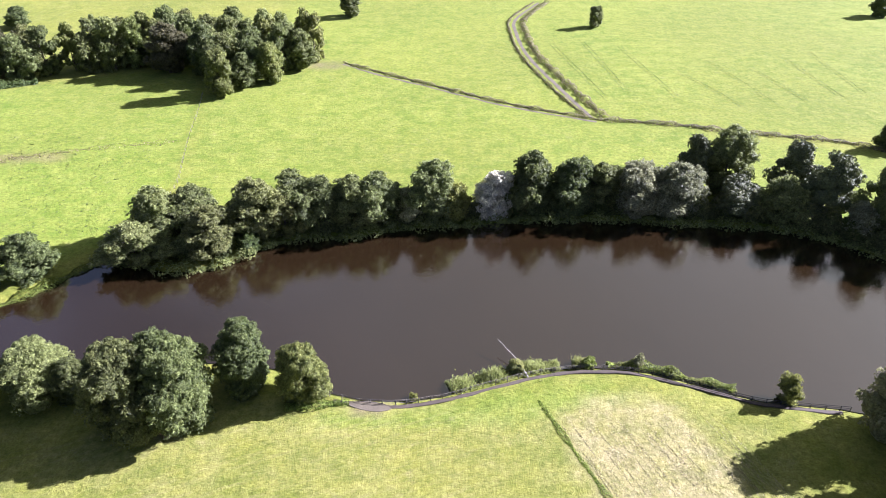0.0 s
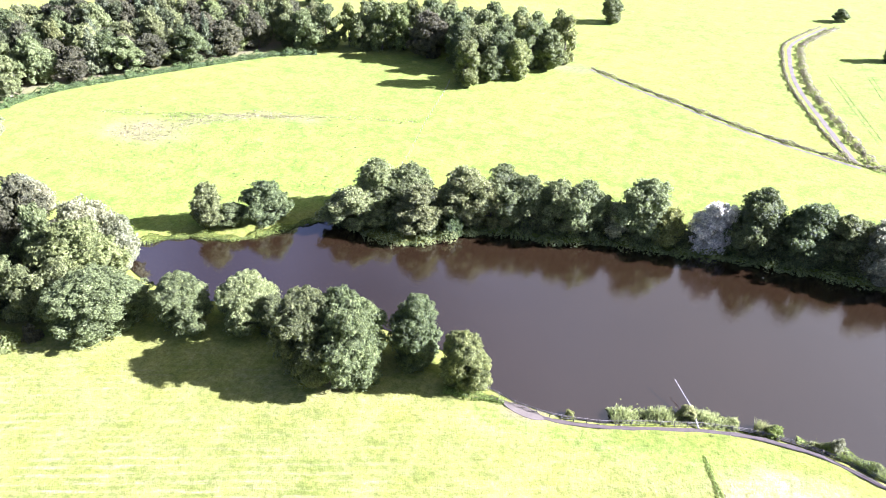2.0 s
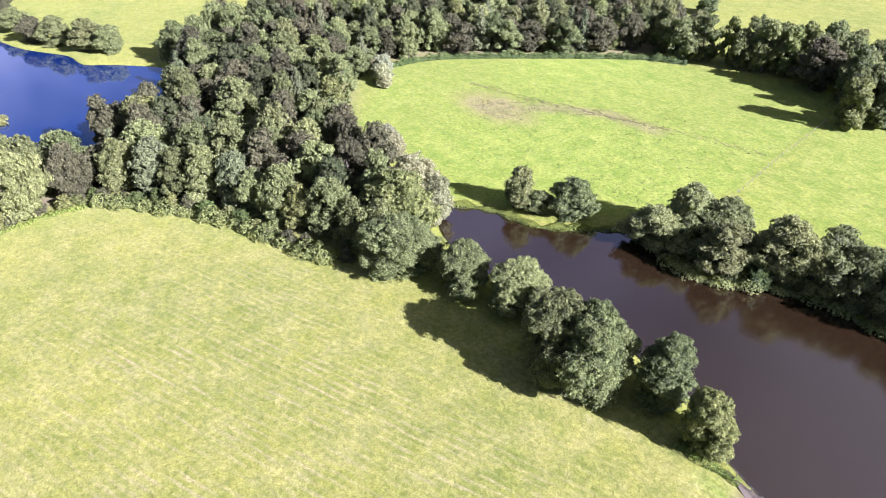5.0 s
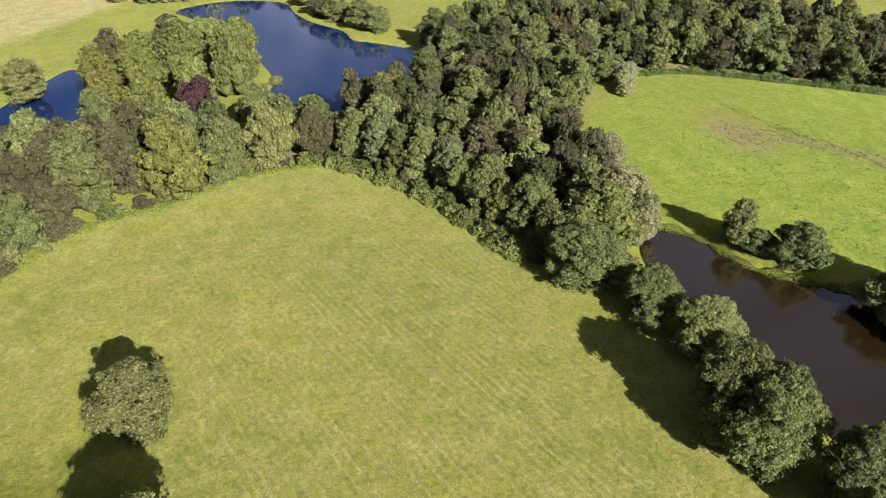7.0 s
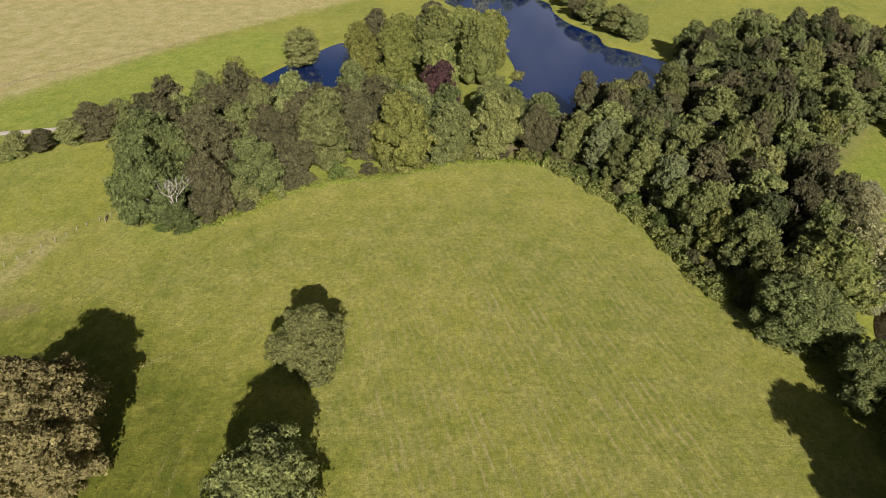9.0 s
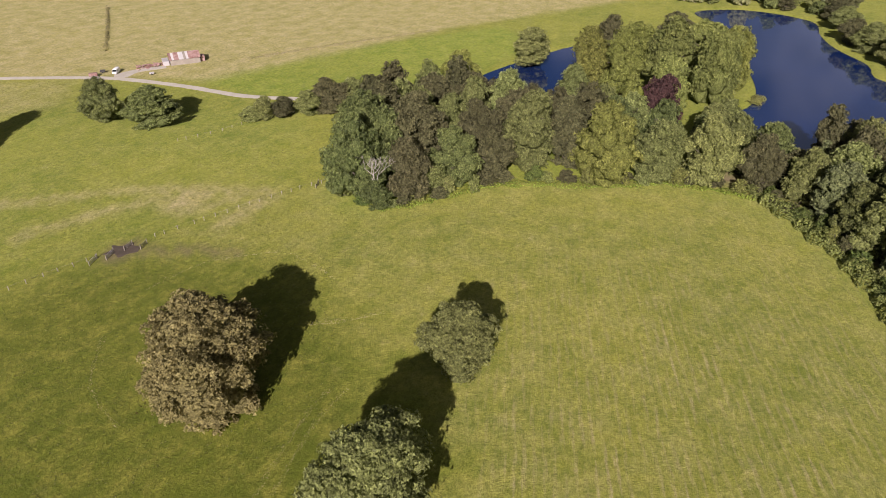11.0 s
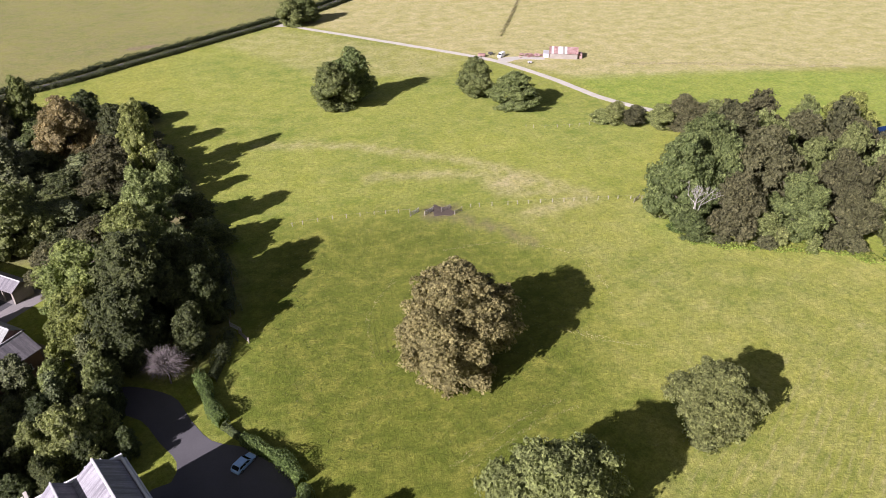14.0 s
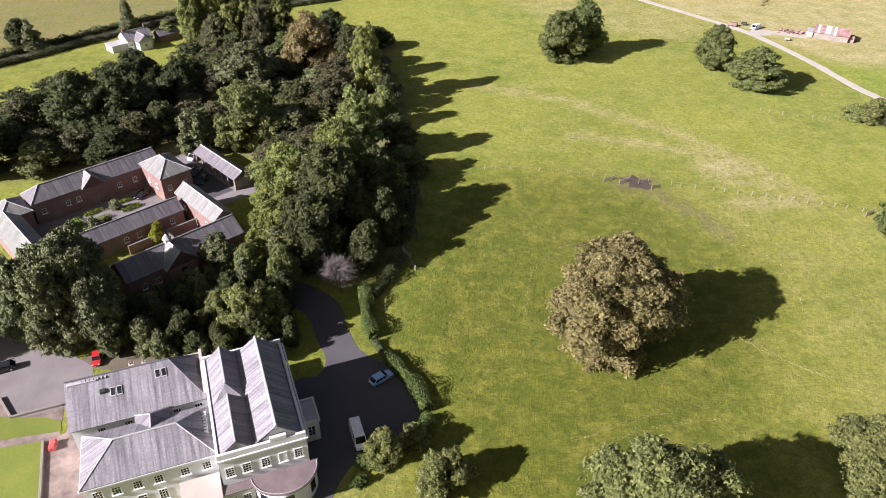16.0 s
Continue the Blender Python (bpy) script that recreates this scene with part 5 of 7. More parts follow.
# ---- flat surfaces: lane, track, drive, yard ----
def slab(name, outline, material, label, category, top=0.05, step=2.0, smooth=True):
    line = smooth_line(outline, step, True) if smooth else outline
    bm = bmesh.new()
    face = bm.faces.new([bm.verts.new((p[0], p[1], top)) for p in line])
    if face.normal.z < 0 or sum((line[i - 1][0] * line[i][1] - line[i][0] * line[i - 1][1]) for i in range(len(line))) < 0:
        bmesh.ops.reverse_faces(bm, faces=[face])
    low = bmesh.ops.extrude_face_region(bm, geom=[face])
    for v in low["geom"]:
        if isinstance(v, bmesh.types.BMVert):
            v.co.z = top
    for v in face.verts:
        v.co.z = -0.05
    me = bpy.data.meshes.new(name)
    bmesh.ops.recalc_face_normals(bm, faces=bm.faces)
    bm.to_mesh(me)
    bm.free()
    me.materials.append(material)
    return tagged(new(name, me), label, category, kind="structure")


def ribbon(name, points, width, material, label, category, top=0.05, step=4.0, wobble=0.0, seed=0):
    line = smooth_line(points, step)
    d = np.gradient(line, axis=0)
    d /= np.linalg.norm(d, axis=1)[:, None]
    side = np.stack([-d[:, 1], d[:, 0]], 1)
    rng = np.random.default_rng(seed)
    verts, faces = [], []
    for i, p in enumerate(line):
        w0, w1 = width * (0.5 + rng.uniform(-wobble, wobble)), width * (0.5 + rng.uniform(-wobble, wobble))
        for o, z in ((w0 + 0.15, -0.06), (w0, top), (-w1, top), (-w1 - 0.15, -0.06)):
            verts.append((p[0] + side[i][0] * o, p[1] + side[i][1] * o, z))
        if i:
            a = (i - 1) * 4
            for k in range(3):
                faces.append((a + k, a + k + 4, a + k + 5, a + k + 1))
    me = mesh_from(name, verts, faces, [material])
    if sum(p.normal.z for p in me.polygons) < 0:
        me.flip_normals()
    return tagged(new(name, me), label, category, kind="structure")


ribbon("road", ROAD_LINE, 5.0, ASPHALT, "narrow asphalt lane between dark hedges", "road", 0.06)
ribbon("road", [(-101, -349), (-114, -326), (-127, -305), (-146, -273), (-164, -242), (-172, -224), (-178, -195), (-181, -164), (-190, -140)], 3.4, TRACK, "pale stony farm track across pasture", "track", 0.05, 4, 0.06, 3)
slab("road", [(-172, -226), (-174, -231), (-184, -229), (-194, -222), (-192, -219), (-182, -225), (-176, -224)], TRACK, "pale gravel patch beside the farm track", "track", 0.06)
slab("road", [(-96, -345), (-108, -352), (-112, -336), (-103, -338)], TRACK, "pale gravel mouth of the farm track", "track", 0.07)
ribbon("path", [(55, 240), (48, 270), (39, 315), (37, 353), (39, 381), (56, 420)], 1.6, EARTH, "worn farm track beside a hedge", "track", 0.04, 4, 0.12, 4)
ribbon("path", [(-45, 302), (-26, 286), (-9, 274.6), (24, 251.6), (56, 236)], 1.2, EARTH, "narrow worn ditch along the field edge", "track", 0.03, 3, 0.3, 5)
ribbon("path", [(-21, 95.0), (-14, 94.0), (-8, 93.6), (0, 95.2), (8, 98.0), (16, 100.8), (24, 103.0), (31, 103.6), (38, 103.2), (46, 100.6), (54, 97.6), (62, 94.6), (76, 92.4)], 0.65, MUD, "earth path along the lakeside fence", "path", 0.04, 2, 0.18, 6)
slab("beach", [(-18.4, 94.4), (-15.6, 92.8), (-12, 92.2), (-9.6, 93.0), (-11, 94.2), (-15, 95.0)], EARTH, "small bare patch of reddish earth by the water", "ground", 0.05, 1.0)
slab("mud_patch", [(-82.6, -108.4), (-80.6, -107.0), (-79.0, -108.2), (-76.4, -109.0), (-77.2, -111.2), (-75.4, -113.6), (-78.2, -113.6), (-79.6, -115.2), (-80.8, -112.6), (-83.4, -111.8), (-82.2, -110.2)], MUD, "dark trodden mud between the field gates", "mud", 0.05, 0.7)
slab("driveway", [(8, -15), (3.6, -23), (4.4, -30), (8.6, -47.4), (3.6, -49), (2, -53), (3.9, -59), (6, -66), (11, -72), (8, -77), (0, -70), (-2, -62), (-4.3, -55), (-9.2, -50.6), (-12.4, -46),
                  (-14, -42), (-13.8, -36.8), (-11.3, -32.4), (-4, -30.4), (-0.4, -26), (2, -19), (4, -12), (9, -8), (13, -9)], ASPHALT, "dark asphalt forecourt beside the hall", "driveway", 0.04)
slab("yard", [(66, -73), (56, -70), (48, -59), (44, -55.8), (42.4, -48), (46, -46.6), (54, -45), (58, -50.5), (70, -52), (86, -58), (92, -72), (80, -80)], GRAVEL, "open gravel yard beside the hall", "yard", 0.04)
# dark slab whose colour paints the shade lying behind the hall
slab("path", [(47, -57.5), (41, -61), (31, -58.5), (20, -54), (19, -49.5), (30, -52.5), (42, -55)], EARTH, "dark strip behind the hall, its shade put into the colour", "path", 0.03)
slab("garden_path", [(62, -52), (46.6, -48), (45.6, -44), (43, -30), (41, -14), (52, -12), (64, -30)], PAVING, "stained garden path between small lawns", "path", 0.03, 2, False)
slab("terrace", [(46.4, -46.9), (44.6, -43.9), (44.0, -40.8), (46.2, -39.4), (43.2, -28), (41.5, -16), (34, -14), (36, -24), (40.4, -43), (42, -47)], PAVING, "worn stone terrace beside the hall", "terrace", 0.06, 2, False)
slab("lawn", [(62, -47), (56.2, -45.5), (48.1, -44.3), (45.6, -43.3), (44.9, -41.2), (54, -40.3), (61, -39.6)], LAWN, "small garden lawn beside the terrace", "lawn", 0.07, 2, False)
slab("lawn", [(60, -37.6), (53.5, -38.7), (47.3, -39.4), (44.2, -28.4), (42.6, -18), (48, -14), (60, -26)], LAWN, "small garden lawn beside the terrace", "lawn", 0.07, 2, False)
for pts in ([(47.0, -39.2), (43.9, -28.4), (42.4, -18)], [(57.6, -49.7), (54, -44.9), (46.6, -46.9)]):
    wall = thing("garden_wall", "low stone garden wall beside a lawn", "wall", None, "low garden walls")
    for a, b in zip(pts[:-1], pts[1:]):
        bm = bmesh.new()
        length = math.hypot(b[0] - a[0], b[1] - a[1])
        box(bm, 0, length, -0.18, 0.18, 0, 0.55, 0.03, pose(a[0], a[1], 0, 0, 0, math.degrees(math.atan2(b[1] - a[1], b[0] - a[0]))))
        part("wall", bm, TIMBER, wall)


# ---- house parts ----
def quad_roof(corners_low, corners_high, thick=0.18):
    """A roof slope between an eaves line and a ridge line, with its thickness."""
    bm = bmesh.new()
    pts = [Vector(p) for p in (*corners_low, *corners_high)]
    top = [bm.verts.new(p + Vector((0, 0, thick))) for p in pts]
    low = [bm.verts.new(p) for p in pts]
    n = len(pts)
    bm.faces.new(top)
    bm.faces.new(low[::-1])
    for i in range(n):
        bm.faces.new((low[i], low[(i + 1) % n], top[(i + 1) % n], top[i]))
    bmesh.ops.recalc_face_normals(bm, faces=bm.faces)
    # along the eaves and up the slope
    across = (pts[1] - pts[0]).normalized()
    up = (pts[2] - pts[0]) - across * (pts[2] - pts[0]).dot(across)
    up.normalize()
    layer = bm.loops.layers.uv.new("slope")
    for face in bm.faces:
        for corner in face.loops:
            d = corner.vert.co - pts[0]
            corner[layer].uv = (d.dot(across) + pts[0].x * 0.37 + pts[0].y * 0.23, d.dot(up))
    return bm


def ridge_rod(points, r=0.14):
    bm = bmesh.new()
    for a, b in zip(points[:-1], points[1:]):
        tube(bm, a, b, r, r, 6)
    return bm


def wall_ring(x0, x1, y0, y1, z0, z1, thick=0.35):
    """Four outer walls with their thickness."""
    bm = bmesh.new()
    box(bm, x0, x1, y0, y0 + thick, z0, z1)
    box(bm, x0, x1, y1 - thick, y1, z0, z1)
    box(bm, x0, x0 + thick, y0 + thick, y1 - thick, z0, z1)
    box(bm, x1 - thick, x1, y0 + thick, y1 - thick, z0, z1)
    return bm


def window(house, x, y, z, face, w=1.15, h=1.9, bars=(2, 3), blind=False, material=None):
    """A sash window on a wall that faces +y, -y, +x or -x: frame and bars standing proud, dark panes set in."""
    turn = {"+y": 0, "-x": 90, "-y": 180, "+x": -90}[face]
    m = pose(x, y, z, 0, 0, turn)
    t = 0.09
    bm = bmesh.new()
    rings = [[bm.verts.new((sx * a, d, sz * b)) for sx, sz in ((-1, -1), (1, -1), (1, 1), (-1, 1))] for a, b, d in ((w / 2, h / 2, -0.06), (w / 2, h / 2, 0.06), (w / 2 - t, h / 2 - t, 0.06), (w / 2 - t, h / 2 - t, -0.06))]
    for u, v in zip(rings, rings[1:] + rings[:1]):
        for k in range(4):
            bm.faces.new((u[k], u[(k + 1) % 4], v[(k + 1) % 4], v[k]))
    bmesh.ops.recalc_face_normals(bm, faces=bm.faces)
    frame_ob = part("window", bm, material or WHITE_PAINT, house)
    if not blind:
        for count, upright in ((bars[0], True), (bars[1], False)):
            for k in range(1, count + 1):
                bm = bmesh.new()
                if upright:
                    xx = -w / 2 + w * k / (count + 1)
                    box(bm, xx - 0.03, xx + 0.03, -0.02, 0.045, -h / 2 + t, h / 2 - t)
                else:
                    zz = -h / 2 + h * k / (count + 1)
                    box(bm, -w / 2 + t, w / 2 - t, -0.018, 0.043, zz - 0.03, zz + 0.03)
                part("glazing_bar", bm, material or WHITE_PAINT, frame_ob)
    frame_ob.matrix_basis = m
    bm = bmesh.new()
    box(bm, -w / 2 + t, w / 2 - t, -0.012, 0.012, -h / 2 + t, h / 2 - t)
    part("pane", bm, RENDER if blind else GLASS, frame_ob)
    bm = bmesh.new()
    box(bm, -w / 2 - 0.12, w / 2 + 0.12, -0.02, 0.18, -h / 2 - 0.14, -h / 2 - 0.005, 0.015)
    part("sill", bm, material or WHITE_PAINT, frame_ob)


def chimney(house, x, y, z0, z1, w=1.0, d=0.7, material=None, pots=2):
    bm = bmesh.new()
    box(bm, x - w / 2, x + w / 2, y - d / 2, y + d / 2, z0, z1)
    box(bm, x - w / 2 - 0.08, x + w / 2 + 0.08, y - d / 2 - 0.08, y + d / 2 + 0.08, z1, z1 + 0.16)
    stack = part("chimney", bm, material or RENDER, house)
    for k in range(pots):
        bm = bmesh.new()
        px = x + (k - (pots - 1) / 2) * w * 0.45
        tube(bm, (px, y, z1 + 0.16), (px, y, z1 + 0.75), 0.14, 0.11, 8)
        part("chimney_pot", bm, BRICK, stack)


def hipped_roof(house, x0, x1, y0, y1, z, rise, along="x", hip=(1.0, 1.0), mats=None, over=0.35, caps=None, at=0.5):
    """Four slopes; hip: how far each ridge end stands in (0: gable), as a share of half the width."""
    m = mats or SLATE
    x0, x1, y0, y1 = x0 - over, x1 + over, y0 - over, y1 + over
    if along == "x":
        yc, half = y0 + (y1 - y0) * at, (y1 - y0) / 2
        a, b = Vector((x0 + half * hip[0], yc, z + rise)), Vector((x1 - half * hip[1], yc, z + rise))
        p = [Vector((x0, y0, z)), Vector((x1, y0, z)), Vector((x1, y1, z)), Vector((x0, y1, z))]
    else:
        xc, half = x0 + (x1 - x0) * at, (x1 - x0) / 2
        a, b = Vector((xc, y0 + half * hip[0], z + rise)), Vector((xc, y1 - half * hip[1], z + rise))
        p = [Vector((x1, y0, z)), Vector((x1, y1, z)), Vector((x0, y1, z)), Vector((x0, y0, z))]
    part("roof", quad_roof((p[0], p[1]), (b, a)), m, house)
    part("roof", quad_roof((p[2], p[3]), (a, b)), m, house)
    ends = ((p[3], p[0], a, hip[0]), (p[1], p[2], b, hip[1]))
    for u, v, w, share in ends:
        part("roof" if share else "gable", quad_roof((u, v), (w,), 0.16 if share else 0.05), m if share else house_wall(house), house)
    up = Vector((0, 0, 0.2))
    part("ridge", ridge_rod([a + up, b + up]), caps or LEAD, house)
    for u, v, w, share in ends:
        if share:
            for c in (u, v):
                part("ridge", ridge_rod([c + up, w + up], 0.1), caps or LEAD, house)
    return a, b


WALL_OF = {}


def house_wall(house):
    return WALL_OF.get(house.name, RENDER)


# ---- the hall ----
def build_hall():
    hall = thing("hall", "white rendered country hall with grey slate roofs and sash windows", "house", pose(12.4, -36, 0, 0, 0, 14))
    WALL_OF[hall.name] = RENDER
    # main block with two ridges behind a parapet
    part("wall", wall_ring(-6.3, 6.3, -10.5, 10.5, 0, 10.0, 0.4), RENDER, hall)
    bm = bmesh.new()
    for x0, x1, y0, y1, z1 in ((-6.36, 6.36, 10.12, 10.56, 11.0), (-6.36, 6.36, -10.56, -10.12, 11.0), (-6.36, -5.96, -10.1, 10.1, 10.6), (5.96, 6.36, -10.1, 10.1, 10.6)):
        box(bm, x0, x1, y0, y1, 10.0, z1, 0.04)
    box(bm, -3.6, -1.2, 10.08, 10.6, 11.0, 11.7, 0.05)
    box(bm, -3.6, -1.2, -10.6, -10.08, 11.0, 11.9, 0.05)
    part("parapet", bm, RENDER, hall)
    bm = bmesh.new()
    box(bm, -6.55, 6.55, 10.5, 10.75, 9.6, 9.95, 0.05)
    box(bm, -6.75, -6.5, -10.5, 10.5, 9.6, 9.95, 0.05)
    part("cornice", bm, RENDER, hall)
    for low, high in ((((-5.9, -10, 10.1), (-5.9, 10, 10.1)), ((-2.4, 9.9, 13.0), (-2.4, -9.9, 13.0))), (((1.0, 10, 10.5), (1.0, -10, 10.5)), ((-2.4, -9.9, 13.0), (-2.4, 9.9, 13.0)))):
        part("roof", quad_roof(low, high), SLATE, hall)
    part("ridge", ridge_rod([(-2.4, -9.9, 13.2), (-2.4, 9.9, 13.2)], 0.2), LEAD, hall)
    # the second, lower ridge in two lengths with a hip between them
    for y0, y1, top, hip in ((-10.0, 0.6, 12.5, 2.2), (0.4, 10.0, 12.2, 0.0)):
        # slope turned from the sun coloured darker, painting its shade
        part("roof", quad_roof(((1.0, y1, 10.5), (1.0, y0, 10.5)), ((3.4, y0, top), (3.4, y1 - hip, top))), DARK_AND_SHADED_SLATE, hall)
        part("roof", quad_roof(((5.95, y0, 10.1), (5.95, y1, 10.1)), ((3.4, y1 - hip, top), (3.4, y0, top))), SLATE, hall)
        if hip:
            part("roof", quad_roof(((5.95, y1, 10.1), (1.0, y1, 10.5)), ((3.4, y1 - hip, top),)), SLATE, hall)
        part("ridge", ridge_rod([(3.4, y0, top + 0.2), (3.4, y1 - hip, top + 0.2)], 0.16), LEAD, hall)
    for y in (-10.02, 9.92):
        part("gable", quad_roof(((-5.9, y, 10.0), (1.0, y, 10.0)), ((-2.4, y, 13.0),), 0.1), RENDER, hall)
        part("gable", quad_roof(((1.0, y, 10.0), (5.95, y, 10.0)), ((3.4, y, 12.4 if y < 0 else 12.1),), 0.1), RENDER, hall)
    bm = bmesh.new()
    box(bm, 0.4, 1.6, -9.9, 9.9, 10.35, 10.62)
    part("gutter", bm, BROWN_LEAD, hall)
    for x, blind in ((5.0, False), (2.6, False), (-0.1, False), (-2.6, True), (-4.9, False)):
        window(hall, x, 10.53, 7.0, "+y", 1.25, 2.0, (2, 3), blind)
    for y in (-7.5, -3.5, 5.5, 8.5):
        window(hall, -6.33, y, 7.0, "-x", 1.15, 1.9)
        window(hall, -6.33, y, 2.6, "-x", 1.15, 2.1)
    # bowed bay with a lead roof, and the low strip beside it
    bm = bmesh.new()
    arc = [(-2.4 + 4.7 * math.cos(a), 10.6 + 4.2 * math.sin(a)) for a in np.linspace(0, math.pi, 19)]
    def drum(bm, ring, z0, z1):
        low, top = [bm.verts.new((*p, z0)) for p in ring], [bm.verts.new((*p, z1)) for p in ring]
        bm.faces.new(top)
        bm.faces.new(low[::-1])
        for i in range(len(ring)):
            j = (i + 1) % len(ring)
            bm.faces.new((low[i], low[j], top[j], top[i]))
        bmesh.ops.recalc_face_normals(bm, faces=bm.faces)
    drum(bm, arc, 0, 4.3)
    bay = part("bay", bm, RENDER, hall)
    bm = bmesh.new()
    drum(bm, [(-2.4 + 5.1 * math.cos(a), 10.6 + 4.6 * math.sin(a)) for a in np.linspace(0, math.pi, 19)], 4.3, 4.55)
    part("bay_roof", bm, BROWN_LEAD, bay, "brown stained lead roof")
    bm = bmesh.new()
    for a0, a1 in zip(np.linspace(0.05, math.pi - 0.05, 16)[:-1], np.linspace(0.05, math.pi - 0.05, 16)[1:]):
        tube(bm, (-2.4 + 4.9 * math.cos(a0), 10.6 + 4.4 * math.sin(a0), 4.62), (-2.4 + 4.9 * math.cos(a1), 10.6 + 4.4 * math.sin(a1), 4.62), 0.05, 0.05, 5)
    part("bay_edge", bm, LEAD, bay)
    for a in (0.7, 1.57, 2.45):
        bm = bmesh.new()
        box(bm, -0.6, 0.6, -0.05, 0.08, -1.1, 1.1)
        pane = part("window", bm, GLASS, bay)
        pane.matrix_basis = pose(-2.4 + 4.7 * math.cos(a), 10.6 + 4.2 * math.sin(a), 2.3, 0, 0, math.degrees(a) - 90)
    bm = bmesh.new()
    box(bm, 2.2, 6.6, 10.55, 12.0, 0, 4.1)
    part("lean_to", bm, RENDER, hall)
    bm = bmesh.new()
    box(bm, 2.1, 6.75, 10.5, 12.2, 4.1, 4.35, 0.04)
    part("lean_to_roof", bm, BROWN_LEAD, hall)
    for x in (3.4, 5.4):
        window(hall, x, 12.03, 2.2, "+y", 1.2, 2.0)
    # porch on the drive side
    bm = bmesh.new()
    box(bm, -9.3, -6.3, -1.3, 3.4, 0, 4.3)
    porch = part("porch", bm, RENDER, hall)
    bm = bmesh.new()
    box(bm, -9.5, -6.4, -1.5, 3.6, 4.3, 4.6, 0.05)
    for x0, x1, y0, y1 in ((-9.5, -9.25, -1.5, 3.6), (-9.25, -6.4, 3.35, 3.6), (-9.25, -6.4, -1.5, -1.25)):
        box(bm, x0, x1, y0, y1, 4.6, 4.95)
    part("porch_parapet", bm, RENDER, porch)
    bm = bmesh.new()
    box(bm, -9.2, -6.5, -1.2, 3.3, 4.61, 4.68)
    part("porch_roof", bm, LEAD, porch)
    window(hall, -8.0, 3.43, 2.5, "+y", 1.2, 2.2, (1, 2))
    # long back wing
    part("wall", wall_ring(6.4, 26.0, -13.0, -3.2, 0, 9.0, 0.4), RENDER, hall)
    hipped_roof(hall, 6.6, 26.0, -13.0, -3.2, 9.0, 3.4, "x", (0.95, 0.0), SLATE, 0.3, DARK_AND_SHADED_SLATE, 0.3)
    bm = bmesh.new()
    box(bm, 6.3, 6.8, -13.4, -3.0, 8.6, 10.3, 0.04)
    box(bm, 6.9, 26.4, -13.45, -13.15, 9.0, 9.6, 0.04)
    part("parapet", bm, CREAM, hall)
    for x in (8.0, 11.2, 14.2, 18.2, 22.0):
        window(hall, x, -3.17, 7.6, "+y", 1.2, 1.5, (2, 1))
    for x in (8.0, 11.2):
        window(hall, x, -3.17, 4.6, "+y", 1.2, 1.9)
    for x, y, z in ((19.2, -7.2, 11.2), (12.6, -8.3, 11.7)):
        bm = bmesh.new()
        for k in (-0.45, 0.45):
            box(bm, k - 0.4, k + 0.4, -0.75, 0.75, 0.0, 0.12, 0.02)
        light = part("skylight", bm, LEAD, hall)
        light.matrix_basis = pose(x, y, z, -25, 0, 0)
        bm = bmesh.new()
        for k in (-0.45, 0.45):
            box(bm, k - 0.3, k + 0.3, -0.6, 0.6, 0.12, 0.14)
        part("pane", bm, GLASS, light)
    bm = bmesh.new()
    box(bm, 20.6, 21.5, -7.9, -7.2, 10.8, 11.7, 0.05)
    part("roof_vent", bm, IRON, hall)
    bm = bmesh.new()
    box(bm, 21.8, 26.0, -9.9, -9.3, 11.9, 12.5, 0.05)
    for k in range(7):
        box(bm, 20.4 + k * 0.55, 20.6 + k * 0.55, -9.8, -9.4, 12.1, 12.5)
    part("roof_plant", bm, LEAD, hall)
    chimney(hall, 17.0, -12.6, 9, 11.0, 0.7, 0.6, CREAM)
    chimney(hall, 15.2, -12.6, 9, 10.8, 0.5, 0.5, CREAM, 1)
    # front wing with a hipped roof and a cross hip behind
    part("wall", wall_ring(6.6, 24.0, -1.2, 8.0, 0, 9.0, 0.4), RENDER, hall)
    a, b = hipped_roof(hall, 6.6, 24.0, -1.2, 8.0, 9.0, 3.0, "x", (0.95, 1.0), SLATE, 0.4, LEAD, 0.5)
    # darker slate over the whole cross hip
    hipped_roof(hall, 12.0, 17.0, -3.0, 3.2, 9.0, 2.4, "y", (1.1, 0.0), DARK_AND_SHADED_SLATE, 0.1, LEAD)
    bm = bmesh.new()
    box(bm, 6.0, 24.6, 8.0, 8.45, 8.7, 9.0, 0.04)
    box(bm, 24.0, 24.5, -1.4, 8.2, 8.7, 9.0, 0.04)
    part("cornice", bm, RENDER, hall)
    for x in (8.0, 11.0, 14.6, 17.4, 20.2, 22.6):
        window(hall, x, 8.03, 6.9, "+y", 1.25, 1.6, (2, 2))
        window(hall, x, 8.03, 3.4, "+y", 1.25, 2.2, (2, 3))
    bm = bmesh.new()
    for k in range(7):
        box(bm, 6.95, 7.5, 0.6 + k * 0.62, 0.85 + k * 0.62, 9.6, 10.1)
    part("louvre", bm, WHITE_PAINT, hall)
    # low porch between the wings
    bm = bmesh.new()
    box(bm, 6.8, 12.0, 8.4, 14.5, 0, 3.8)
    part("garden_room", bm, CREAM, hall)
    part("roof", quad_roof(((6.6, 14.8, 3.8), (12.2, 14.8, 3.8)), ((12.2, 8.4, 5.0), (6.6, 8.4, 5.0))), CREAM, hall)


build_hall()


# ---- the stable yard ----
YARD = pose(50, -103, 0, 0, 0, 38)


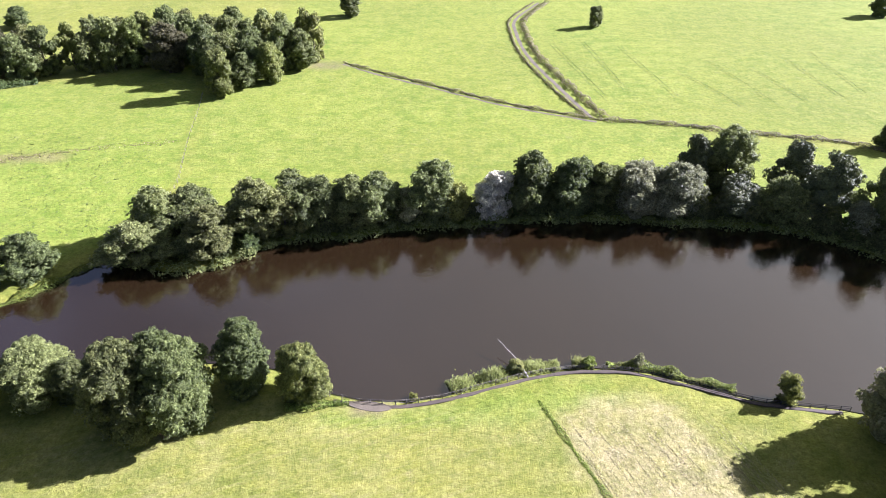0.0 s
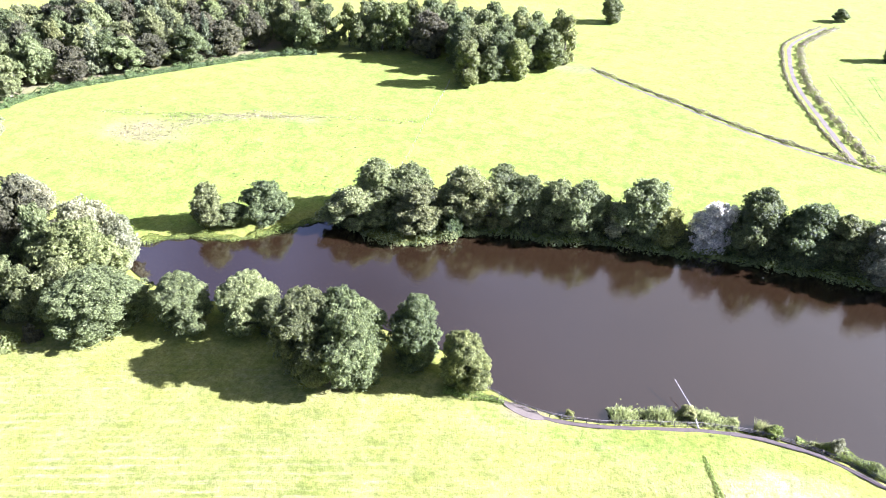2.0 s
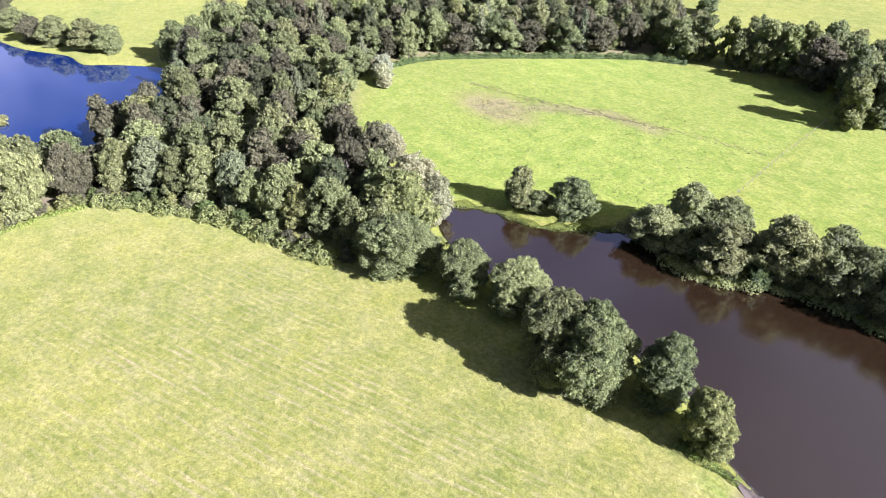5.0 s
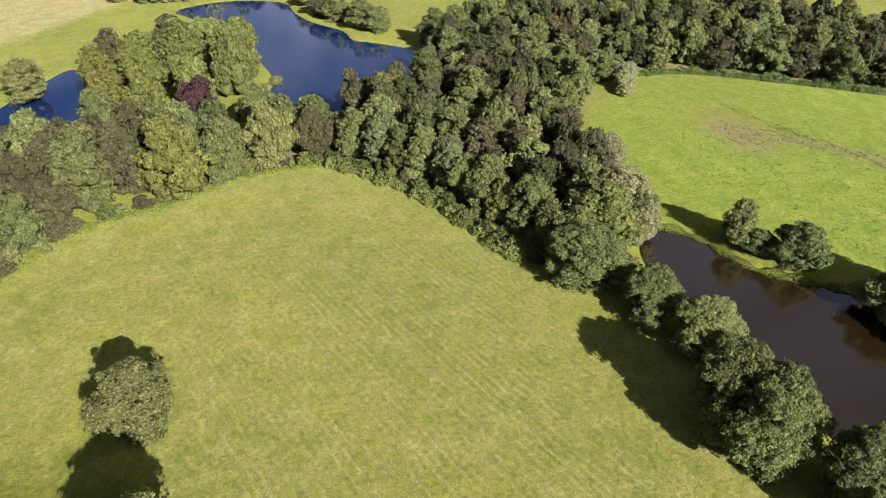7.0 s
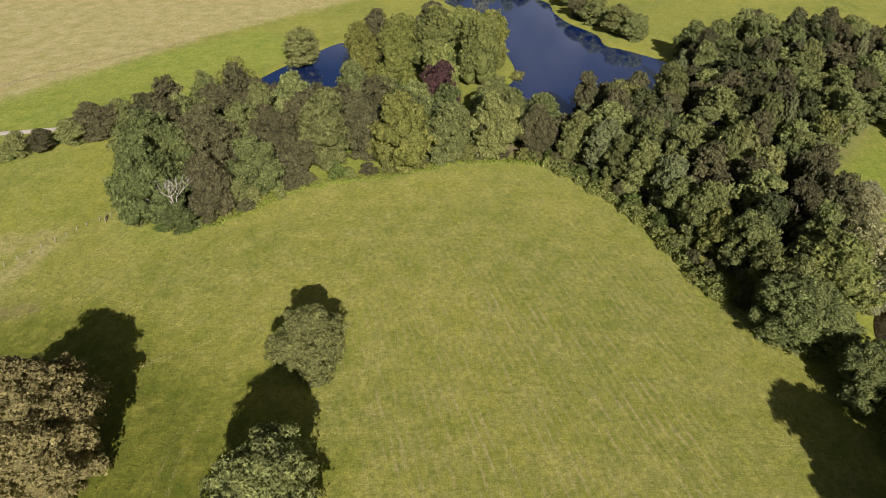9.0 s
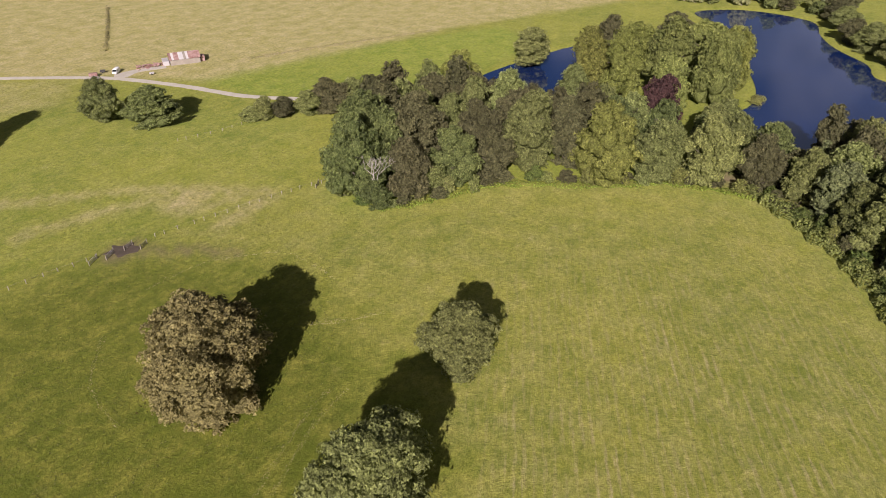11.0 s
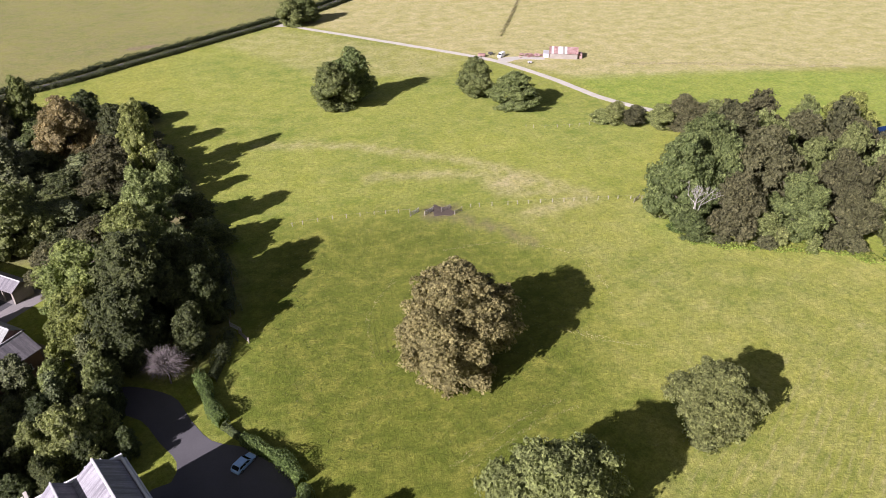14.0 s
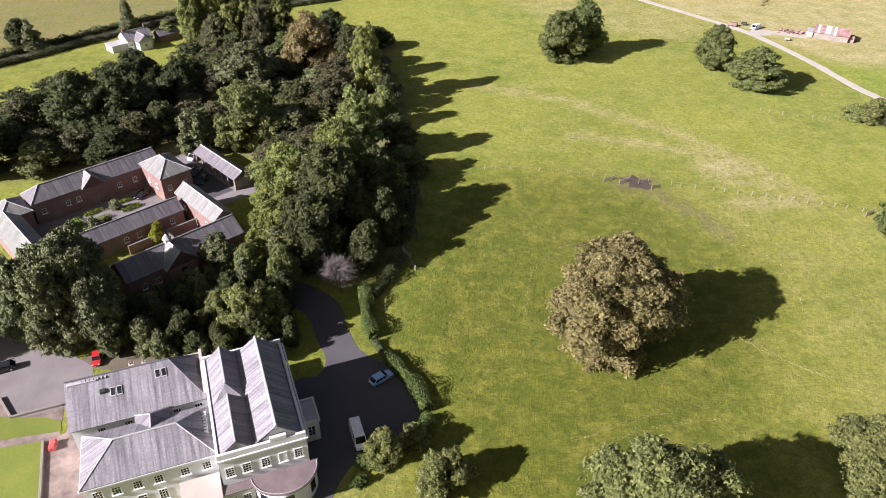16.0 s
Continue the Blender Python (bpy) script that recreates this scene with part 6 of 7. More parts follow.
def yard_range(x0, x1, y0, y1, eaves, rise, along, hip, roof, label, doors=(), windows=(), gable_wall=BRICK, name="stable_range"):
    house = thing(name, label, "outbuilding", YARD, "stable yard buildings")
    WALL_OF[house.name] = gable_wall
    part("wall", wall_ring(x0, x1, y0, y1, 0, eaves, 0.35), BRICK, house)
    hipped_roof(house, x0, x1, y0, y1, eaves, rise, along, hip, roof, 0.3, LEAD)
    for x, y, face in windows:
        window(house, x, y, eaves * 0.55, face, 1.0, 1.3, (1, 1))
    for x, y, face in doors:
        bm = bmesh.new()
        box(bm, -0.7, 0.7, -0.05, 0.06, 0, 2.3)
        part("door", bm, TIMBER, house).matrix_basis = pose(x, y, 0.02, 0, 0, {"+y": 0, "-x": 90, "-y": 180, "+x": -90}[face])
    return house


north = yard_range(-17, 14, -20.5, -14, 5.4, 2.6, "x", (0.0, 1.0), DARK_AND_SHADED_SLATE, "long red-brick stable range with a slate roof", [(0, -13.97, "+y"), (9, -13.97, "+y")], [(x, -13.97, "+y") for x in (-14, -10, -6, 4, 6.5, 12)])
part("gable", quad_roof(((-2.6, -13.2, 5.4), (2.6, -13.2, 5.4)), ((0, -13.2, 8.0),), 0.1), BRICK, north)
part("roof", quad_roof(((-2.9, -13.0, 5.3), (-2.9, -17.0, 5.3)), ((0, -17.2, 8.1), (0, -13.0, 8.1))), PALE_AND_SUNLIT_SLATE, north)
part("roof", quad_roof(((2.9, -17.0, 5.3), (2.9, -13.0, 5.3)), ((0, -13.0, 8.1), (0, -17.2, 8.1))), PALE_AND_SUNLIT_SLATE, north)
yard_range(14.6, 21.5, -21, -13, 4.6, 2.4, "y", (1.0, 1.0), PALE_AND_SUNLIT_SLATE, "low brick outhouse with a pale slate roof", [(18, -12.97, "+y")])
yard_range(-20, -12.2, -14, -3, 6.4, 2.6, "y", (1.0, 1.0), PALE_AND_SUNLIT_SLATE, "square two-storey brick lodge with a hipped roof", [(-16, -2.97, "+y")], [(-18, -2.97, "+y"), (-14, -2.97, "+y"), (-12.17, -6, "+x"), (-12.17, -10, "+x")])
yard_range(-11, 12.5, 3.6, 9.2, 3.8, 2.2, "x", (0.0, 0.0), DARK_AND_SHADED_SLATE, "long low brick range with a dark slate roof", [(-4, 9.23, "+y"), (6, 9.23, "+y")], [(x, 9.23, "+y") for x in (-8, 0, 3, 10)])
yard_range(-17.6, -12.6, 3.4, 21, 5.2, 2.0, "y", (0.0, 0.0), PALE_AND_SUNLIT_SLATE, "brick coach house with a pale slate roof", [(-12.57, 12, "+x")], [(-12.57, 7, "+x"), (-12.57, 17, "+x")])
south = yard_range(-15, 11, 21.4, 29, 5.2, 2.8, "x", (0.0, 0.0), DARK_AND_SHADED_SLATE, "brick stable range with a central gable and cupola", [(0, 30.73, "+y")], [(x, 29.03, "+y") for x in (-12, -8, 5, 8)])
bm = bmesh.new()
box(bm, -3.2, 3.2, 28.5, 30.7, 0, 5.2)
part("bay", bm, BRICK, south)
part("gable", quad_roof(((-3.4, 30.6, 5.2), (3.4, 30.6, 5.2)), ((0, 30.6, 8.4),), 0.1), BRICK, south)
# one slope dark and one pale, painting the shaded and sunlit sides
part("roof", quad_roof(((-3.7, 31.0, 5.1), (-3.7, 25.0, 5.1)), ((0, 25.0, 8.5), (0, 31.0, 8.5))), DARK_AND_SHADED_SLATE, south)
part("roof", quad_roof(((3.7, 25.0, 5.1), (3.7, 31.0, 5.1)), ((0, 31.0, 8.5), (0, 25.0, 8.5))), PALE_AND_SUNLIT_SLATE, south)
bm = bmesh.new()
tube(bm, (0, 25.2, 7.8), (0, 25.2, 9.0), 0.8, 0.8, 8)
tube(bm, (0, 25.2, 9.0), (0, 25.2, 10.1), 1.0, 0.08, 8)
part("cupola", bm, LEAD, south)
bm = bmesh.new()
tube(bm, (0, 30.7, 3.9), (0, 30.82, 3.9), 0.65, 0.65, 14)
part("round_window", bm, GLASS, south)
yard_range(17.4, 23.2, -12, 12, 4.6, 2.6, "y", (0.0, 0.0), MOSSY_SLATE, "brick barn range with a mossy pale roof", [(17.37, 2, "-x")])
# open cart shed on posts
shed = thing("cart_shed", "open timber cart shed with a slate roof", "outbuilding", YARD, "stable yard buildings")
WALL_OF[shed.name] = TIMBER
for y in np.linspace(-15.5, 3.6, 7):
    bm = bmesh.new()
    box(bm, -28.0, -27.7, float(y) - 0.15, float(y) + 0.15, 0, 3.2)
    part("post", bm, TIMBER, shed)
bm = bmesh.new()
box(bm, -32.4, -32.1, -16, 4, 0, 3.2)
box(bm, -32.1, -27.7, 3.75, 4.0, 0, 3.2)
part("wall", bm, TIMBER, shed)
hipped_roof(shed, -32.3, -27.8, -16, 4, 3.2, 1.5, "y", (0.0, 0.0), DARK_AND_SHADED_SLATE, 0.4, LEAD)
# yard walls, gravel court and planting beds
def local_slab(name, x0, x1, y0, y1, material, label, category, top=0.05):
    pts = [YARD @ Vector((x, y, 0)) for x, y in ((x0, y0), (x1, y0), (x1, y1), (x0, y1))]
    return slab(name, [(p.x, p.y) for p in pts], material, label, category, top, 2, False)


local_slab("courtyard", -34, -20.2, -24, 8, GRAVEL, "worn gravel apron round the cart shed", "courtyard", 0.03)
local_slab("courtyard", -20, 22, -27, -20.9, GRAVEL, "gravel back lane behind the stable range", "courtyard", 0.03)
local_slab("courtyard", -20, -12, -2.8, 30, EARTH, "shaded earth strip beside the coach house", "courtyard", 0.03)
local_slab("courtyard", -12, 17.2, -13.8, 3.4, GRAVEL, "pale gravel stable courtyard", "courtyard")
local_slab("courtyard", -27.4, -20.3, -18, 3.2, ASPHALT, "paved passage between the stable buildings", "courtyard")
local_slab("courtyard", -12.3, -5, 9.5, 21.2, PAVING, "small paved court behind brick walls", "courtyard")
local_slab("lawn", -4.6, 10, 13, 18, LAWN, "narrow strip of lawn between stable ranges", "lawn")
for x0, x1, y0, y1 in ((-12.3, 4, 12.0, 12.35), (-5.0, -4.7, 12.5, 21.2)):
    w = thing("garden_wall", "red-brick garden wall in the stable yard", "wall", YARD, "garden walls")
    bm = bmesh.new()
    box(bm, x0, x1, y0, y1, 0, 2.2)
    part("wall", bm, BRICK, w)
    bm = bmesh.new()
    box(bm, x0 - 0.06, x1 + 0.06, y0 - 0.06, y1 + 0.06, 2.2, 2.32)
    part("coping", bm, PALE_AND_SUNLIT_SLATE, w)
for x0, y0, x1, y1 in ((-7, -10.5, -2.5, -10.5), (0.5, -10.5, 5, -10.5), (-7, -6.2, -2.5, -6.2), (0.5, -6.2, 5, -6.2), (-7, -2, -2.5, -2), (0.5, -2, 5, -2), (7.2, -10, 7.2, -6), (7.2, -5, 7.2, -1.6)):
    a, b = YARD @ Vector((x0, y0, 0)), YARD @ Vector((x1, y1, 0))
    hedge([(a.x, a.y), ((a.x + b.x) / 2, (a.y + b.y) / 2), (b.x, b.y)], 1.9, 0.9, "bank", "low clipped box hedge in the courtyard", 60, 0.16, int(x0 * 3 + y0 + 40), 0.15, True, "box_hedge", "hedge", "", "courtyard beds")
for x, y, r in ((-2, -8.4, 1.5), (5.2, -4.2, 1.7), (9, -7.2, 1.3), (1.8, -4.2, 0.9)):
    p = YARD @ Vector((x, y, 0))
    plant(p.x, p.y, r * 1.8, r, "silver" if r > 1 else "olive", "bush", "mid", "", "courtyard shrubs", "shrub")
p = YARD @ Vector((-3.0, 11.6, 0))
plant(p.x, p.y, 5.2, 2.3, "yellow", "bush", "mid", "", "", "shrub")
for x, y, h, r in ((30, -17, 3, 2.5), (31, 6, 4, 3), (29, 14, 4, 3), (27, 22, 5, 3), (20, 24, 4, 3), (24, 30, 4, 3)):
    p = YARD @ Vector((x, y, 0))
    plant(p.x, p.y, h, r, "bank", "bush", "mid", "", "garden bushes", "bush")


# ---- vehicles ----
def loft(stations, ring):
    """A closed skin through rounded sections: x, half-width, bottom, top."""
    bm = bmesh.new()
    loops = []
    for x, w, z0, z1 in stations:
        loops.append([bm.verts.new((x, w * a, z0 + (z1 - z0) * b)) for a, b in ring])
    n = len(ring)
    for u, v in zip(loops[:-1], loops[1:]):
        for i in range(n):
            bm.faces.new((u[i], u[(i + 1) % n], v[(i + 1) % n], v[i]))
    bm.faces.new(loops[0][::-1])
    bm.faces.new(loops[-1])
    bmesh.ops.recalc_face_normals(bm, faces=bm.faces)
    return bm


ROUND = [(-0.92, 0.0), (-1, 0.15), (-1, 0.7), (-0.93, 0.93), (-0.7, 1.0), (0.7, 1.0), (0.93, 0.93), (1, 0.7), (1, 0.15), (0.92, 0.0)]


def pane_sheet(points, thick=0.02):
    """A thin closed sheet through four corners."""
    bm = bmesh.new()
    bm.faces.new([bm.verts.new(p) for p in points])
    bmesh.ops.solidify(bm, geom=bm.faces[:], thickness=thick)
    bmesh.ops.recalc_face_normals(bm, faces=bm.faces)
    return bm


def vehicle(m, paint, label, long=4.4, wide=1.8, high=1.5, van=False, category="car"):
    car = thing("van" if van else "car", label, category, m, "parked vehicles")
    l, w = long / 2, wide / 2
    waist = high * (0.60 if not van else 0.52)
    part("body", loft([(-l, w * 0.86, 0.35, waist * 0.92), (-l * 0.96, w * 0.97, 0.24, waist), (-l * 0.3, w, 0.22, waist * 1.02), (l * 0.45, w, 0.22, waist * 0.98), (l * 0.9, w * 0.95, 0.24, waist * (0.8 if not van else 0.92)), (l, w * 0.8, 0.36, waist * 0.70)], ROUND), paint, car)
    # the painted upper body, with the glass set on it
    back, front, top_b, top_f = (-l * 0.97, l * 0.78, -l * 0.94, l * 0.46) if van else (-l * 0.92, l * 0.50, -l * 0.66, l * 0.12)
    low_w, top_w, z0, z1 = w * 0.95, w * 0.82, waist * 0.97, high - 0.05
    bm = bmesh.new()
    ring = [bm.verts.new((x, s * low_w, z0)) for x, s in ((back, -1), (front, -1), (front, 1), (back, 1))]
    upper = [bm.verts.new((x, s * top_w, z1)) for x, s in ((top_b, -1), (top_f, -1), (top_f, 1), (top_b, 1))]
    for i in range(4):
        bm.faces.new((ring[i], ring[(i + 1) % 4], upper[(i + 1) % 4], upper[i]))
    bm.faces.new(upper)
    bm.faces.new(ring[::-1])
    bmesh.ops.recalc_face_normals(bm, faces=bm.faces)
    cabin = part("cabin", bm, paint, car)
    part("roof", loft([(top_b - 0.05, w * 0.76, high - 0.09, high - 0.02), (top_b + 0.2, w * 0.82, high - 0.09, high), (top_f - 0.15, w * 0.80, high - 0.09, high), (top_f + 0.04, w * 0.74, high - 0.1, high - 0.03)], ROUND), paint, cabin)

    def on_side(s, u0, u1, a, b):
        pts = []
        for u, v in ((u0, a), (u1, a), (u1, b), (u0, b)):
            x = (back + (front - back) * u) * (1 - v) + (top_b + (top_f - top_b) * u) * v
            pts.append((x, s * (low_w + (top_w - low_w) * v + 0.015), z0 + (z1 - z0) * v))
        return pts

    for s in (-1, 1):
        for u0, u1 in (((0.72, 0.95),) if van else ((0.08, 0.34), (0.38, 0.62), (0.66, 0.93))):
            part("side_window", pane_sheet(on_side(s, u0, u1, 0.12, 0.86)), GLASS, cabin)
    for x0, x1, sign, name in ((front, top_f, 1, "windscreen"), (back, top_b, -1, "rear_window")):
        pts = []
        for s, v in ((-0.9, 0.08), (0.9, 0.08), (0.9, 0.88), (-0.9, 0.88)):
            pts.append((x0 + (x1 - x0) * v + sign * 0.02, s * (low_w + (top_w - low_w) * v), z0 + (z1 - z0) * v + 0.015))
        part(name, pane_sheet(pts), GLASS, cabin)
    for x in (-l * 0.62, l * 0.64):
        for s in (-1, 1):
            bm = bmesh.new()
            tube(bm, (x, s * (w - 0.2), 0.32), (x, s * (w + 0.01), 0.32), 0.32, 0.32, 14)
            wheel = part("wheel", bm, TYRE, car)
            bm = bmesh.new()
            tube(bm, (x, s * (w + 0.005), 0.32), (x, s * (w + 0.025), 0.32), 0.2, 0.18, 10)
            part("rim", bm, CHROME, wheel)
    for s in (-1, 1):
        bm = bmesh.new()
        box(bm, l * 0.93, l * 0.985, s * w * 0.62 - 0.18, s * w * 0.62 + 0.18, waist * 0.62, waist * 0.76, 0.02)
        part("headlight", bm, LAMP_GLASS, car)
        bm = bmesh.new()
        box(bm, -l * 1.0, -l * 0.95, s * w * 0.72 - 0.1, s * w * 0.72 + 0.1, waist * 0.7, waist * 0.92, 0.02)
        part("tail_light", bm, PAINT["red"], car)
    return car


def parked(x, y, heading, z=0.06):
    return pose(x, y, z, 0, 0, heading)


vehicle(parked(-7.9, -46.9, 213), PAINT["blue"], "pale blue estate car on the dark forecourt", 4.5, 1.8, 1.5)
vehicle(parked(-3.5, -34.3, 102), PAINT["white"], "white van parked on the dark forecourt", 5.6, 2.05, 2.2, True, "van")
vehicle(parked(43.6, -57.4, 100), PAINT["red"], "small red car beside the hall", 3.7, 1.65, 1.4)
vehicle(parked(59.6, -56.6, 20), PAINT["black"], "black car in the gravel yard", 4.4, 1.8, 1.5)
for lx, ly, turn, colour, text in ((-9.2, -9.6, 60, "black", "black car parked in the gravel court"), (-24, -6, 80, "black", "black car in the stable passage"), (-24.6, -11, 75, "black", "dark car in the stable passage"), (11.6, 2.0, 8, "white", "white car beside a low stable range"), (-28.6, -19, 70, "white", "white van beside the cart shed")):
    p = YARD @ Vector((lx, ly, 0))
    vehicle(parked(p.x, p.y, turn), PAINT[colour], text, 4.3, 1.8, 1.5 if "van" not in text else 2.1, "van" in text, "van" if "van" in text else "car")
vehicle(parked(-176.4, -232.4, 30, 0.08), PAINT["white"], "white van by the ruined barn", 5.0, 2.0, 2.0, True, "van")


def red_cover(x, y, turn):
    """A garden seat under a red sheet that sags between its corners."""
    seat = thing("garden_seat", "garden seat under a faded red cover", "garden seat", pose(x, y, 0.06, 0, 0, turn))
    part("cover", loft([(-0.95, 0.42, 0.05, 0.72), (-0.85, 0.55, 0.02, 0.95), (0.0, 0.52, 0.02, 0.84), (0.85, 0.55, 0.02, 0.95), (0.95, 0.42, 0.05, 0.72)], ROUND), RED_SHEET, seat, "faded red sheet")
    for sx in (-0.8, 0.8):
        for sy in (-0.4, 0.4):
            bm = bmesh.new()
            box(bm, sx - 0.03, sx + 0.03, sy - 0.03, sy + 0.03, 0.0, 0.1, 0.005)
            part("leg", bm, TYRE, seat)


RED_SHEET = surface("red_sheet", (0.42, 0.07, 0.06), (0.55, 0.13, 0.11), 0.7, 3, 0.8, 0.5, 0.1, 0.01)
red_cover(45.1, -38.0, 100)


# ---- the ruined barn by the track ----
def build_barn():
    m = pose(-202.5, -219, 0, 0, 0, 144)
    barn = thing("barn", "ruined barn with a patched rusty tin roof", "barn", m)
    WALL_OF[barn.name] = TIMBER
    part("wall", wall_ring(-6.4, 6.4, -4, 4, 0, 2.6, 0.3), TIMBER, barn)
    rng = random.Random(8)
    for k in range(13):
        x0 = -6.7 + k * 1.03
        for s in (-1, 1):
            bm = quad_roof(((x0, s * 4.5, 2.5 + rng.uniform(-0.15, 0.1)), (x0 + 1.05, s * 4.5, 2.5 + rng.uniform(-0.15, 0.1))), ((x0 + 1.05, 0, 4.6 + rng.uniform(-0.12, 0.1)), (x0, 0, 4.6 + rng.uniform(-0.12, 0.1))), 0.05)
            part("roof_sheet", bm, rng.choice((RUST, RUST, TIMBER, LEAD)), barn)
    for s in (-1, 1):
        part("gable", quad_roof(((s * 6.3, -4, 2.6), (s * 6.3, 4, 2.6)), ((s * 6.3, 0, 4.5),), 0.1), TIMBER, barn)
    bm = bmesh.new()
    box(bm, -9.4, -6.8, -3, 3.5, 0, 1.9, 0.05)
    part("lean_to", bm, LEAD, barn)
    bm = bmesh.new()
    box(bm, 6.8, 8.6, -2.5, 1, 0, 2.3, 0.05)
    part("lean_to", bm, RUST, barn)
    heap = bmesh.new()
    for k in range(60):
        x, y = rng.uniform(-5.5, 5.5), rng.gauss(0, 1.4)
        z = max(0, 1.3 - abs(y) * 0.6) * rng.random()
        box(heap, -0.7, 0.7, -0.25, 0.25, -0.12, 0.12, 0, pose(x, y, z + 0.1, rng.uniform(-25, 25), rng.uniform(-25, 25), rng.uniform(0, 180)))
    me = bpy.data.meshes.new("rubble_heap")
    heap.to_mesh(me)
    heap.free()
    me.materials.append(RUST)
    ob = tagged(new("rubble_heap", me), "long heap of broken bricks and rusty tin", "rubble", kind="stuff")
    ob.matrix_basis = pose(-190, -227, 0, 0, 0, 144)
    for x, y, w, d, h, mat, text in ((-125.7, -416.8, 7.5, 2.6, 2.6, LEAD, "pale covered farm trailer in the ploughed field"), (-168.5, -237, 3.4, 1.8, 1.6, RUST, "rusty farm trailer by the track"), (-174, -238, 2.2, 1.6, 1.2, IRON, "dark heap of farm machinery"), (-182.5, -217.5, 2.0, 1.6, 0.9, LEAD, "blue-grey tarpaulin bundle by the track")):
        t = thing("trailer" if "trailer" in text else "machinery" if "machinery" in text else "tarpaulin_bundle", text, "farm gear", pose(x, y, 0, 0, 0, 140))
        bm = bmesh.new()
        box(bm, -w / 2, w / 2, -d / 2, d / 2, 0.35, h, 0.12)
        part("body", bm, mat, t)
        for s in (-1, 1):
            bm = bmesh.new()
            tube(bm, (0, s * d * 0.42, 0.35), (0, s * d * 0.52, 0.35), 0.35, 0.35, 10)
            part("wheel", bm, TYRE, t)


build_barn()

# ---- the roadside cottage ----
cottage = thing("cottage", "white roadside cottage with slate roofs and a low wing", "house", pose(76, -232, 0, 0, 0, 40))
WALL_OF[cottage.name] = RENDER
part("wall", wall_ring(-5, 5, -3.5, 3.5, 0, 3.2, 0.3), RENDER, cottage)
hipped_roof(cottage, -5, 5, -3.5, 3.5, 3.2, 2.6, "x", (0.0, 0.0), SLATE, 0.3, LEAD)
part("wall", wall_ring(-2.5, 2.5, 3.6, 7.5, 0, 3.0, 0.3), RENDER, cottage)
hipped_roof(cottage, -2.5, 2.5, 2.0, 7.5, 3.0, 2.2, "y", (0.0, 0.0), DARK_AND_SHADED_SLATE, 0.3, LEAD)
part("wall", wall_ring(5.1, 11, -2.5, 3, 0, 2.4, 0.3), RENDER, cottage)
bm = bmesh.new()
box(bm, 5.0, 11.2, -2.7, 3.2, 2.4, 2.6, 0.04)
part("roof", bm, LEAD, cottage)
chimney(cottage, -4.2, 0, 5.2, 6.9, 0.9, 0.6, BRICK)
chimney(cottage, 4.2, 0, 5.2, 6.9, 0.9, 0.6, BRICK)
window(cottage, 0, 7.53, 1.7, "+y", 1.0, 1.1, (1, 1))
for x in (-4, 3.8):
    window(cottage, x, 3.53, 1.8, "+y", 1.0, 1.1, (1, 1))
barn2 = thing("outhouse", "low dark-roofed outhouse behind the cottage", "outbuilding", pose(66, -238, 0, 0, 0, 40))
WALL_OF[barn2.name] = BRICK
part("wall", wall_ring(-4, 4, -2.5, 2.5, 0, 2.4, 0.3), BRICK, barn2)
hipped_roof(barn2, -4, 4, -2.5, 2.5, 2.4, 1.8, "x", (0.0, 0.0), DARK_AND_SHADED_SLATE, 0.3, LEAD)


# ---- fences, gates and small things ----
def shared_part(name, me, parent, m):
    ob = new(name, me)
    ob.parent = parent
    ob.matrix_basis = m
    return ob


def rod_mesh(name, ra, height, material, sides=5):
    bm = bmesh.new()
    tube(bm, (0, 0, -0.2), (0, 0, height), ra, ra * 0.9, sides)
    me = bpy.data.meshes.new(name)
    bm.to_mesh(me)
    bm.free()
    me.materials.append(material)
    return me


def rail_fence(points, gap, label, post_r=0.07, height=1.15, rails=(0.5, 1.0), rail_r=0.045, material=None, group="fences", lean=3.0):
    fence = thing("fence", label, "fence", None, group)
    line = smooth_line(points, gap)
    post = rod_mesh("post", post_r, height, material or TIMBER)
    unit = rod_mesh("rail", 1.0, 1.0, material or TIMBER, 4)
    dice = random.Random(len(points))
    spots = [Vector((p[0], p[1], max(float(relief(np.array([p[0]]), np.array([p[1]]))[0]), -0.6))) for p in line]
    for p in spots:
        shared_part("post", post, fence, Matrix.Translation(p) @ pose(0, 0, 0, dice.uniform(-lean, lean), dice.uniform(-lean, lean), 0))
    for a, b in zip(spots[:-1], spots[1:]):
        for z in rails:
            u, v = a + Vector((0, 0, z)), b + Vector((0, 0, z + dice.uniform(-0.04, 0.04)))
            q = (v - u).to_track_quat("Z", "Y").to_matrix().to_4x4()
            shared_part("rail", unit, fence, Matrix.Translation(u) @ q @ Matrix.Diagonal((rail_r, rail_r, (v - u).length, 1)))
    return fence


rail_fence([(-22, 96.6), (-16, 94.9), (-9, 94.4), (0, 96.2), (8, 98.9), (13, 100.6), (20, 103.2), (26, 104.6), (33, 104.8), (40, 103.8)], 2.2, "weathered post-and-rail fence along the lake", 0.09, 1.25, (0.45, 0.85, 1.15), 0.05)
rail_fence([(40, 103.8), (46, 101.6), (52, 99.0), (60, 95.8), (68, 94.4), (78, 93.4)], 2.4, "dark post-and-rail fence along the lake", 0.09, 1.3, (0.4, 0.8, 1.2), 0.07, IRON)
rail_fence([(-40, -122), (-51, -120.5), (-62, -117.5), (-73.5, -113.4)], 3.0, "thin stock fence of wooden posts across pasture", 0.09, 1.2, (1.0,), 0.014)
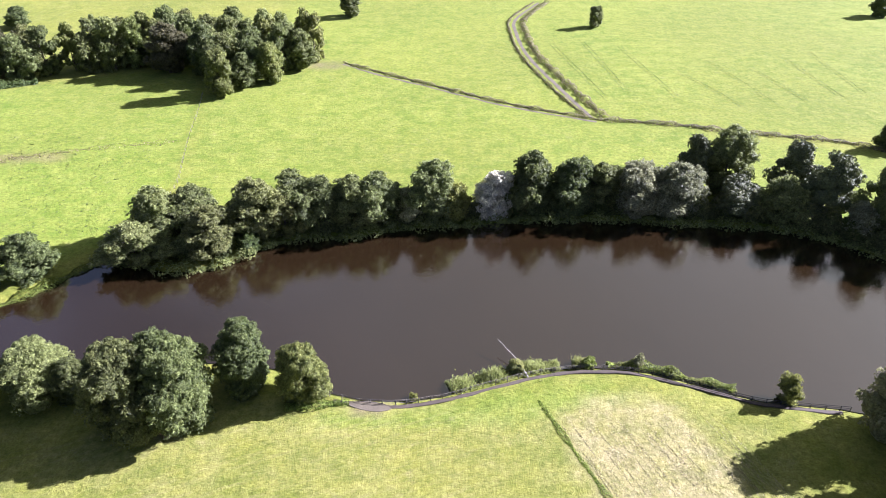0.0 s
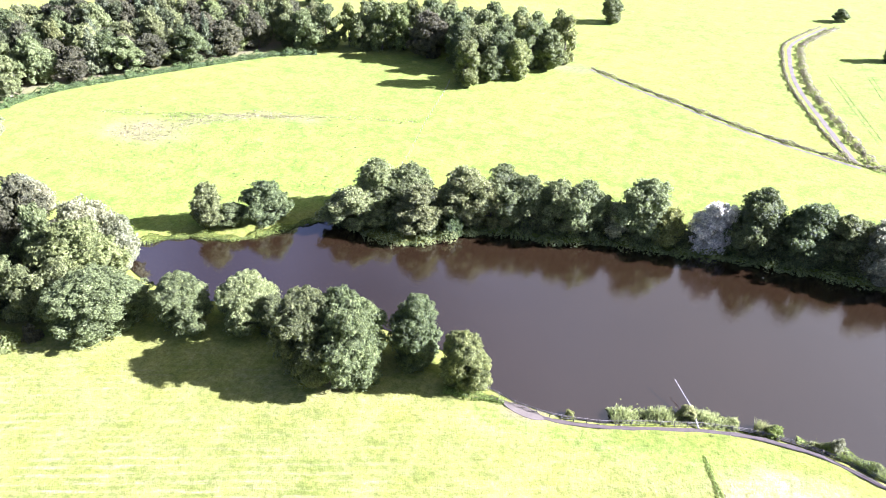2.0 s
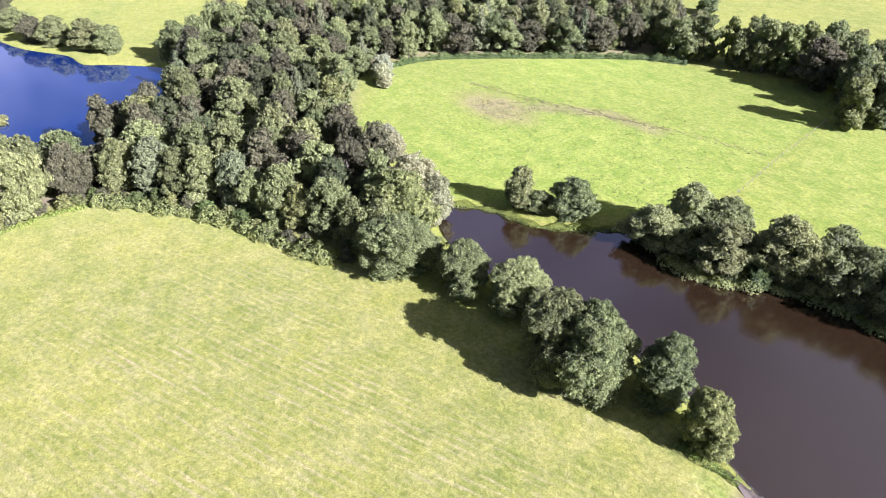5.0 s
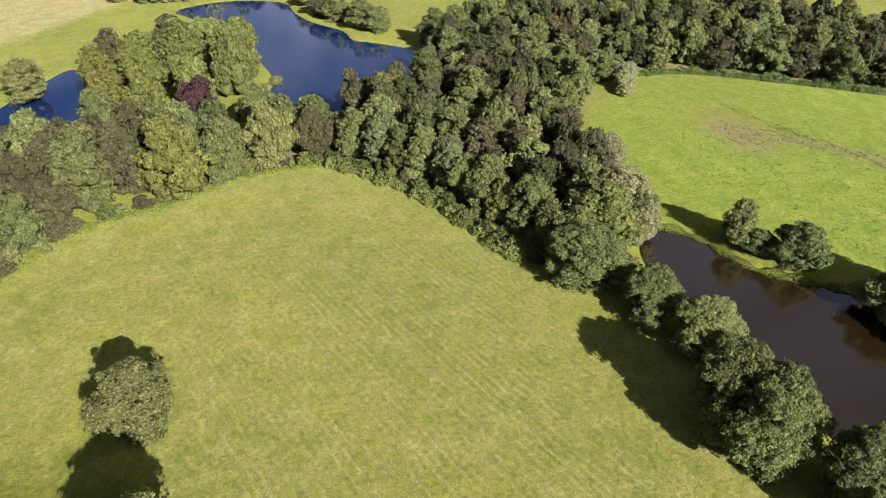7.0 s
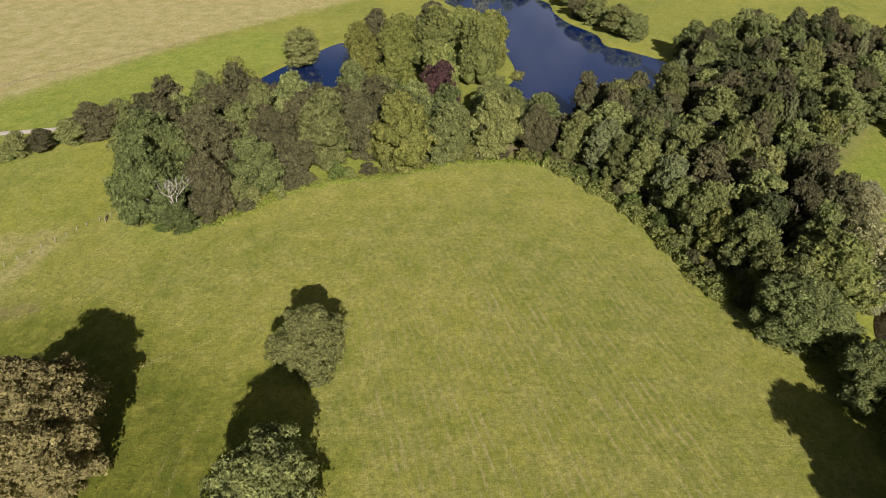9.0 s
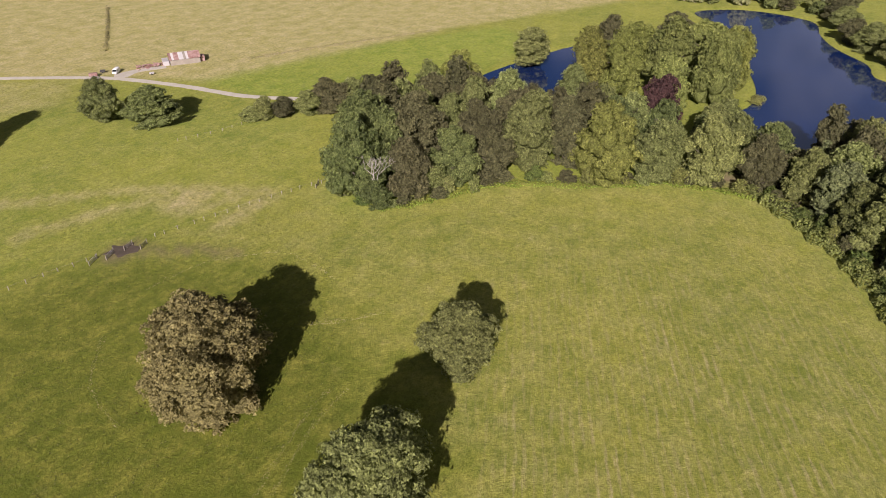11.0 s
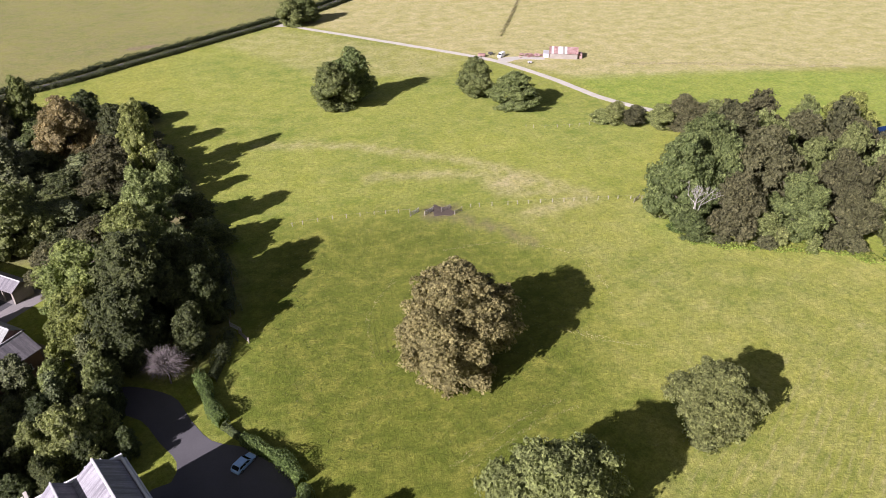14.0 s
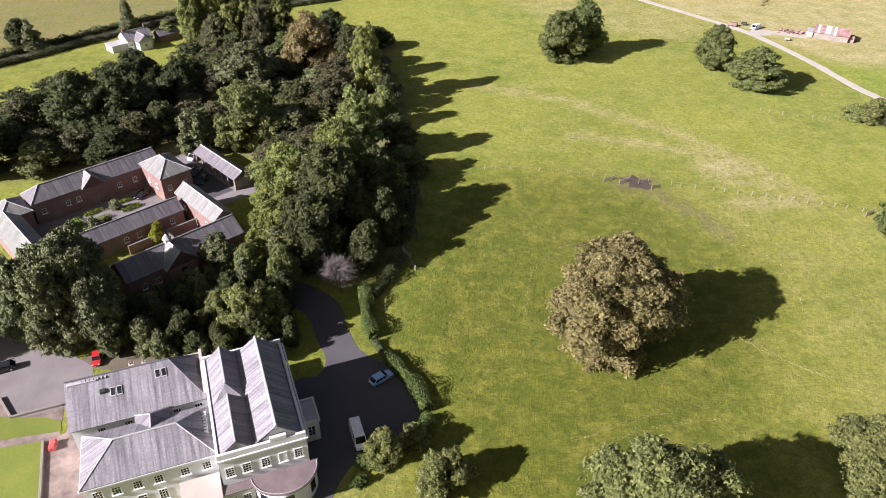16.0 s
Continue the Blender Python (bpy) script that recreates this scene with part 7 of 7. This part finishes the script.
rail_fence([(-88, -108.8), (-98, -105), (-116, -98), (-128, -93), (-136, -88.5)], 3.0, "thin stock fence of wooden posts across pasture", 0.09, 1.2, (1.0,), 0.014)
rail_fence([(-15, -87), (-19, -100), (-20, -112), (-17, -126)], 3.0, "old field fence at the edge of the wood", 0.08, 1.2, (1.0,), 0.014)
rail_fence([(-96, 262), (-92, 242), (-88, 219), (-84, 200), (-81, 186), (-80, 172)], 3.2, "thin stock fence between two meadows", 0.09, 1.2, (1.0,), 0.016)
rail_fence([(-168, -142), (-150, -145), (-136, -152)], 3.2, "thin stock fence below the farm track", 0.09, 1.2, (1.0,), 0.014)


def gate(x, y, heading, label, long=3.6, material=None):
    g = thing("gate", label, "gate", pose(x, y, 0.02, 0, 0, heading), "field gates")
    for sx in (0, long):
        bm = bmesh.new()
        tube(bm, (sx, 0, -0.3), (sx, 0, 1.45), 0.1, 0.09, 6)
        part("gate_post", bm, TIMBER, g)
    for z in (0.2, 0.42, 0.65, 0.9, 1.2):
        bm = bmesh.new()
        box(bm, 0.12, long - 0.12, -0.03, 0.03, z - 0.045, z + 0.045)
        part("bar", bm, material or LEAD, g)
    bm = bmesh.new()
    tube(bm, (0.15, 0.04, 0.2), (long - 0.15, 0.04, 1.2), 0.035, 0.035, 4)
    part("brace", bm, material or LEAD, g)


gate(-73.8, -113.3, 22, "galvanised field gate beside a muddy gap")
gate(-77.6, -111.9, 22, "galvanised field gate beside a muddy gap")
gate(-82.4, -110.9, 12, "leaning wooden hurdle beside the gap", 3.0, TIMBER)
gate(-84.6, -108.0, 20, "leaning wooden hurdle beside the gap", 3.0, TIMBER)
gate(-14.8, -86.0, 118, "open pale field gate at the wood edge")
gate(-15.9, -82.6, 105, "pale wooden hurdle at the wood edge", 4.2, TIMBER)
gate(-133.6, -90.4, 24, "dark wooden field gate by the copse", 3.4, TIMBER)

# fallen trunk lying out into the lake
pole = thing("fallen_trunk", "bleached bare trunk leaning out over the lake", "dead wood", None)
bm = bmesh.new()
tube(bm, (17.2, 101.6, 0.2), (15.6, 105.5, 0.9), 0.16, 0.13, 7)
tube(bm, (15.6, 105.5, 0.9), (11.6, 111.2, 2.0), 0.13, 0.05, 7)
tube(bm, (14.6, 107.0, 1.15), (14.0, 107.6, 1.7), 0.05, 0.02, 5)
part("trunk", bm, PALE_BARK, pole)
# torn root plate and bare earth under the big oak
roots = thing("root_heap", "heap of reddish roots and earth under the oak", "roots", pose(-50.4, 86.4, 0))
bm = bmesh.new()
root_dice = random.Random(4)
for k in range(16):
    a = root_dice.uniform(0, math.tau)
    tube(bm, (root_dice.uniform(-0.4, 0.4), root_dice.uniform(-0.4, 0.4), 0.2), (2.0 * math.cos(a), 1.6 * math.sin(a), root_dice.uniform(0.2, 1.1)), 0.2, 0.08, 5)
part("roots", bm, surface("root_wood", (0.30, 0.17, 0.13), (0.42, 0.27, 0.21), 0.9, 3, 0.8, 0.8, 0.5, 0.03), roots)


def bare_tree(x, y, h, r, material, label, forks=5, seed=1, thick=0.35, name="bare_tree"):
    """A leafless tree that forks into fine twigs."""
    t = thing(name, label, "tree", pose(x, y, 0))
    rng = random.Random(seed)
    wood, twigs = bmesh.new(), bmesh.new()
    def grow(p, way, length, radius, depth):
        q = p + way * length
        tube(wood if depth > 2 else twigs, p, q, radius, radius * 0.68, 6 if depth > 2 else 3)
        if depth == 0:
            return
        for k in range(rng.choice((2, 3)) if depth < forks else 4):
            turn = Vector((rng.uniform(-1, 1), rng.uniform(-1, 1), rng.uniform(-0.15, 0.8)))
            grow(q, (way * 0.9 + turn * 0.75).normalized(), length * rng.uniform(0.62, 0.82), radius * 0.66, depth - 1)
    grow(Vector((0, 0, -0.1)), Vector((0, 0, 1)), h * 0.26, thick, forks)
    part("trunk", wood, material, t)
    part("spray", twigs, material, t)
    return t


TWIG = surface("purple_twig", (0.125, 0.105, 0.10), (0.21, 0.18, 0.17), 0.9, 4, 1, 0.7, 0.2, 0.01)
twiggy = bare_tree(-0.6, -73.5, 10.5, 5, TWIG, "leafless tree with fine purplish twigs by the drive", 5, 2, 0.17)
spray_dice = np.random.default_rng(6)
sprays = bmesh.new()
for k in range(1500):
    way = Vector(spray_dice.normal(0, 1, 3)).normalized()
    way.z = abs(way.z) * 0.9 - 0.25
    start = Vector((0, 0, 5.2)) + way * 3.9 * float(spray_dice.uniform(0.25, 0.75))
    end = start + (way + Vector(spray_dice.normal(0, 0.35, 3))) * float(spray_dice.uniform(0.8, 1.7))
    tube(sprays, start, end, 0.03, 0.012, 3)
part("spray", sprays, TWIG, twiggy)
bare_tree(-132.5, -68.6, 19, 7, PALE_BARK, "dead bleached tree with bare twisting branches", 5, 5, 0.2, "dead_tree")
# reed islet at the tip of the wooded spit
hedge([(-268, 14.5), (-273, 15.2), (-278, 15.6)], 5.0, 1.6, "reed", "pale reed islet in the pond", 60, 0.3, 33, 0.4, True, "reed_bed", "reeds", "stuff")
# dark tussocks of rush dotted over the meadow and rough grass tufts in the pasture
def tussocks(poly, count, size, height, species, label, seed):
    rng = np.random.default_rng(seed)
    lo, hi = np.min(poly, 0), np.max(poly, 0)
    p = rng.uniform(lo, hi, (count * 3, 2))
    p = p[distance_to(poly, p[:, 0], p[:, 1]) < 0][:count]
    n = len(p) * 6
    at = np.repeat(p, 6, 0) + rng.normal(0, size * 0.8, (n, 2))
    place = np.column_stack([at, np.abs(rng.normal(height * 0.5, height * 0.25, n))])
    v, f = tufts(rng, place, np.tile((0.0, 0.0, 0.7), (n, 1)), size)
    tagged(new("grass_tufts", triangle_mesh("grass_tufts", v, f, np.repeat(rng.uniform(0, 1, n), 4), LEAF[species])), label, "grass tufts", kind="stuff")


tussocks([(-125, 135), (-190, 140), (-200, 190), (-150, 230), (-95, 215), (-85, 165)], 800, 0.17, 0.16, "hedge", "dark rush tussocks dotted over the meadow", 41)
tussocks([(-190, 165), (-168, 164), (-165, 182), (-145, 198), (-128, 203), (-150, 206), (-175, 192)], 420, 0.20, 0.16, "scrub", "brown dry rushes in the meadow", 42)
tussocks([(-40, -118), (-15, -75), (-20, -40), (-60, -30), (-100, -60), (-110, -95)], 1500, 0.12, 0.08, "tuft", "rough grass tufts in the pasture", 43)
tussocks([(-75, -118), (-135, -92), (-150, -120), (-100, -150), (-60, -150)], 300, 0.14, 0.1, "tuft", "dry grass tufts in the pasture", 44)
tussocks([(-110, -330), (-160, -240), (-145, -215), (-100, -230), (-70, -300)], 900, 0.17, 0.16, "tuft", "dry grass and thistle tufts below the track", 45)


# cut straw left in lines on the mown field, wheel marks and dry streaks in the pasture
def straw_lines(lines, label, per_metre, width, seed, species="straw", size=0.16, height=0.12):
    vs, fs, cs, base = [], [], [], 0
    for k, line in enumerate(lines):
        v, f, c = growth(smooth_line(line, 2.0), width, height, per_metre, size, seed + k, 0.6)
        vs.append(v)
        fs.append(f + base)
        cs.append(c)
        base += len(v)
    return tagged(new("straw_lines", triangle_mesh("straw_lines", np.concatenate(vs), np.concatenate(fs), np.concatenate(cs), LEAF[species])), label, "straw", kind="stuff")


swath_dice = random.Random(17)
swaths = []
for k in range(84):
    u, s0 = swath_dice.uniform(-1, 30), swath_dice.uniform(0, 16)
    long = swath_dice.uniform(4, 14)
    swaths.append([(21 + u + 0.42 * s, 93.5 - 0.05 * u - s) for s in (s0, s0 + long / 2, s0 + long)])
straw_lines(swaths, "broken lines of cut straw on the mown field", 12, 0.35, 61, "straw", 0.085, 0.012)
straw_lines([[(18.7, 95.5), (23, 84.5), (28.5, 71.5)]], "grassy ridge across the mown field", 45, 0.9, 81, "bank", 0.13, 0.16)
straw_lines([[(-38, -30), (-54, -33.8), (-64, -34.5)], [(-40, -28), (-56, -31.5), (-66, -31.5)], [(-99, -73), (-97.5, -64), (-95, -56)], [(-80, -50), (-84, -44), (-90, -38)], [(-78, -51.5), (-82, -45), (-88, -40)],
             [(-38, -62), (-43, -76), (-54, -86)], [(-70, -92), (-86, -88), (-98, -76)]], "pale wheel marks in the pasture", 16, 0.9, 91, "straw", 0.07, 0.02)
straw_lines([[(-50, -150), (-64, -135), (-72, -124), (-78, -114)], [(-80, -107), (-80, -98), (-78, -85)], [(-82, -107), (-87, -98), (-93, -90)], [(-78.5, -107), (-75, -98), (-70, -90)], [(-83, -109), (-95, -104)], [(-44, -76), (-41, -68), (-38.5, -58)], [(-46, -75.5), (-43, -67.5), (-40.5, -58)]], "dark trodden lines in the grass", 12, 0.3, 131, "tuft", 0.08, 0.02)
straw_lines([[(ax + o, ay), ((ax + bx) / 2 + o, (ay + by) / 2), (bx + o, by)] for ax, ay, bx, by in ((51.7, 333, 64, 257), (67, 343, 73.5, 270), (84, 330, 92, 262), (102.8, 291, 115, 251), (120, 310, 128, 255), (135.4, 300, 142, 258), (156, 318, 158, 262), (172, 326, 169.3, 268)) for o in (0, 1.9)],
            "dark tractor tramlines in the far field", 6, 0.45, 151, "hedge", 0.16, 0.05)
straw_lines([[(-217, -198), (-242, -185), (-305, -146)]], "pale rutted track across the dry field", 9, 3.0, 111, "straw", 0.3)
hedge([(-196, -264), (-226, -300), (-257, -339)], 1.6, 0.9, "scrub", "thin broken hedge across the dry field", 10, 0.3, 34, 0.8, False, group="field hedges")
